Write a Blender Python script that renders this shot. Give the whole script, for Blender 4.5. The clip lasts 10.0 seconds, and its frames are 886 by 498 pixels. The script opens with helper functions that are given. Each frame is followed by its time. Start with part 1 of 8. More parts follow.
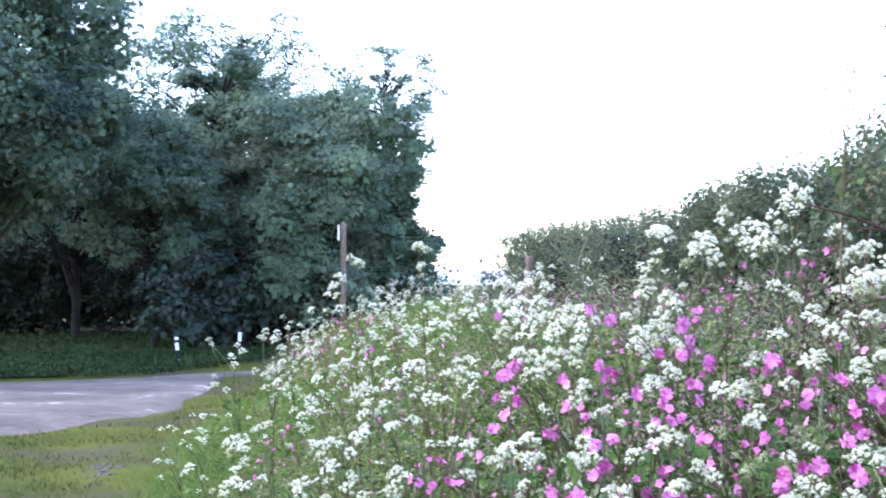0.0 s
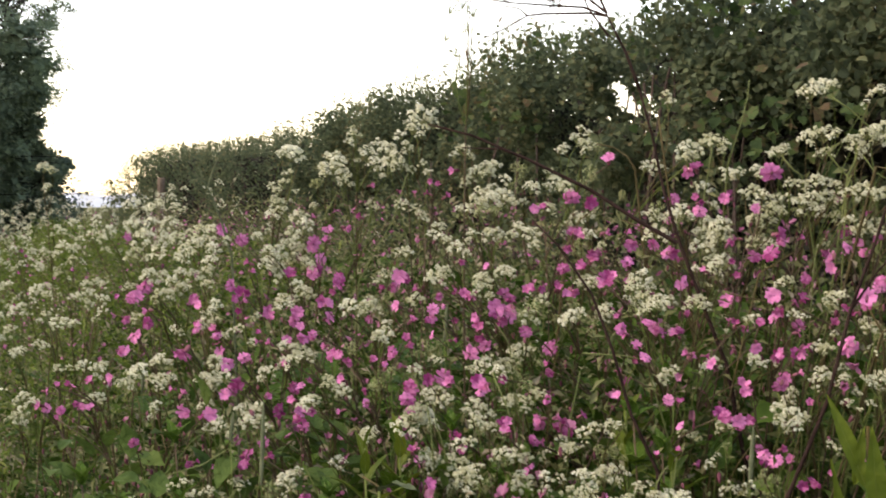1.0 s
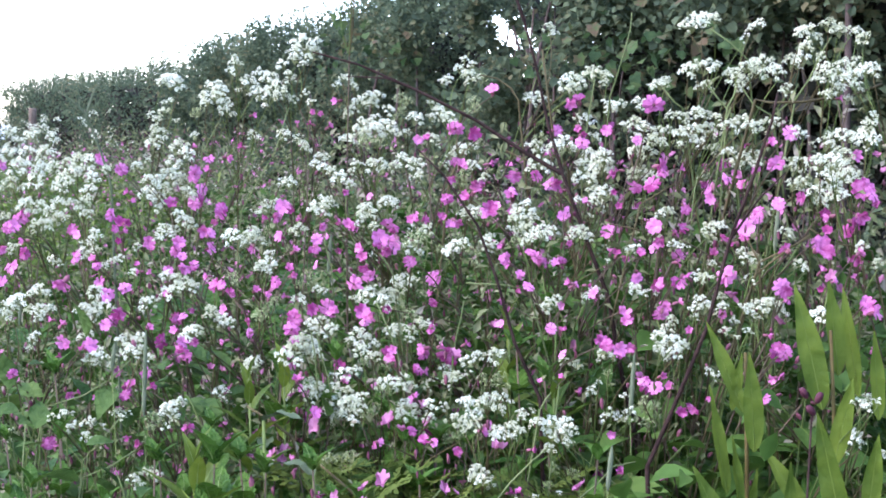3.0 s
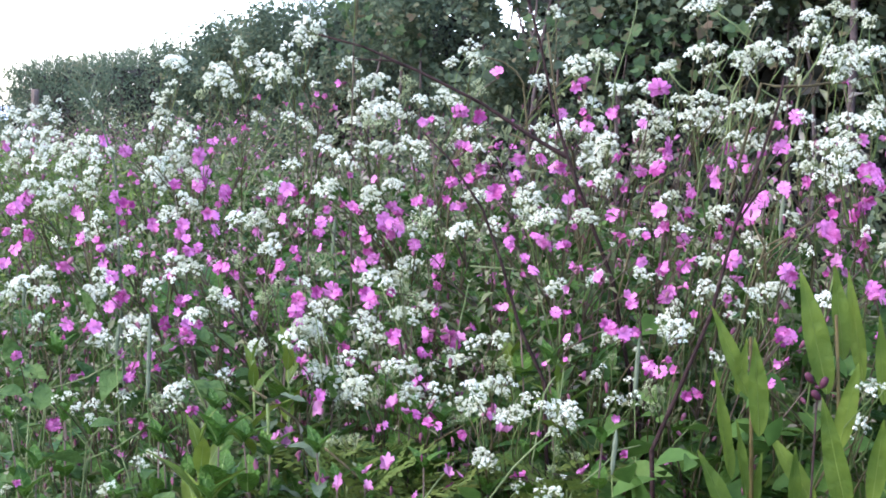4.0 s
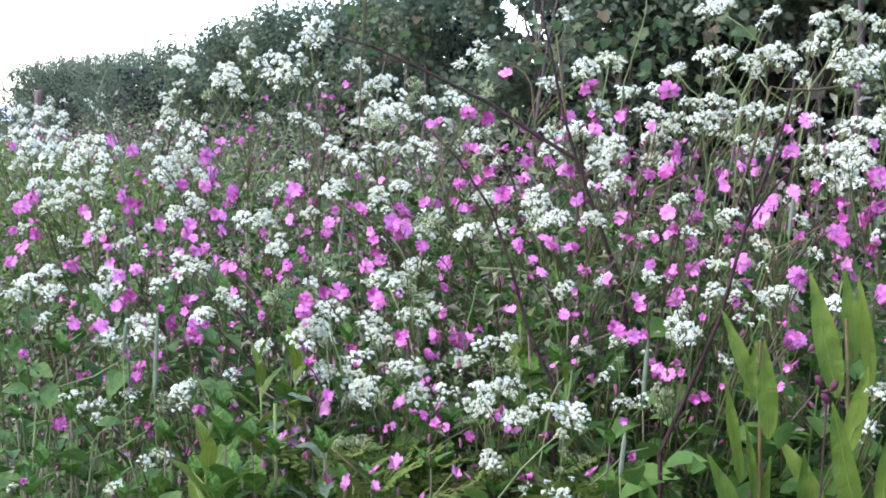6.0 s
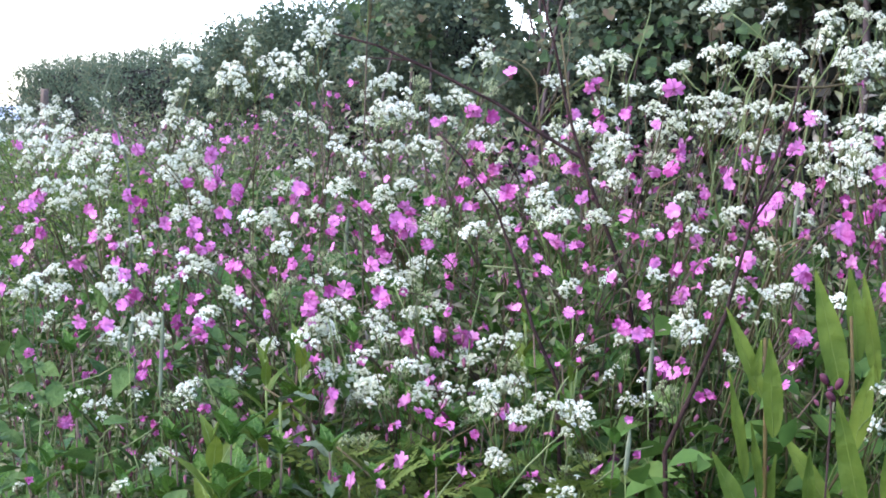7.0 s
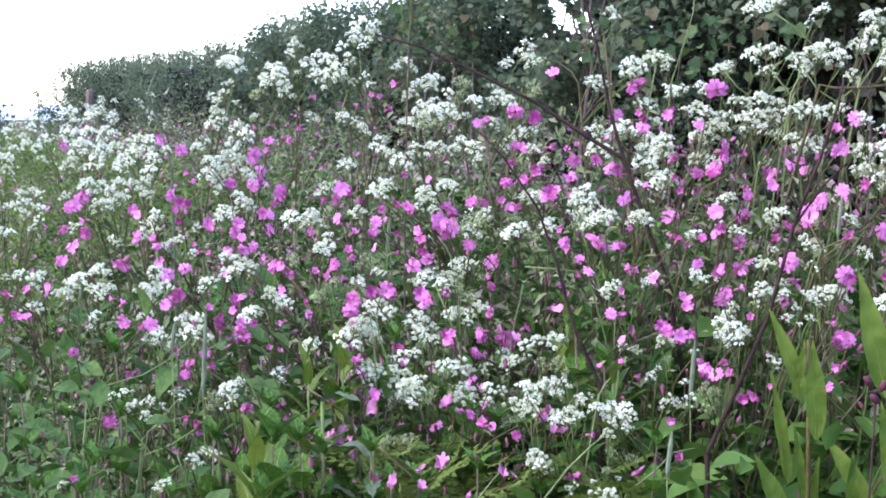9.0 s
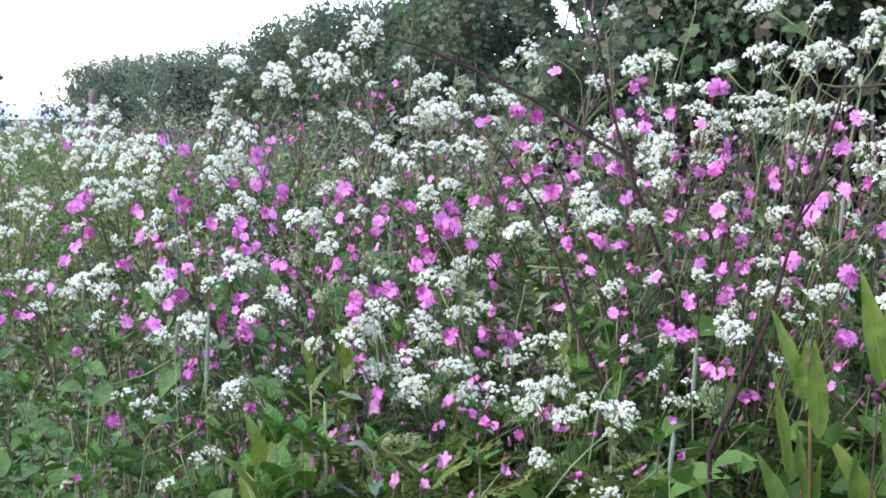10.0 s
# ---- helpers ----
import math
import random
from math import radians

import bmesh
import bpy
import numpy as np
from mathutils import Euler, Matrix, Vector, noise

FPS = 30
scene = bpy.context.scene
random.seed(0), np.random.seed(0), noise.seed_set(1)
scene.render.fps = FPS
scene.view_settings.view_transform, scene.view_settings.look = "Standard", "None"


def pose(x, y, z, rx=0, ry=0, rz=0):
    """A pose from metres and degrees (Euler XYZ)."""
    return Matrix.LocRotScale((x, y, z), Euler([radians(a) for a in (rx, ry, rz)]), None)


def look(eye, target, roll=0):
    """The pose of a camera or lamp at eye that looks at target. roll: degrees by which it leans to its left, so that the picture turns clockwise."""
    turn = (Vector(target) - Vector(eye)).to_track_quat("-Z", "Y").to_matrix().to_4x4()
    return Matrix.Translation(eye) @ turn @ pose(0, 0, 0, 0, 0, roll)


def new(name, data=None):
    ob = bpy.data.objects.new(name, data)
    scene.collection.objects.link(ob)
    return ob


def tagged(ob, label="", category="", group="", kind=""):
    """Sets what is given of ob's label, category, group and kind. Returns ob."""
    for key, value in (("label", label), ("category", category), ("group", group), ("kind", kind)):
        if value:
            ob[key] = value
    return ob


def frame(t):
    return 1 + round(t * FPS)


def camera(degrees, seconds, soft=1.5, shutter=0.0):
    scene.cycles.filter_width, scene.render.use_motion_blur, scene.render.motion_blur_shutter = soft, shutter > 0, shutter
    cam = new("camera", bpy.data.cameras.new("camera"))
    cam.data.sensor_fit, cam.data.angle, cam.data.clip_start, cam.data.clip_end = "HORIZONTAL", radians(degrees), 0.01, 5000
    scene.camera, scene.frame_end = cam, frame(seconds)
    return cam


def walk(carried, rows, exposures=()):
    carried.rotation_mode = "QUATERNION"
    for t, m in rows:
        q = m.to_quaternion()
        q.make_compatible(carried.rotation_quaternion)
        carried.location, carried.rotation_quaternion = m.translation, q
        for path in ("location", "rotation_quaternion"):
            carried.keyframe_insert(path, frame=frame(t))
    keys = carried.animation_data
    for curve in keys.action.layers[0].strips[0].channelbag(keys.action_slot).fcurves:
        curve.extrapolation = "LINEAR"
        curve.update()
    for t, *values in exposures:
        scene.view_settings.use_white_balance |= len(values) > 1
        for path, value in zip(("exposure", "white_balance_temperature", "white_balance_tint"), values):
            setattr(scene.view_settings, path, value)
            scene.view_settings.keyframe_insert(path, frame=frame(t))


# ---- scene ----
EYE = Vector((0.0, 0.0, 1.5))


def view(t, yaw, pitch, roll, dx=0.0, dy=0.0, dz=0.0):
    """One row of the walk: turn to the right, tilt upwards and lean in degrees, with the sway of the arm in metres."""
    e = EYE + Vector((dx, dy, dz))
    a, p = radians(yaw), radians(pitch)
    return t, look(e, e + Vector((math.sin(a) * math.cos(p), math.cos(a) * math.cos(p), math.sin(p))), roll)


cam = camera(31.97, 10.0, soft=1.8, shutter=0.12)
walk(cam, [
    view(0, -18.128, 1.172, 0, 0.009, 0.006, 0.009),
    view(0.3, -13.55, 0.98, -0.3, 0.016, 0.006, 0.009),
    view(0.5, -9.816, 0.648, -0.48, 0.02, 0.006, 0.01),
    view(0.6, -8.05, 0.23, -0.45, 0.019, 0.005, 0.009),
    view(0.8, -6.85, -0.61, -0.4, 0.017, 0.002, 0.008),
    view(1, -4.647, -1.762, -0.336, 0.015, -0.001, 0.006),
    view(1.2, -3.3, -2.24, -0.38, 0.017, -0.001, 0.005),
    view(1.5, -1.461, -2.946, -0.428, 0.02, -0.001, 0.004),
    view(2, -0.613, -4.159, -0.407, 0.015, 0, 0.006),
    view(2.2, -0.278, -4.306, -0.407, 0.015, 0, 0.006),
    view(3.3, -0.173, -4.161, 0.187, 0.004, -0.003, -0.001),
    view(3.5, -0.253, -4.581, 0.187, 0.004, -0.003, -0.001),
    view(4, -0.164, -4.842, 0.268, 0.003, 0, 0.001),
    view(4.5, -0, -4.767, 0.369, 0, 0, -0),
    view(5, -0.041, -4.719, 0.509, -0.002, 0.001, -0.001),
    view(5.5, -0.098, -4.652, 0.679, -0.006, 0.002, -0.003),
    view(6.8, -0.388, -4.766, 0.565, -0.004, 0.001, -0.002),
    view(7, -0.428, -4.766, 0.565, -0.004, 0.001, -0.002),
    view(7.5, -0.65, -4.781, 0.56, -0.004, 0.001, -0.001),
    view(8, -1.287, -4.775, 0.544, -0.004, -0, -0.001),
    view(8.5, -1.849, -4.755, 0.612, -0.006, -0, -0.002),
    view(9, -2.011, -4.782, 0.509, -0.003, 0, -0.001),
    view(9.5, -2.13, -4.81, 0.457, -0.002, -0, -0),
    view(10, -2.129, -4.83, 0.419, -0.002, -0.002, 0),
], exposures=[
    (0.0, 2.98, 5850, 29), (0.5, 2.08, 7000, 25), (1.0, 1.72, 9100, 24), (1.5, 2.27, 9200, 22.5), (2.0, 2.52, 7400, 22.5), (3.3, 2.72, 5890, 27.8), (10.0, 2.72, 5890, 27.8),
])

# ---- light: a bright, thinly overcast evening sky ----
SUN_AZ, SUN_EL = radians(-112), radians(50)
world = bpy.data.worlds.new("sky")
scene.world = world
world.use_nodes = True
wn = world.node_tree.nodes
sky = wn.new("ShaderNodeTexSky")
sky.sky_type, sky.sun_disc = "NISHITA", False
sky.sun_elevation, sky.sun_rotation = SUN_EL, SUN_AZ
sky.air_density, sky.dust_density, sky.ozone_density = 1.0, 0.6, 1.0
wn["Background"].inputs["Strength"].default_value = 0.15
world.node_tree.links.new(sky.outputs[0], wn["Background"].inputs["Color"])
sun = new("sun", bpy.data.lights.new("sun", "SUN"))
sun.data.energy, sun.data.angle, sun.data.color = 0.7, radians(20), (1.0, 0.95, 0.87)
sun_way = Vector((math.sin(SUN_AZ) * math.cos(SUN_EL), math.cos(SUN_AZ) * math.cos(SUN_EL), math.sin(SUN_EL)))
sun.matrix_world = look(sun_way * 50, (0, 0, 0))

# ---- materials ----


def surface(name, low, high, scale=8.0, rough=0.7, bump=0.0, island=0.0, each=0.0, glow_through=0.0, third=None, grain=90.0):
    """A node material: two noise scales mix low and high; island and each vary it from piece to piece; glow_through is light passing a leaf."""
    m = bpy.data.materials.new(name)
    m.use_nodes = True
    n, l = m.node_tree.nodes, m.node_tree.links
    b = n["Principled BSDF"]
    co = n.new("ShaderNodeNewGeometry")
    a = n.new("ShaderNodeTexNoise")
    a.inputs["Scale"].default_value, a.inputs["Detail"].default_value = scale, 4
    l.new(co.outputs["Position"], a.inputs["Vector"])
    f = n.new("ShaderNodeTexNoise")
    f.inputs["Scale"].default_value, f.inputs["Detail"].default_value = grain, 3
    l.new(co.outputs["Position"], f.inputs["Vector"])

    def mul(x, k, add=0.0):
        q = n.new("ShaderNodeMath")
        q.operation = "MULTIPLY_ADD"
        l.new(x, q.inputs[0])
        q.inputs[1].default_value, q.inputs[2].default_value = k, add
        return q.outputs[0]

    def plus(x, y):
        q = n.new("ShaderNodeMath")
        l.new(x, q.inputs[0])
        l.new(y, q.inputs[1])
        return q.outputs[0]

    v = plus(mul(a.outputs["Fac"], 1.6, -0.55), mul(f.outputs["Fac"], 0.7, -0.1))
    if island:
        v = plus(v, mul(co.outputs["Random Per Island"], island, -island / 2))
    if each:
        o = n.new("ShaderNodeObjectInfo")
        v = plus(v, mul(o.outputs["Random"], each, -each / 2))
    r = n.new("ShaderNodeValToRGB")
    r.color_ramp.elements[0].color, r.color_ramp.elements[1].color = (*low, 1), (*high, 1)
    r.color_ramp.elements[0].position, r.color_ramp.elements[1].position = 0.1, 0.9
    if third:
        e = r.color_ramp.elements.new(1.0)
        e.color = (*third, 1)
        r.color_ramp.elements[1].position = 0.72
    l.new(v, r.inputs[0])
    l.new(r.outputs[0], b.inputs["Base Color"])
    b.inputs["Roughness"].default_value = rough
    b.inputs["Specular IOR Level"].default_value = 0.15 if glow_through else 0.12
    if bump:
        u = n.new("ShaderNodeBump")
        u.inputs["Strength"].default_value, u.inputs["Distance"].default_value = bump, 0.02
        l.new(plus(a.outputs["Fac"], f.outputs["Fac"]), u.inputs["Height"])
        l.new(u.outputs[0], b.inputs["Normal"])
    if glow_through:
        t, x = n.new("ShaderNodeBsdfTranslucent"), n.new("ShaderNodeMixShader")
        l.new(r.outputs[0], t.inputs["Color"])
        x.inputs[0].default_value = glow_through
        l.new(b.outputs[0], x.inputs[1])
        l.new(t.outputs[0], x.inputs[2])
        l.new(x.outputs[0], n["Material Output"].inputs["Surface"])
    return m


M_PETAL_WHITE = surface("white_petal", (0.42, 0.43, 0.25), (0.70, 0.70, 0.52), 30, 0.6, island=0.4, each=0.5, glow_through=0.3)
M_PETAL_PINK = surface("pink_petal", (0.30, 0.042, 0.15), (0.80, 0.27, 0.51), 90, 0.7, each=0.8, island=0.7, glow_through=0.35, grain=300)
M_DUSK = surface("dusky_petal", (0.19, 0.050, 0.105), (0.50, 0.205, 0.30), 60, 0.7, island=0.8, glow_through=0.3)
M_CALYX = surface("campion_calyx", (0.105, 0.030, 0.045), (0.27, 0.105, 0.125), 60, 0.7, each=0.8)
M_STEM = surface("green_stem", (0.06, 0.09, 0.022), (0.14, 0.18, 0.05), 20, 0.6, each=0.5)
M_STEM_RED = surface("reddish_stem", (0.055, 0.040, 0.024), (0.125, 0.086, 0.056), 20, 0.6, each=0.5)
M_RAY = surface("umbel_ray", (0.12, 0.14, 0.055), (0.23, 0.24, 0.11), 30, 0.8, island=0.5)
M_BUD = surface("greenish_umbel", (0.20, 0.24, 0.09), (0.36, 0.38, 0.19), 40, 0.7, island=0.5)
M_LEAF = surface("bank_leaf", (0.023, 0.058, 0.009), (0.060, 0.116, 0.018), 3, 0.7, island=0.7, glow_through=0.25, third=(0.092, 0.152, 0.030))
M_LEAF_BIG = surface("broad_leaf", (0.028, 0.076, 0.009), (0.084, 0.165, 0.02), 22, 0.55, each=0.5, island=0.3, bump=0.6, glow_through=0.25, grain=160)
M_LEAF_DULL = surface("soft_low_leaf", (0.030, 0.068, 0.014), (0.088, 0.142, 0.032), 18, 0.7, island=0.6, bump=0.4, glow_through=0.25, grain=120)
M_DOCK = surface("dock_leaf", (0.055, 0.092, 0.010), (0.135, 0.180, 0.022), 16, 0.55, each=0.5, bump=0.25, glow_through=0.3, grain=60)
M_FINE = surface("fine_foliage", (0.075, 0.098, 0.036), (0.190, 0.200, 0.085), 5, 0.7, island=0.9, glow_through=0.3, third=(0.28, 0.235, 0.165))
M_RIB = surface("leaf_rib", (0.11, 0.16, 0.04), (0.19, 0.25, 0.08), 20, 0.6, each=0.4)
M_GRASS = surface("grass_blade", (0.058, 0.10, 0.014), (0.13, 0.18, 0.030), 1.5, 0.55, island=0.7, glow_through=0.25, third=(0.24, 0.24, 0.10))
M_FRESH = surface("fresh_leaf", (0.070, 0.120, 0.018), (0.150, 0.205, 0.040), 2, 0.7, island=0.7, glow_through=0.35, third=(0.22, 0.245, 0.08))
M_STEM_BROWN = surface("brownish_stem", (0.050, 0.040, 0.016), (0.115, 0.090, 0.040), 20, 0.75, each=0.6)
M_RUST = surface("rusty_stem", (0.06, 0.038, 0.012), (0.12, 0.09, 0.026), 30, 0.6)
M_TURF = surface("trodden_turf", (0.046, 0.062, 0.013), (0.096, 0.108, 0.026), 1.2, 0.8, island=0.7, glow_through=0.35, third=(0.17, 0.14, 0.075))
M_DRY = surface("dead_stem", (0.018, 0.009, 0.007), (0.048, 0.027, 0.021), 30, 0.95, bump=0.3)
M_SEED = surface("grass_seed_head", (0.070, 0.088, 0.044), (0.135, 0.15, 0.085), 60, 0.8, each=0.4)
M_SOFT = surface("hairy_leaf", (0.055, 0.080, 0.038), (0.11, 0.14, 0.07), 60, 0.9, each=0.4, bump=0.3, glow_through=0.15)
M_HEDGE = surface("hedge_leaf", (0.050, 0.071, 0.041), (0.112, 0.142, 0.072), 2.4, 0.9, island=0.6, glow_through=0.38, third=(0.185, 0.160, 0.080))
M_MAPLE = surface("maple_leaf", (0.028, 0.056, 0.018), (0.078, 0.122, 0.038), 25, 0.75, island=0.9, glow_through=0.4, third=(0.12, 0.085, 0.045), bump=0.3)
# brown leaves inside the hedge, colour darkened to paint in the shade
M_HEDGE_SHADE = surface("hedge_shade_leaf", (0.014, 0.014, 0.010), (0.044, 0.040, 0.028), 3, 0.9, island=0.6)
M_TWIG = surface("hedge_twig", (0.045, 0.031, 0.025), (0.115, 0.082, 0.066), 14, 0.85, bump=0.3)
# haze painted into the tree leaves: a lighter, bluer colour than foliage has
M_HAZY_TREE = surface("hazy_tree_leaf", (0.080, 0.122, 0.096), (0.170, 0.240, 0.138), 0.8, 0.95, island=0.3, glow_through=0.42, grain=6)
# darker copy of the foliage that paints in the wood's deep shade
M_DEEP_SHADE = surface("deep_shade_leaf", (0.024, 0.040, 0.030), (0.062, 0.088, 0.064), 0.8, 0.8, island=0.4, glow_through=0.1, grain=6)
# bark darkened so the trunks sink into the wood's shade
M_BARK = surface("bark", (0.014, 0.012, 0.010), (0.036, 0.030, 0.025), 5, 0.9, bump=0.5)
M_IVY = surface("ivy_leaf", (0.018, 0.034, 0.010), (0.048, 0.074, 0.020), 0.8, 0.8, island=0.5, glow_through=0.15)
# litter with the shade under the trees put into its colour
M_SHADED_LITTER = surface("shaded_litter", (0.016, 0.020, 0.008), (0.042, 0.050, 0.018), 1.5, 0.95, bump=0.6, grain=12)
M_EARTH = surface("pale_stone", (0.055, 0.048, 0.040), (0.13, 0.115, 0.10), 3, 0.95, bump=0.6, grain=22, third=(0.19, 0.175, 0.16))
M_ROAD = surface("worn_asphalt", (0.066, 0.056, 0.044), (0.145, 0.122, 0.096), 0.9, 0.95, bump=0.6, grain=7, third=(0.46, 0.41, 0.34))
M_ROAD.node_tree.nodes["Principled BSDF"].inputs["Specular IOR Level"].default_value = 0.1
M_POST_W = surface("white_paint", (0.66, 0.68, 0.70), (0.82, 0.83, 0.84), 8, 0.5)
M_POST_B = surface("black_paint", (0.012, 0.013, 0.016), (0.03, 0.03, 0.034), 8, 0.5)
M_WOOD = surface("weathered_wood", (0.10, 0.07, 0.05), (0.20, 0.15, 0.11), 12, 0.85, bump=0.4)
# haze over the hills painted as a pale blue-grey base colour
M_FAR_HAZE = surface("haze_pale_hills", (0.46, 0.52, 0.55), (0.56, 0.61, 0.62), 0.02, 0.9, grain=0.2)


def ground_material():
    """Short verge grass with worn bare earth and stones showing through."""
    m = surface("verge_ground", (0.034, 0.046, 0.006), (0.082, 0.088, 0.012), 0.9, 0.9, bump=0.4, grain=25)
    n, l = m.node_tree.nodes, m.node_tree.links
    b = n["Principled BSDF"]
    b.inputs["Specular IOR Level"].default_value = 0.05
    green = b.inputs["Base Color"].links[0].from_socket
    g = n.new("ShaderNodeNewGeometry")
    t = n.new("ShaderNodeTexNoise")
    t.inputs["Scale"].default_value, t.inputs["Detail"].default_value = 0.55, 6
    l.new(g.outputs["Position"], t.inputs["Vector"])
    r = n.new("ShaderNodeValToRGB")
    r.color_ramp.elements[0].position, r.color_ramp.elements[1].position = 0.50, 0.60
    l.new(t.outputs["Fac"], r.inputs[0])
    x = n.new("ShaderNodeMix")
    x.data_type = "RGBA"
    l.new(r.outputs[0], x.inputs["Factor"])
    l.new(green, x.inputs["A"])
    x.inputs["B"].default_value = (0.060, 0.054, 0.024, 1)
    l.new(x.outputs["Result"], b.inputs["Base Color"])
    return m


M_GROUND = ground_material()

# ---- mesh helpers ----


def mesh_of(name, verts, faces, material, smooth=False):
    me = bpy.data.meshes.new(name)
    v = np.asarray(verts, dtype=np.float32).reshape(-1, 3)
    if isinstance(faces, np.ndarray):
        k = faces.shape[1]
        me.vertices.add(len(v))
        me.vertices.foreach_set("co", v.ravel())
        me.loops.add(faces.size)
        me.loops.foreach_set("vertex_index", faces.astype(np.int32).ravel())
        me.polygons.add(len(faces))
        me.polygons.foreach_set("loop_start", np.arange(0, faces.size, k, dtype=np.int32))
        me.update(calc_edges=True)
    else:
        me.from_pydata([tuple(map(float, p)) for p in v], [], faces)
    me.materials.append(material)
    if smooth:
        me.polygons.foreach_set("use_smooth", [True] * len(me.polygons))
    return me


def empty(name, at=(0, 0, 0)):
    e = new(name)
    e.empty_display_size = 0.05
    e.location = at
    return e


def part(name, data, parent, label="", at=None, kind=""):
    """One mesh object under a thing or a part; at is a matrix in the parent's space."""
    ob = new(name, data)
    ob.parent = parent
    if at is not None:
        ob.matrix_basis = at
    if label or kind:
        tagged(ob, label, kind=kind)
    return ob


def tube(points, radii, sides=6):
    """Vertices and faces of a bent, tapered stem."""
    P = [Vector(p) for p in points]
    vs, fs = [], []
    for i, p in enumerate(P):
        d = (P[min(i + 1, len(P) - 1)] - P[max(i - 1, 0)]).normalized()
        a = d.orthogonal().normalized()
        if i:
            a = (last - d * last.dot(d)).normalized()
        last = a
        b = d.cross(a)
        for k in range(sides):
            w = 2 * math.pi * k / sides
            vs.append(p + (a * math.cos(w) + b * math.sin(w)) * radii[i])
    for i in range(len(P) - 1):
        for k in range(sides):
            j = (k + 1) % sides
            fs.append((i * sides + k, i * sides + j, (i + 1) * sides + j, (i + 1) * sides + k))
    fs.append(tuple(range((len(P) - 1) * sides, len(P) * sides)))
    return vs, fs


def joined(pieces):
    vs, fs = [], []
    for v, f in pieces:
        o = len(vs)
        vs += v
        fs += [tuple(i + o for i in q) for q in f]
    return vs, fs


def bend(a, b, lift=0.35, n=5, sway=None):
    """Points of a stem that leaves a upwards and arrives at b."""
    a, b = Vector(a), Vector(b)
    m = Vector((a.x + (b.x - a.x) * 0.25, a.y + (b.y - a.y) * 0.25, a.z + (b.z - a.z) * (0.5 + lift * 0.3)))
    if sway:
        m += Vector(sway)
    return [a * (1 - t) ** 2 + m * 2 * t * (1 - t) + b * t * t for t in [i / (n - 1) for i in range(n)]]


def frames(d, roll):
    """Rows of unit axes for leaf directions d and a turn about them, as arrays."""
    d = d / np.linalg.norm(d, axis=1, keepdims=True)
    up = np.tile([0.0, 0.0, 1.0], (len(d), 1))
    s = np.cross(d, up)
    s /= np.linalg.norm(s, axis=1, keepdims=True) + 1e-9
    n = np.cross(s, d)
    c, w = np.cos(roll)[:, None], np.sin(roll)[:, None]
    return d, s * c + n * w, n * c - s * w


def leaf_cloud(name, at, d, size, roll, material, width=0.55, fold=0.18, rounded=False, facing=None):
    """Many small folded leaves in one mesh: each has a base, two shoulders on both sides, a midrib and a tip."""
    if facing is None:
        d, s, n = frames(d, roll)
    else:
        d = d / np.linalg.norm(d, axis=1, keepdims=True)
        s = np.cross(d, facing)
        s /= np.linalg.norm(s, axis=1, keepdims=True) + 1e-9
        n = np.cross(s, d)
    L = size[:, None]
    w = width * 0.5 * L
    j = np.random.uniform(0.65, 1.25, (4, len(at), 1))
    if rounded:
        p = [at, at + d * L * 0.22 * j[2] + s * w * 0.8 * j[0] + n * L * fold * 0.7, at + d * L * 0.66 * j[3] + s * w * 0.9 * j[1] + n * L * fold, at + d * L,
             at + d * L * 0.66 * j[2] - s * w * 0.9 * j[0] + n * L * fold, at + d * L * 0.22 * j[3] - s * w * 0.8 * j[1] + n * L * fold * 0.7]
        v = np.stack(p, 1)
        f = np.array([[0, 1, 2, 3], [0, 3, 4, 5]])
        k = 6
    else:
        p = [at, at + d * L * 0.4 + s * w + n * L * fold, at + d * L, at + d * L * 0.4 - s * w + n * L * fold]
        v = np.stack(p, 1)
        f = np.array([[0, 1, 2], [0, 2, 3]])
        k = 4
    F = (f[None] + (np.arange(len(at)) * k)[:, None, None]).reshape(-1, f.shape[1])
    return mesh_of(name, v.reshape(-1, 3), F, material)


def fine_leaf_cloud(name, at, d, size, roll, material, width=0.55, facing=None):
    """Larger leaves in one mesh, each with a sunken midrib, a rounded outline and a drooping point."""
    if facing is None:
        d, s, n = frames(d, roll)
    else:
        d = d / np.linalg.norm(d, axis=1, keepdims=True)
        s = np.cross(d, facing)
        s /= np.linalg.norm(s, axis=1, keepdims=True) + 1e-9
        n = np.cross(s, d)
    L = size[:, None]
    droop = np.random.uniform(0.1, 0.5, L.shape)
    twist = np.random.uniform(-0.12, 0.12, L.shape)
    p = []
    for t, w in ((0.0, 0.06), (0.14, 0.62), (0.34, 1.0), (0.56, 0.9), (0.78, 0.5), (1.0, 0.03)):
        c = at + d * L * t + n * L * (0.25 * t - droop * t * t)
        side = s * L * width * 0.5 * w
        rise = n * L * width * w
        p += [c + side + rise * (0.16 + twist * t), c, c - side + rise * (0.16 - twist * t)]
    v = np.stack(p, 1)
    f = np.array([q for i in range(0, 15, 3) for q in ((i, i + 1, i + 4, i + 3), (i + 1, i + 2, i + 5, i + 4))])
    F = (f[None] + (np.arange(len(at)) * 18)[:, None, None]).reshape(-1, 4)
    return mesh_of(name, v.reshape(-1, 3), F, material, True)


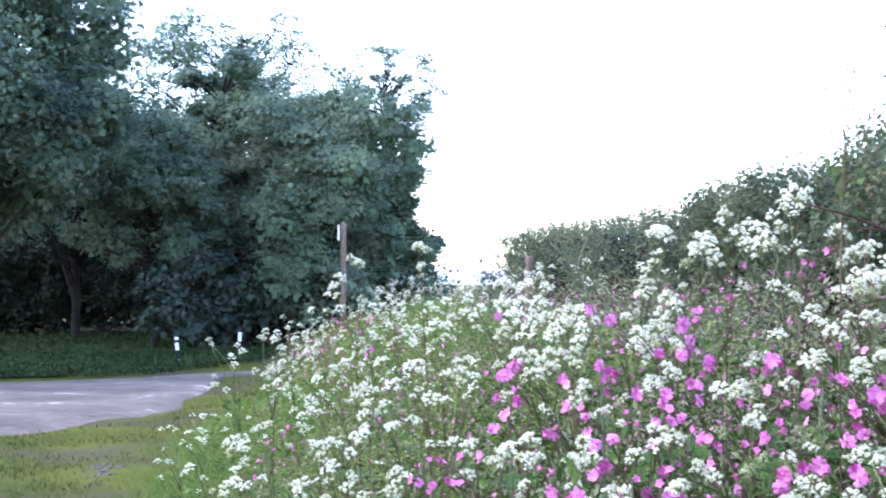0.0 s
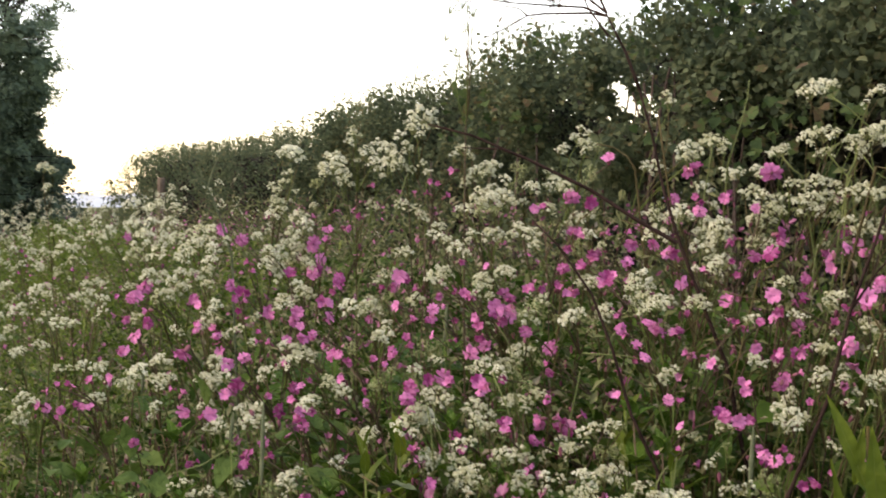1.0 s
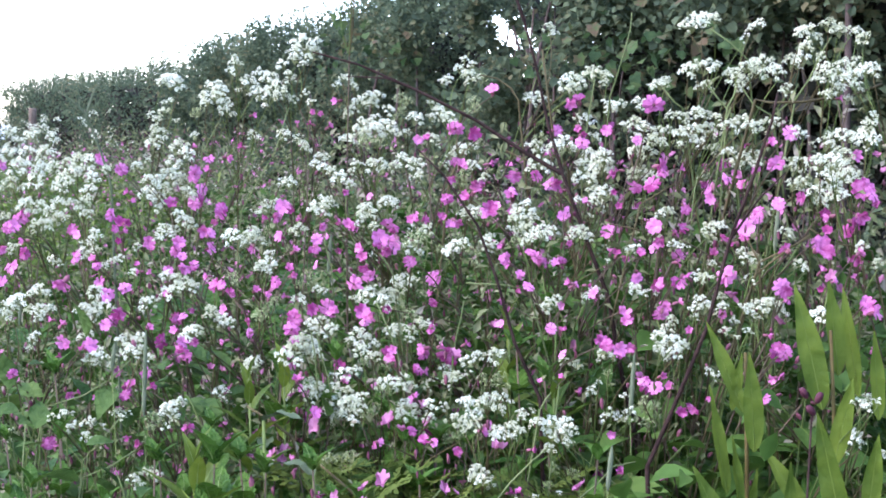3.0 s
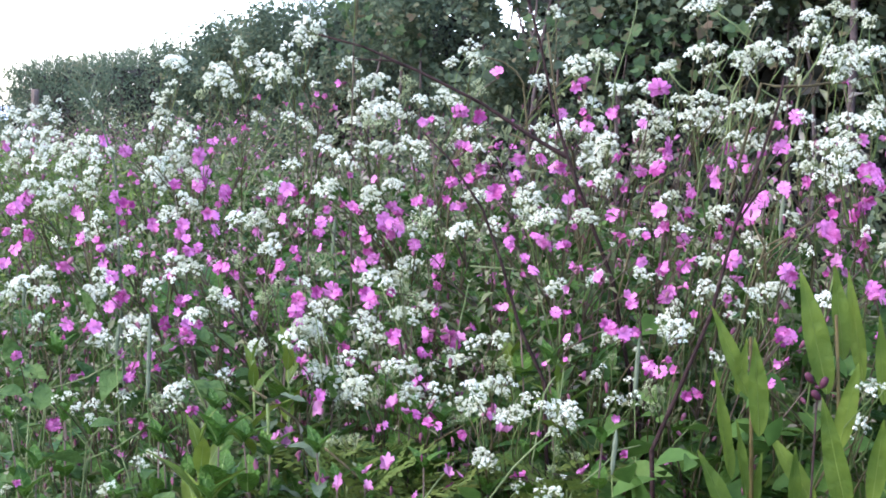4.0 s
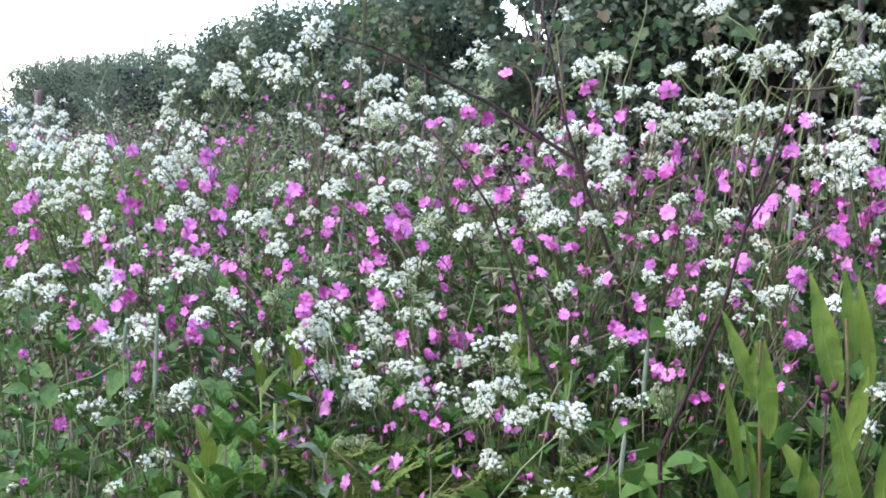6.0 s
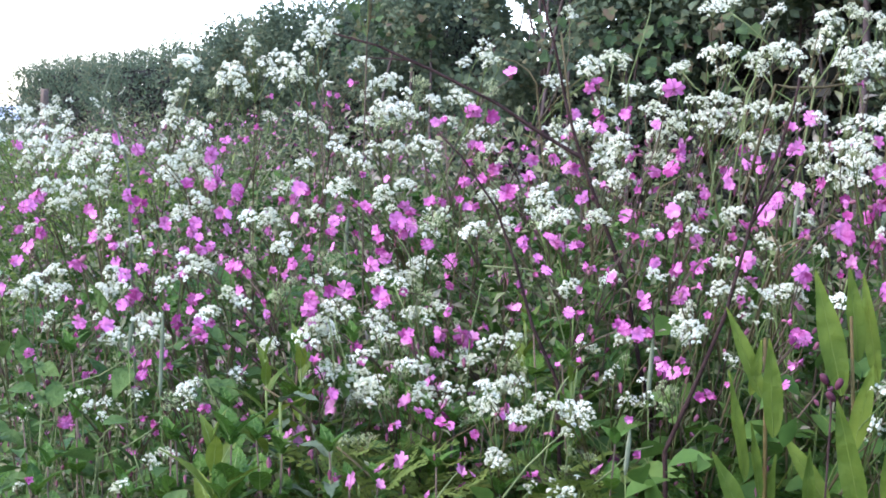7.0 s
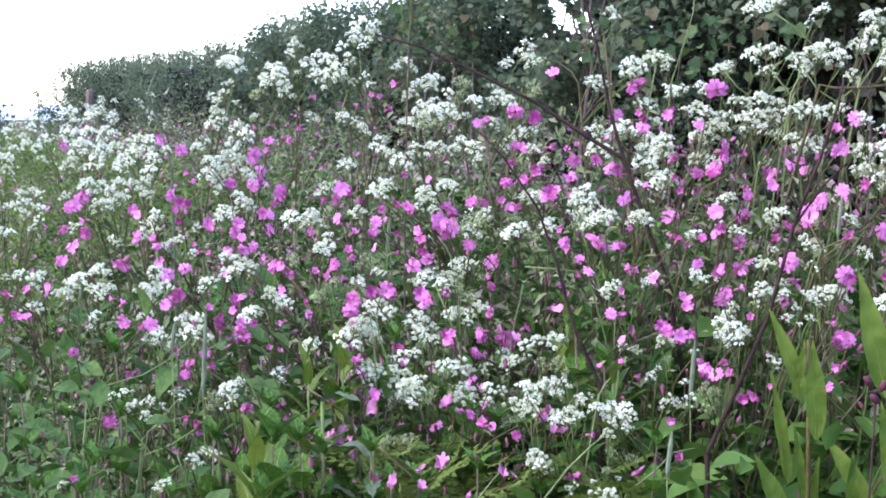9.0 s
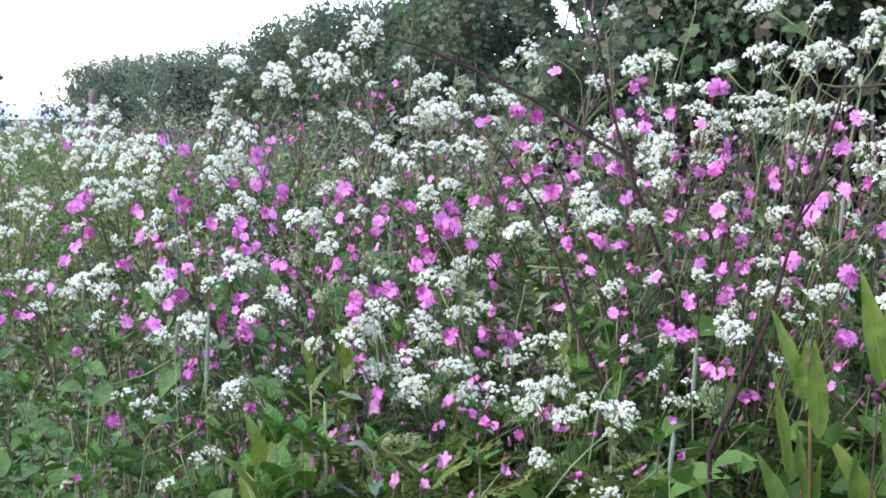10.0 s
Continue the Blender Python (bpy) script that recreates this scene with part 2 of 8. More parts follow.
def lobed_leaf_cloud(name, at, d, size, material, facing):
    """Maple leaves in one mesh: five pointed lobes round a stalk's end, cupped a little."""
    d = d / np.linalg.norm(d, axis=1, keepdims=True)
    s = np.cross(d, facing)
    s /= np.linalg.norm(s, axis=1, keepdims=True) + 1e-9
    n = np.cross(s, d)
    L = size[:, None]
    half = ((0.0, 0.10), (-0.10, 0.36), (0.14, 0.38), (0.38, 0.56), (0.52, 0.34), (0.74, 0.24))
    rim = [(0.0, 0.0)] + [(x, y) for x, y in half[1:]] + [(1.0, 0.0)] + [(x, -y) for x, y in half[:0:-1]]
    p = [at + d * L * 0.28 - n * L * 0.05] + [at + d * L * x + s * L * y + n * L * (0.10 * abs(y) - 0.16 * x * x) for x, y in rim]
    v = np.stack(p, 1)
    k, m = len(p), len(rim)
    f = np.array([(0, 1 + i, 1 + (i + 1) % m) for i in range(m)])
    F = (f[None] + (np.arange(len(at)) * k)[:, None, None]).reshape(-1, 3)
    return mesh_of(name, v.reshape(-1, 3), F, material)


def blade_cloud(name, at, d, length, width, droop, material):
    """Many bent grass blades in one mesh."""
    d = d / np.linalg.norm(d, axis=1, keepdims=True)
    a = np.random.uniform(0, 2 * np.pi, len(at))
    s = np.stack([np.cos(a), np.sin(a), np.zeros(len(at))], 1) * (width[:, None] / 2)
    h = np.stack([d[:, 0], d[:, 1], np.zeros(len(at))], 1)
    h /= np.linalg.norm(h, axis=1, keepdims=True) + 1e-9
    L = length[:, None]
    mid = at + d * L * 0.55
    tip = at + d * L + h * L * droop[:, None] - np.array([0, 0, 1.0]) * L * (droop[:, None] ** 2) * 0.6
    v = np.stack([at - s, at + s, mid - s * 0.8, mid + s * 0.8, tip, tip], 1)[:, :5]
    f3 = np.array([[0, 1, 3], [0, 3, 2], [2, 3, 4]])
    F = (f3[None] + (np.arange(len(at)) * 5)[:, None, None]).reshape(-1, 3)
    return mesh_of(name, v.reshape(-1, 3), F, material)


# ---- the lie of the land ----
HEDGE_FOOT = np.array([0.2, 3.9])
ALONG, OUT = np.array([-0.4, 0.917]), np.array([-0.917, -0.4])   # along the hedge, and from it towards the road


def across(x, y):
    return (x - HEDGE_FOOT[0]) * OUT[0] + (y - HEDGE_FOOT[1]) * OUT[1]


def ground_z(x, y):
    """Height of the bank: a top by the hedge that falls away to the road's level."""
    t = np.clip((across(x, y) - 0.3) / 2.3, 0, 1)
    return 0.85 * (1 - t * t * (3 - 2 * t))


def spot(u, v):
    """Plan place u metres along the hedge and v metres out from it."""
    return HEDGE_FOOT[0] + ALONG[0] * u + OUT[0] * v, HEDGE_FOOT[1] + ALONG[1] * u + OUT[1] * v


# one sheet of ground, fine near the bank and reaching the horizon
gu = np.unique(np.concatenate([np.linspace(-8, 16, 97), [-2000, -600, -150, -60, -25, -14, 22, 35, 60, 120, 300, 900, 2500]]))
gv = np.unique(np.concatenate([np.linspace(-1.5, 5, 53), [-2000, -500, -120, -40, -12, -4, 7, 10, 15, 22, 35, 70, 200, 700, 2500]]))
U, V = np.meshgrid(gu, gv, indexing="ij")
X, Y = spot(U, V)
Z = ground_z(X, Y)
Z = np.where(V < -1.5, np.clip(0.85 + (V + 1.5) * 0.05, -2.0, 0.85), Z)
Z += np.where(np.abs(V) < 8, 0.03 * np.sin(X * 3.1 + 1) * np.cos(Y * 2.3), 0)
nu, nv = U.shape
idx = np.arange(nu * nv).reshape(nu, nv)
quads = np.stack([idx[:-1, :-1], idx[1:, :-1], idx[1:, 1:], idx[:-1, 1:]], -1).reshape(-1, 4)
ground = new("ground", mesh_of("ground", np.stack([X, Y, Z], -1).reshape(-1, 3), quads, M_GROUND, smooth=True))
tagged(ground, "grassy roadside ground rising into a flower bank", "ground", kind="structure")


def lane():
    """The road that bends past the bank: near and far edges as smooth curves, with a slight camber."""
    near = [(-20.0, 3.5), (-13.0, 8.0), (-8.75, 12.9), (-8.3, 15.1), (-9.1, 18.0), (-10.6, 21.6), (-8.0, 24.6)]
    far = [(-34.0, 8.0), (-22.0, 14.5), (-15.0, 18.6), (-13.3, 19.8), (-12.1, 20.9), (-11.1, 22.6), (-8.6, 26.4)]
    rows = []
    for i in range(len(near) - 1):
        for k in range(8):
            t = k / 8
            rows.append([Vector(near[i]).lerp(Vector(near[i + 1]), t), Vector(far[i]).lerp(Vector(far[i + 1]), t)])
    vs, fs, n = [], [], 17
    for a, b in rows:
        for k in range(n):
            q = a.lerp(b, k / (n - 1))
            edge = noise.noise(Vector((q.x * 0.9, q.y * 0.9, 0))) * 0.12
            vs.append((q.x + edge, q.y - edge, -0.03 + 0.08 * min(1, 4 * math.sin(math.pi * k / (n - 1)))))
    for i in range(len(rows) - 1):
        for k in range(n - 1):
            fs.append((i * n + k, i * n + k + 1, (i + 1) * n + k + 1, (i + 1) * n + k))
    return new("road", mesh_of("road", vs, fs, M_ROAD, smooth=True))


tagged(lane(), "pale worn asphalt lane bending past the verge", "road", kind="structure")

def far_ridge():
    """A low line of hills and woods on the horizon, distance haze put into its pale blue-grey."""
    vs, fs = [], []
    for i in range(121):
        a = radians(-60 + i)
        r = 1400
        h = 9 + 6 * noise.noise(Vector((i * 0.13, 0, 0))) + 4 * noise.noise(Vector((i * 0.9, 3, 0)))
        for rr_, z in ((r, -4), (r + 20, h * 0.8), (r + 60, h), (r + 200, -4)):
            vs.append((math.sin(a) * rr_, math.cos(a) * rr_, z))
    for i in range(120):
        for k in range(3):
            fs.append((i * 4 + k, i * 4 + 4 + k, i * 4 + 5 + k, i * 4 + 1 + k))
    return tagged(new("backdrop", mesh_of("backdrop", vs, fs, M_FAR_HAZE, True)), "far hills on the horizon, haze put into their pale colour", "hills", kind="structure")


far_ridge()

# ---- hedge ----


def hedge_top(u):
    """The height of the hedge's uneven crest along its run."""
    return np.interp(u, [-3, 0, 0.6, 1.0, 1.45, 1.95, 2.3, 3.5, 4.6, 6.1, 8.2, 9.4, 11.3, 12.2, 12.9], [2.12, 2.08, 2.03, 2.01, 2.10, 2.08, 2.01, 1.985, 1.93, 1.90, 1.925, 1.965, 1.945, 1.80, 1.50])


def hedge():
    top = empty("hedge", (*spot(3, -0.3), 0.85))
    shift = np.array(top.location)
    # sprigs: small sprays of leaves set on an uneven face, with hollows between them
    G, K = 12500, 19
    gu = np.concatenate([np.random.uniform(-3.0, 4, 3 * G // 5), np.random.uniform(-5.5, 12.9, 2 * G // 5)])
    crest = hedge_top(gu) + 0.02 * np.sin(gu * 9) + 0.02 * np.sin(gu * 23) - 0.02
    gz = 0.70 + (crest - 0.75) * np.random.beta(1.5, 0.95, G)
    lump = 0.07 * np.sin(gu * 2.1 + 0.6) + 0.05 * np.sin(gu * 5.3) + 0.04 * np.sin(gu * 11.0 + 2)
    face = -0.12 + lump - 0.12 * np.sin((gz - 0.8) * 2.5) + 0.05 * np.sin(gz * 9 + gu * 3) - 0.25 * np.clip((gz - crest + 0.22) / 0.22, 0, 1) ** 2
    gv = face - np.where(np.random.rand(G) < 0.6, np.random.exponential(0.06, G), np.random.uniform(0, 0.6, G))
    hollow = np.sin(gu * 6.1 + gz * 5) * np.sin(gz * 11 - gu * 2.7 + 1) + 0.5 * np.sin(gu * 14 + gz * 9)
    keep = (np.random.rand(G) < np.clip(0.70 + 0.6 * hollow + 0.25 * np.clip((1.4 - gu) / 0.6, 0, 1) * (hollow - 0.35) - 0.9 * np.clip((0.5 - gu) / 0.5, 0, 1) * np.clip((1.74 - gz) / 0.1, 0, 1) - 0.75 * np.exp(-((gu - 0.42) / 0.3) ** 2) * np.clip((1.84 - gz) / 0.08, 0, 1), 0.02, 1)) | (gv < face - 0.22)
    gx, gy = spot(gu, gv)
    heart = np.stack([gx, gy, gz], 1)[keep]
    g = np.repeat(np.arange(len(heart)), K)
    grow = np.random.normal(0, 0.5, (len(heart), 3)) + np.array([*OUT, 0.5])
    grow /= np.linalg.norm(grow, axis=1, keepdims=True)
    along = np.random.uniform(-0.5, 1, len(g))
    at = heart[g] + grow[g] * (along * 0.075)[:, None] + np.random.normal(0, 0.022, (len(g), 3))
    # the gap where the sky shows through
    hole = Vector((*spot(0.93, -0.4), 1.828))
    run = Vector((0.04, 1.0, 0.068)).normalized()
    away = at - np.array(hole)
    side = away - np.outer(away @ np.array(run), np.array(run))
    clear = ~((side[:, 0] + side[:, 2] * 0.55) ** 2 / 0.035 ** 2 + side[:, 2] ** 2 / 0.068 ** 2 < 1 + 0.35 * np.sin(at[:, 0] * 90) * np.sin(at[:, 2] * 75))
    at, g = at[clear] - shift, g[clear]
    n = len(at)
    d = np.random.normal(0, 0.8, (n, 3)) + grow[g] * 0.7 - [0, 0, 0.25]
    size = np.random.uniform(0.014, 0.030, n) * np.where((np.random.rand(len(heart)) < 0.12) & (heart[:, 2] < 1.8), 1.5, 1.0)[g] * np.interp(gu[keep], [0.6, 1.8, 4.0], [1.0, 0.72, 0.8])[g]
    part("foliage", leaf_cloud("hedge_foliage", at, d, size, np.random.uniform(-1, 1, n), M_HEDGE, 0.85, 0.3, rounded=True, facing=grow[g] * 0.8 + [0, 0, 0.45] + np.random.normal(0, 0.6, (n, 3))), top, "dense dull green hedge leaves", kind="stuff")
    # the dense heart of the hedge, its shade put into the leaf colour
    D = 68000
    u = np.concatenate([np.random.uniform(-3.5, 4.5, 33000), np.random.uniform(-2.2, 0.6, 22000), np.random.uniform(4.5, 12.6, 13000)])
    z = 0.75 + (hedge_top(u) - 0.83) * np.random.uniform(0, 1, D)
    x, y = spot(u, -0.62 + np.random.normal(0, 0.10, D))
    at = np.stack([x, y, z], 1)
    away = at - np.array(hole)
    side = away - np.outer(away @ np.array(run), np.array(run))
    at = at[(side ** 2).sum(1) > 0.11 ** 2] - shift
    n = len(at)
    part("inner_foliage", leaf_cloud("inner_foliage", at, np.random.normal(0, 1, (n, 3)), np.random.uniform(0.03, 0.06, n) * np.where(at[:, 1] + shift[1] > 8, 1.4, 1), np.random.uniform(-1, 1, n), M_HEDGE_SHADE, 0.8), top, "brown inner hedge leaves, darkened to stand for shade", kind="stuff")
    for uu, vv, r, tip in ((0.24, -0.20, 0.005, 1.90), (0.31, -0.18, 0.008, 1.94), (0.38, -0.20, 0.006, 1.86), (0.48, -0.20, 0.009, 1.84), (0.55, -0.18, 0.005, 1.78), (0.62, -0.20, 0.007, 1.82), (0.70, -0.18, 0.005, 1.74),
                           (0.02, -0.20, 0.005, 1.93), (-1.04, -0.12, 0.010, 2.02), (-0.72, -0.20, 0.005, 1.93), (1.16, -0.14, 0.006, 1.80), (1.24, -0.14, 0.008, 1.76), (1.38, -0.14, 0.007, 1.82), (1.7, -0.12, 0.005, 1.70), (2.1, -0.12, 0.006, 1.66)):
        a = Vector((*spot(uu, vv), 0.8)) - top.location
        b = Vector((*spot(uu + random.uniform(-0.10, 0.10), vv - 0.05), tip)) - top.location
        part("old_stem", mesh_of("old_stem", *tube(bend(a, b, 0.0, 7, (random.gauss(0, 0.09), random.gauss(0, 0.05), 0)), [r, r * 0.98, r * 0.95, r * 0.9, r * 0.8, r * 0.65, r * 0.4], 7), M_TWIG, True), top, "grey-brown upright hedge stem")
    # sprays of lobed maple leaves that have grown through, each round its own twig
    for uu, vv, zz, n, spread in ((-0.14, -0.10, 1.70, 34, 0.075), (-0.30, -0.08, 1.67, 30, 0.07), (-0.45, -0.05, 1.70, 24, 0.06), (-0.56, -0.08, 1.64, 18, 0.05), (-0.64, -0.02, 1.68, 8, 0.03),
                                  (-0.75, -0.04, 1.70, 16, 0.05), (-0.85, -0.02, 1.60, 12, 0.05), (1.05, -0.10, 1.76, 16, 0.06), (1.35, -0.12, 1.80, 22, 0.07), (1.62, -0.12, 1.74, 22, 0.08), (1.55, -0.12, 1.86, 22, 0.07), (-0.2, -0.14, 1.86, 34, 0.12), (0.17, -0.28, 2.03, 40, 0.06), (0.39, -0.28, 1.96, 40, 0.06), (0.52, -0.28, 1.96, 34, 0.06), (1.27, -0.28, 2.03, 44, 0.07), (1.58, -0.28, 2.03, 34, 0.06), (-0.01, -0.28, 1.97, 34, 0.06), (-0.17, -0.28, 1.99, 34, 0.06)):
        n = int(n * 0.65)
        c = np.array([*spot(uu, vv), zz])
        at = c + np.random.normal(0, spread, (n, 3)) * [1, 0.7, 0.62] - shift
        part("maple_spray", lobed_leaf_cloud("maple_spray", at, np.random.normal(0, 0.5, (n, 3)) + [0, -0.3, -0.5], np.random.uniform(0.020, 0.036, n), M_MAPLE,
                                        np.random.normal(0, 0.7, (n, 3)) + [-0.2, -0.7, 0.6]), top, "fresh green lobed maple leaves", kind="stuff")
    # upright shoots that feather the clipped top
    S = 3000
    u = np.random.uniform(-5.3, 12.8, S)
    v = np.random.uniform(-0.75, -0.2, S)
    x, y = spot(u, v)
    foot = np.stack([x, y, hedge_top(u) - 0.10], 1) - shift
    part("new_growth", blade_cloud("new_growth", foot, np.random.normal(0, 0.25, (S, 3)) + [0, 0, 1], 0.09 + np.random.exponential(0.045, S), np.full(S, 0.004), np.random.uniform(0, 0.2, S), M_HEDGE), top, kind="stuff")
    k = np.random.randint(0, S, S * 5)
    at = foot[k] + np.random.uniform(0.02, 0.13, (S * 5, 1)) * [0, 0, 1] + np.random.normal(0, 0.010, (S * 5, 3))
    part("shoot_foliage", leaf_cloud("shoot_foliage", at, np.random.normal(0, 1, (S * 5, 3)) + [0, 0, 0.8], np.random.uniform(0.010, 0.024, S * 5), np.random.uniform(-1, 1, S * 5), M_HEDGE, 0.6), top, kind="stuff")
    pieces = []
    for i in range(260):
        uu = random.uniform(-5.3, 12.3)
        vv = random.uniform(-0.75, -0.25)
        a = Vector((*spot(uu, vv), 0.8)) - top.location
        b = Vector((*spot(uu + random.gauss(0, 0.35), min(-0.3, vv + random.gauss(0.05, 0.2))), random.uniform(1.4, float(hedge_top(uu)) - 0.03))) - top.location
        r = random.choice([0.004, 0.006, 0.008, 0.011])
        if 0.45 < uu < 1.5 and b.z + top.location.z > 1.66:
            continue
        pieces.append(tube(bend(a, b, 0.2, 6, (random.gauss(0, 0.06), random.gauss(0, 0.06), 0)), [r, r * 0.9, r * 0.8, r * 0.65, r * 0.5, r * 0.3], 5))
    part("branchwork", mesh_of("branchwork", *joined(pieces), M_TWIG), top, "bare brown hedge stems", kind="stuff")
    return tagged(top, "clipped mixed country hedge along the bank", "hedge")


hedge()

# ---- trees across the road ----


def tree(x, y, height, radius, low, leaves, label, leaf=0.065, seed=0, lobe_count=60, lobe=(0.18, 0.36), fork=0.75, core_share=0.2, foliage=M_HAZY_TREE):
    """A trunk with limbs and a crown of leaf clumps on and inside an uneven envelope."""
    rs = np.random.RandomState(seed)
    top = empty("tree", (x, y, 0))
    rr = random.Random(seed)
    trunk_top = height * fork
    part("trunk", mesh_of("trunk", *tube([(0, 0, -0.1), (0.05, 0.03, height * 0.2), (rr.uniform(-.2, .2), 0, height * 0.5), (rr.uniform(-.3, .3), 0, trunk_top)],
                                        [height * 0.018, height * 0.015, height * 0.01, 0.03], 8), M_BARK, True), top)
    limbs, lobes, sizes = [], [], []
    mid, half = (height + low) / 2, (height - low) / 2
    for i in range(lobe_count):
        a, b = rr.uniform(0, 2 * math.pi), math.asin(rr.uniform(-0.95, 1))
        k = rr.uniform(0.45, 0.86)
        wide = math.cos(b) ** 0.7
        c = Vector((math.cos(a) * wide * radius * k, math.sin(a) * wide * radius * k, mid + math.sin(b) * half * min(0.93, k * 1.12)))
        s = Vector((0, 0, max(0.3, min(trunk_top, c.z - rr.uniform(0.2, 0.5 if fork < 0.8 else 0.9) * radius))))
        limbs.append(tube(bend(s, c, -0.2, 6, (rr.gauss(0, .15), rr.gauss(0, .15), 0)), [q * (0.5 if fork > 0.8 else 1) for q in (0.06, 0.05, 0.04, 0.03, 0.02, 0.012)], 4))
        lobes.append(c)
        sizes.append(radius * rr.uniform(*lobe))
        for q in range(3):
            e = c + Vector((rr.gauss(0, 1), rr.gauss(0, 1), rr.gauss(0.3, 0.6))) * sizes[-1] * 0.8
            limbs.append(tube(bend(c, e, 0.0, 4), [0.018, 0.014, 0.01, 0.006], 3))
    part("limbwork", mesh_of("limbwork", *joined(limbs), M_BARK), top, kind="stuff")
    C, S = np.array(lobes), np.array(sizes)
    w = rs.choice(len(C), leaves, p=S ** 2 / (S ** 2).sum())
    core = np.arange(leaves) < leaves * (0.0 if fork > 0.8 else core_share)
    knots = rs.normal(0, 1, (len(C), 16, 3)) + [0, 0, 0.25]
    knots /= np.linalg.norm(knots, axis=2, keepdims=True)
    ball = knots[w, rs.randint(0, 16, leaves)] + rs.normal(0, 0.24, (leaves, 3)) * [1.3, 1.3, 0.7]
    ball /= np.linalg.norm(ball, axis=1, keepdims=True)
    shell = np.where(core, rs.uniform(0, 1, leaves) ** 0.5 * 0.62, rs.uniform(0.70, 1.04, leaves) + rs.exponential(0.03, leaves))[:, None]
    ragged = 1 + 0.22 * np.sin(ball[:, :1] * 9 + w[:, None]) * np.sin(ball[:, 1:2] * 8 + 2 * w[:, None])
    at = C[w] + ball * shell * ragged * S[w][:, None] * np.array([1.2, 1.2, 0.66])
    at[:, 2] = np.maximum(at[:, 2], 0.05)
    d = rs.normal(0, 0.6, (leaves, 3)) + ball * 0.8 + np.array([0, 0, -0.5])
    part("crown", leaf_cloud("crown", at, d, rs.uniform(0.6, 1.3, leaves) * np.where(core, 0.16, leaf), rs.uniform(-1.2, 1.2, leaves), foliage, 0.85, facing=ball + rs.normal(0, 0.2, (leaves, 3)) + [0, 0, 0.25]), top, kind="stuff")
    return tagged(top, label, "tree", "trees across the lane")


def bearing(az, dist):
    return math.sin(radians(az)) * dist, math.cos(radians(az)) * dist


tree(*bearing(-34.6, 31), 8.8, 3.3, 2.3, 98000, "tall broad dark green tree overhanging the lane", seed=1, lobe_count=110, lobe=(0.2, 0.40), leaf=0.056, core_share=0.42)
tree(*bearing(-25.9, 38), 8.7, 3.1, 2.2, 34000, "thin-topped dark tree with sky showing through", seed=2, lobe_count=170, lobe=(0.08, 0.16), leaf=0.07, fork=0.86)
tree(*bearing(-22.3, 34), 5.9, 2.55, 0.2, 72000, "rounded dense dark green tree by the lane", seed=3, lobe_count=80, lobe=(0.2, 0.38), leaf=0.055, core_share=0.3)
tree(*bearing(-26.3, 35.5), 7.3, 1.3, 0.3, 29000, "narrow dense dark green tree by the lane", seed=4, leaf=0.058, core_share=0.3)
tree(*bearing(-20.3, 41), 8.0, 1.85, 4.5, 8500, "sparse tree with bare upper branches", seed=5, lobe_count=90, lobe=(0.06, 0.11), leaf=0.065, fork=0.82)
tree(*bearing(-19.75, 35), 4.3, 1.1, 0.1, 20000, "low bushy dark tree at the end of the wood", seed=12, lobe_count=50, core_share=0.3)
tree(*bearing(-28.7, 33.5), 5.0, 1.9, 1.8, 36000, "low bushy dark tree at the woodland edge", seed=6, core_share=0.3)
# two trees added mostly out of view, to keep light off the wood
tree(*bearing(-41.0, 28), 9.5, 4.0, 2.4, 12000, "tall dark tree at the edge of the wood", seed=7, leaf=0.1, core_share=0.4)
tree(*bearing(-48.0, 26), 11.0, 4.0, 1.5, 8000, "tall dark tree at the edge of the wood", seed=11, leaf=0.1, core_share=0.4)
# trees added to roof the wood over; their dark leaves stand for shade
tree(*bearing(-31.5, 40), 6.5, 4.2, 2.3, 16000, "dark tree deep in the wood", seed=8, leaf=0.14, core_share=0.4, foliage=M_DEEP_SHADE)
tree(*bearing(-25.5, 43), 5.0, 3.8, 1.2, 15000, "dark tree deep in the wood", seed=9, leaf=0.14, core_share=0.4, foliage=M_DEEP_SHADE)
tree(*bearing(-37.5, 38), 7.5, 4.4, 2.3, 15000, "dark tree deep in the wood", seed=10, leaf=0.14, core_share=0.4, foliage=M_DEEP_SHADE)
tree(*bearing(-34.5, 45), 7.5, 4.4, 2.2, 13000, "dark tree deep in the wood", seed=13, leaf=0.14, core_share=0.4, foliage=M_DEEP_SHADE)
# shrubs that fill in below, with the shade put into their leaf colour
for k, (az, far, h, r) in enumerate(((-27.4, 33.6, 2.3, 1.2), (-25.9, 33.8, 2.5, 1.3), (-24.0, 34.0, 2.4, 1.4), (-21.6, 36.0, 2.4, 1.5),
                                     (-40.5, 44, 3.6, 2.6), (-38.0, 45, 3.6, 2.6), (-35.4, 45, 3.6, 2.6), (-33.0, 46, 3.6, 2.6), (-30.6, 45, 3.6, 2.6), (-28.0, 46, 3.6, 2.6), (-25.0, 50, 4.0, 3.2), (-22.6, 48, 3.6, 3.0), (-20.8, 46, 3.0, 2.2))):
    tree(*bearing(az, far), h, r, -0.4, 6500, "low dark shrub under the trees", seed=20 + k, lobe_count=26, leaf=0.14, lobe=(0.24, 0.4), core_share=0.5, foliage=M_DEEP_SHADE)


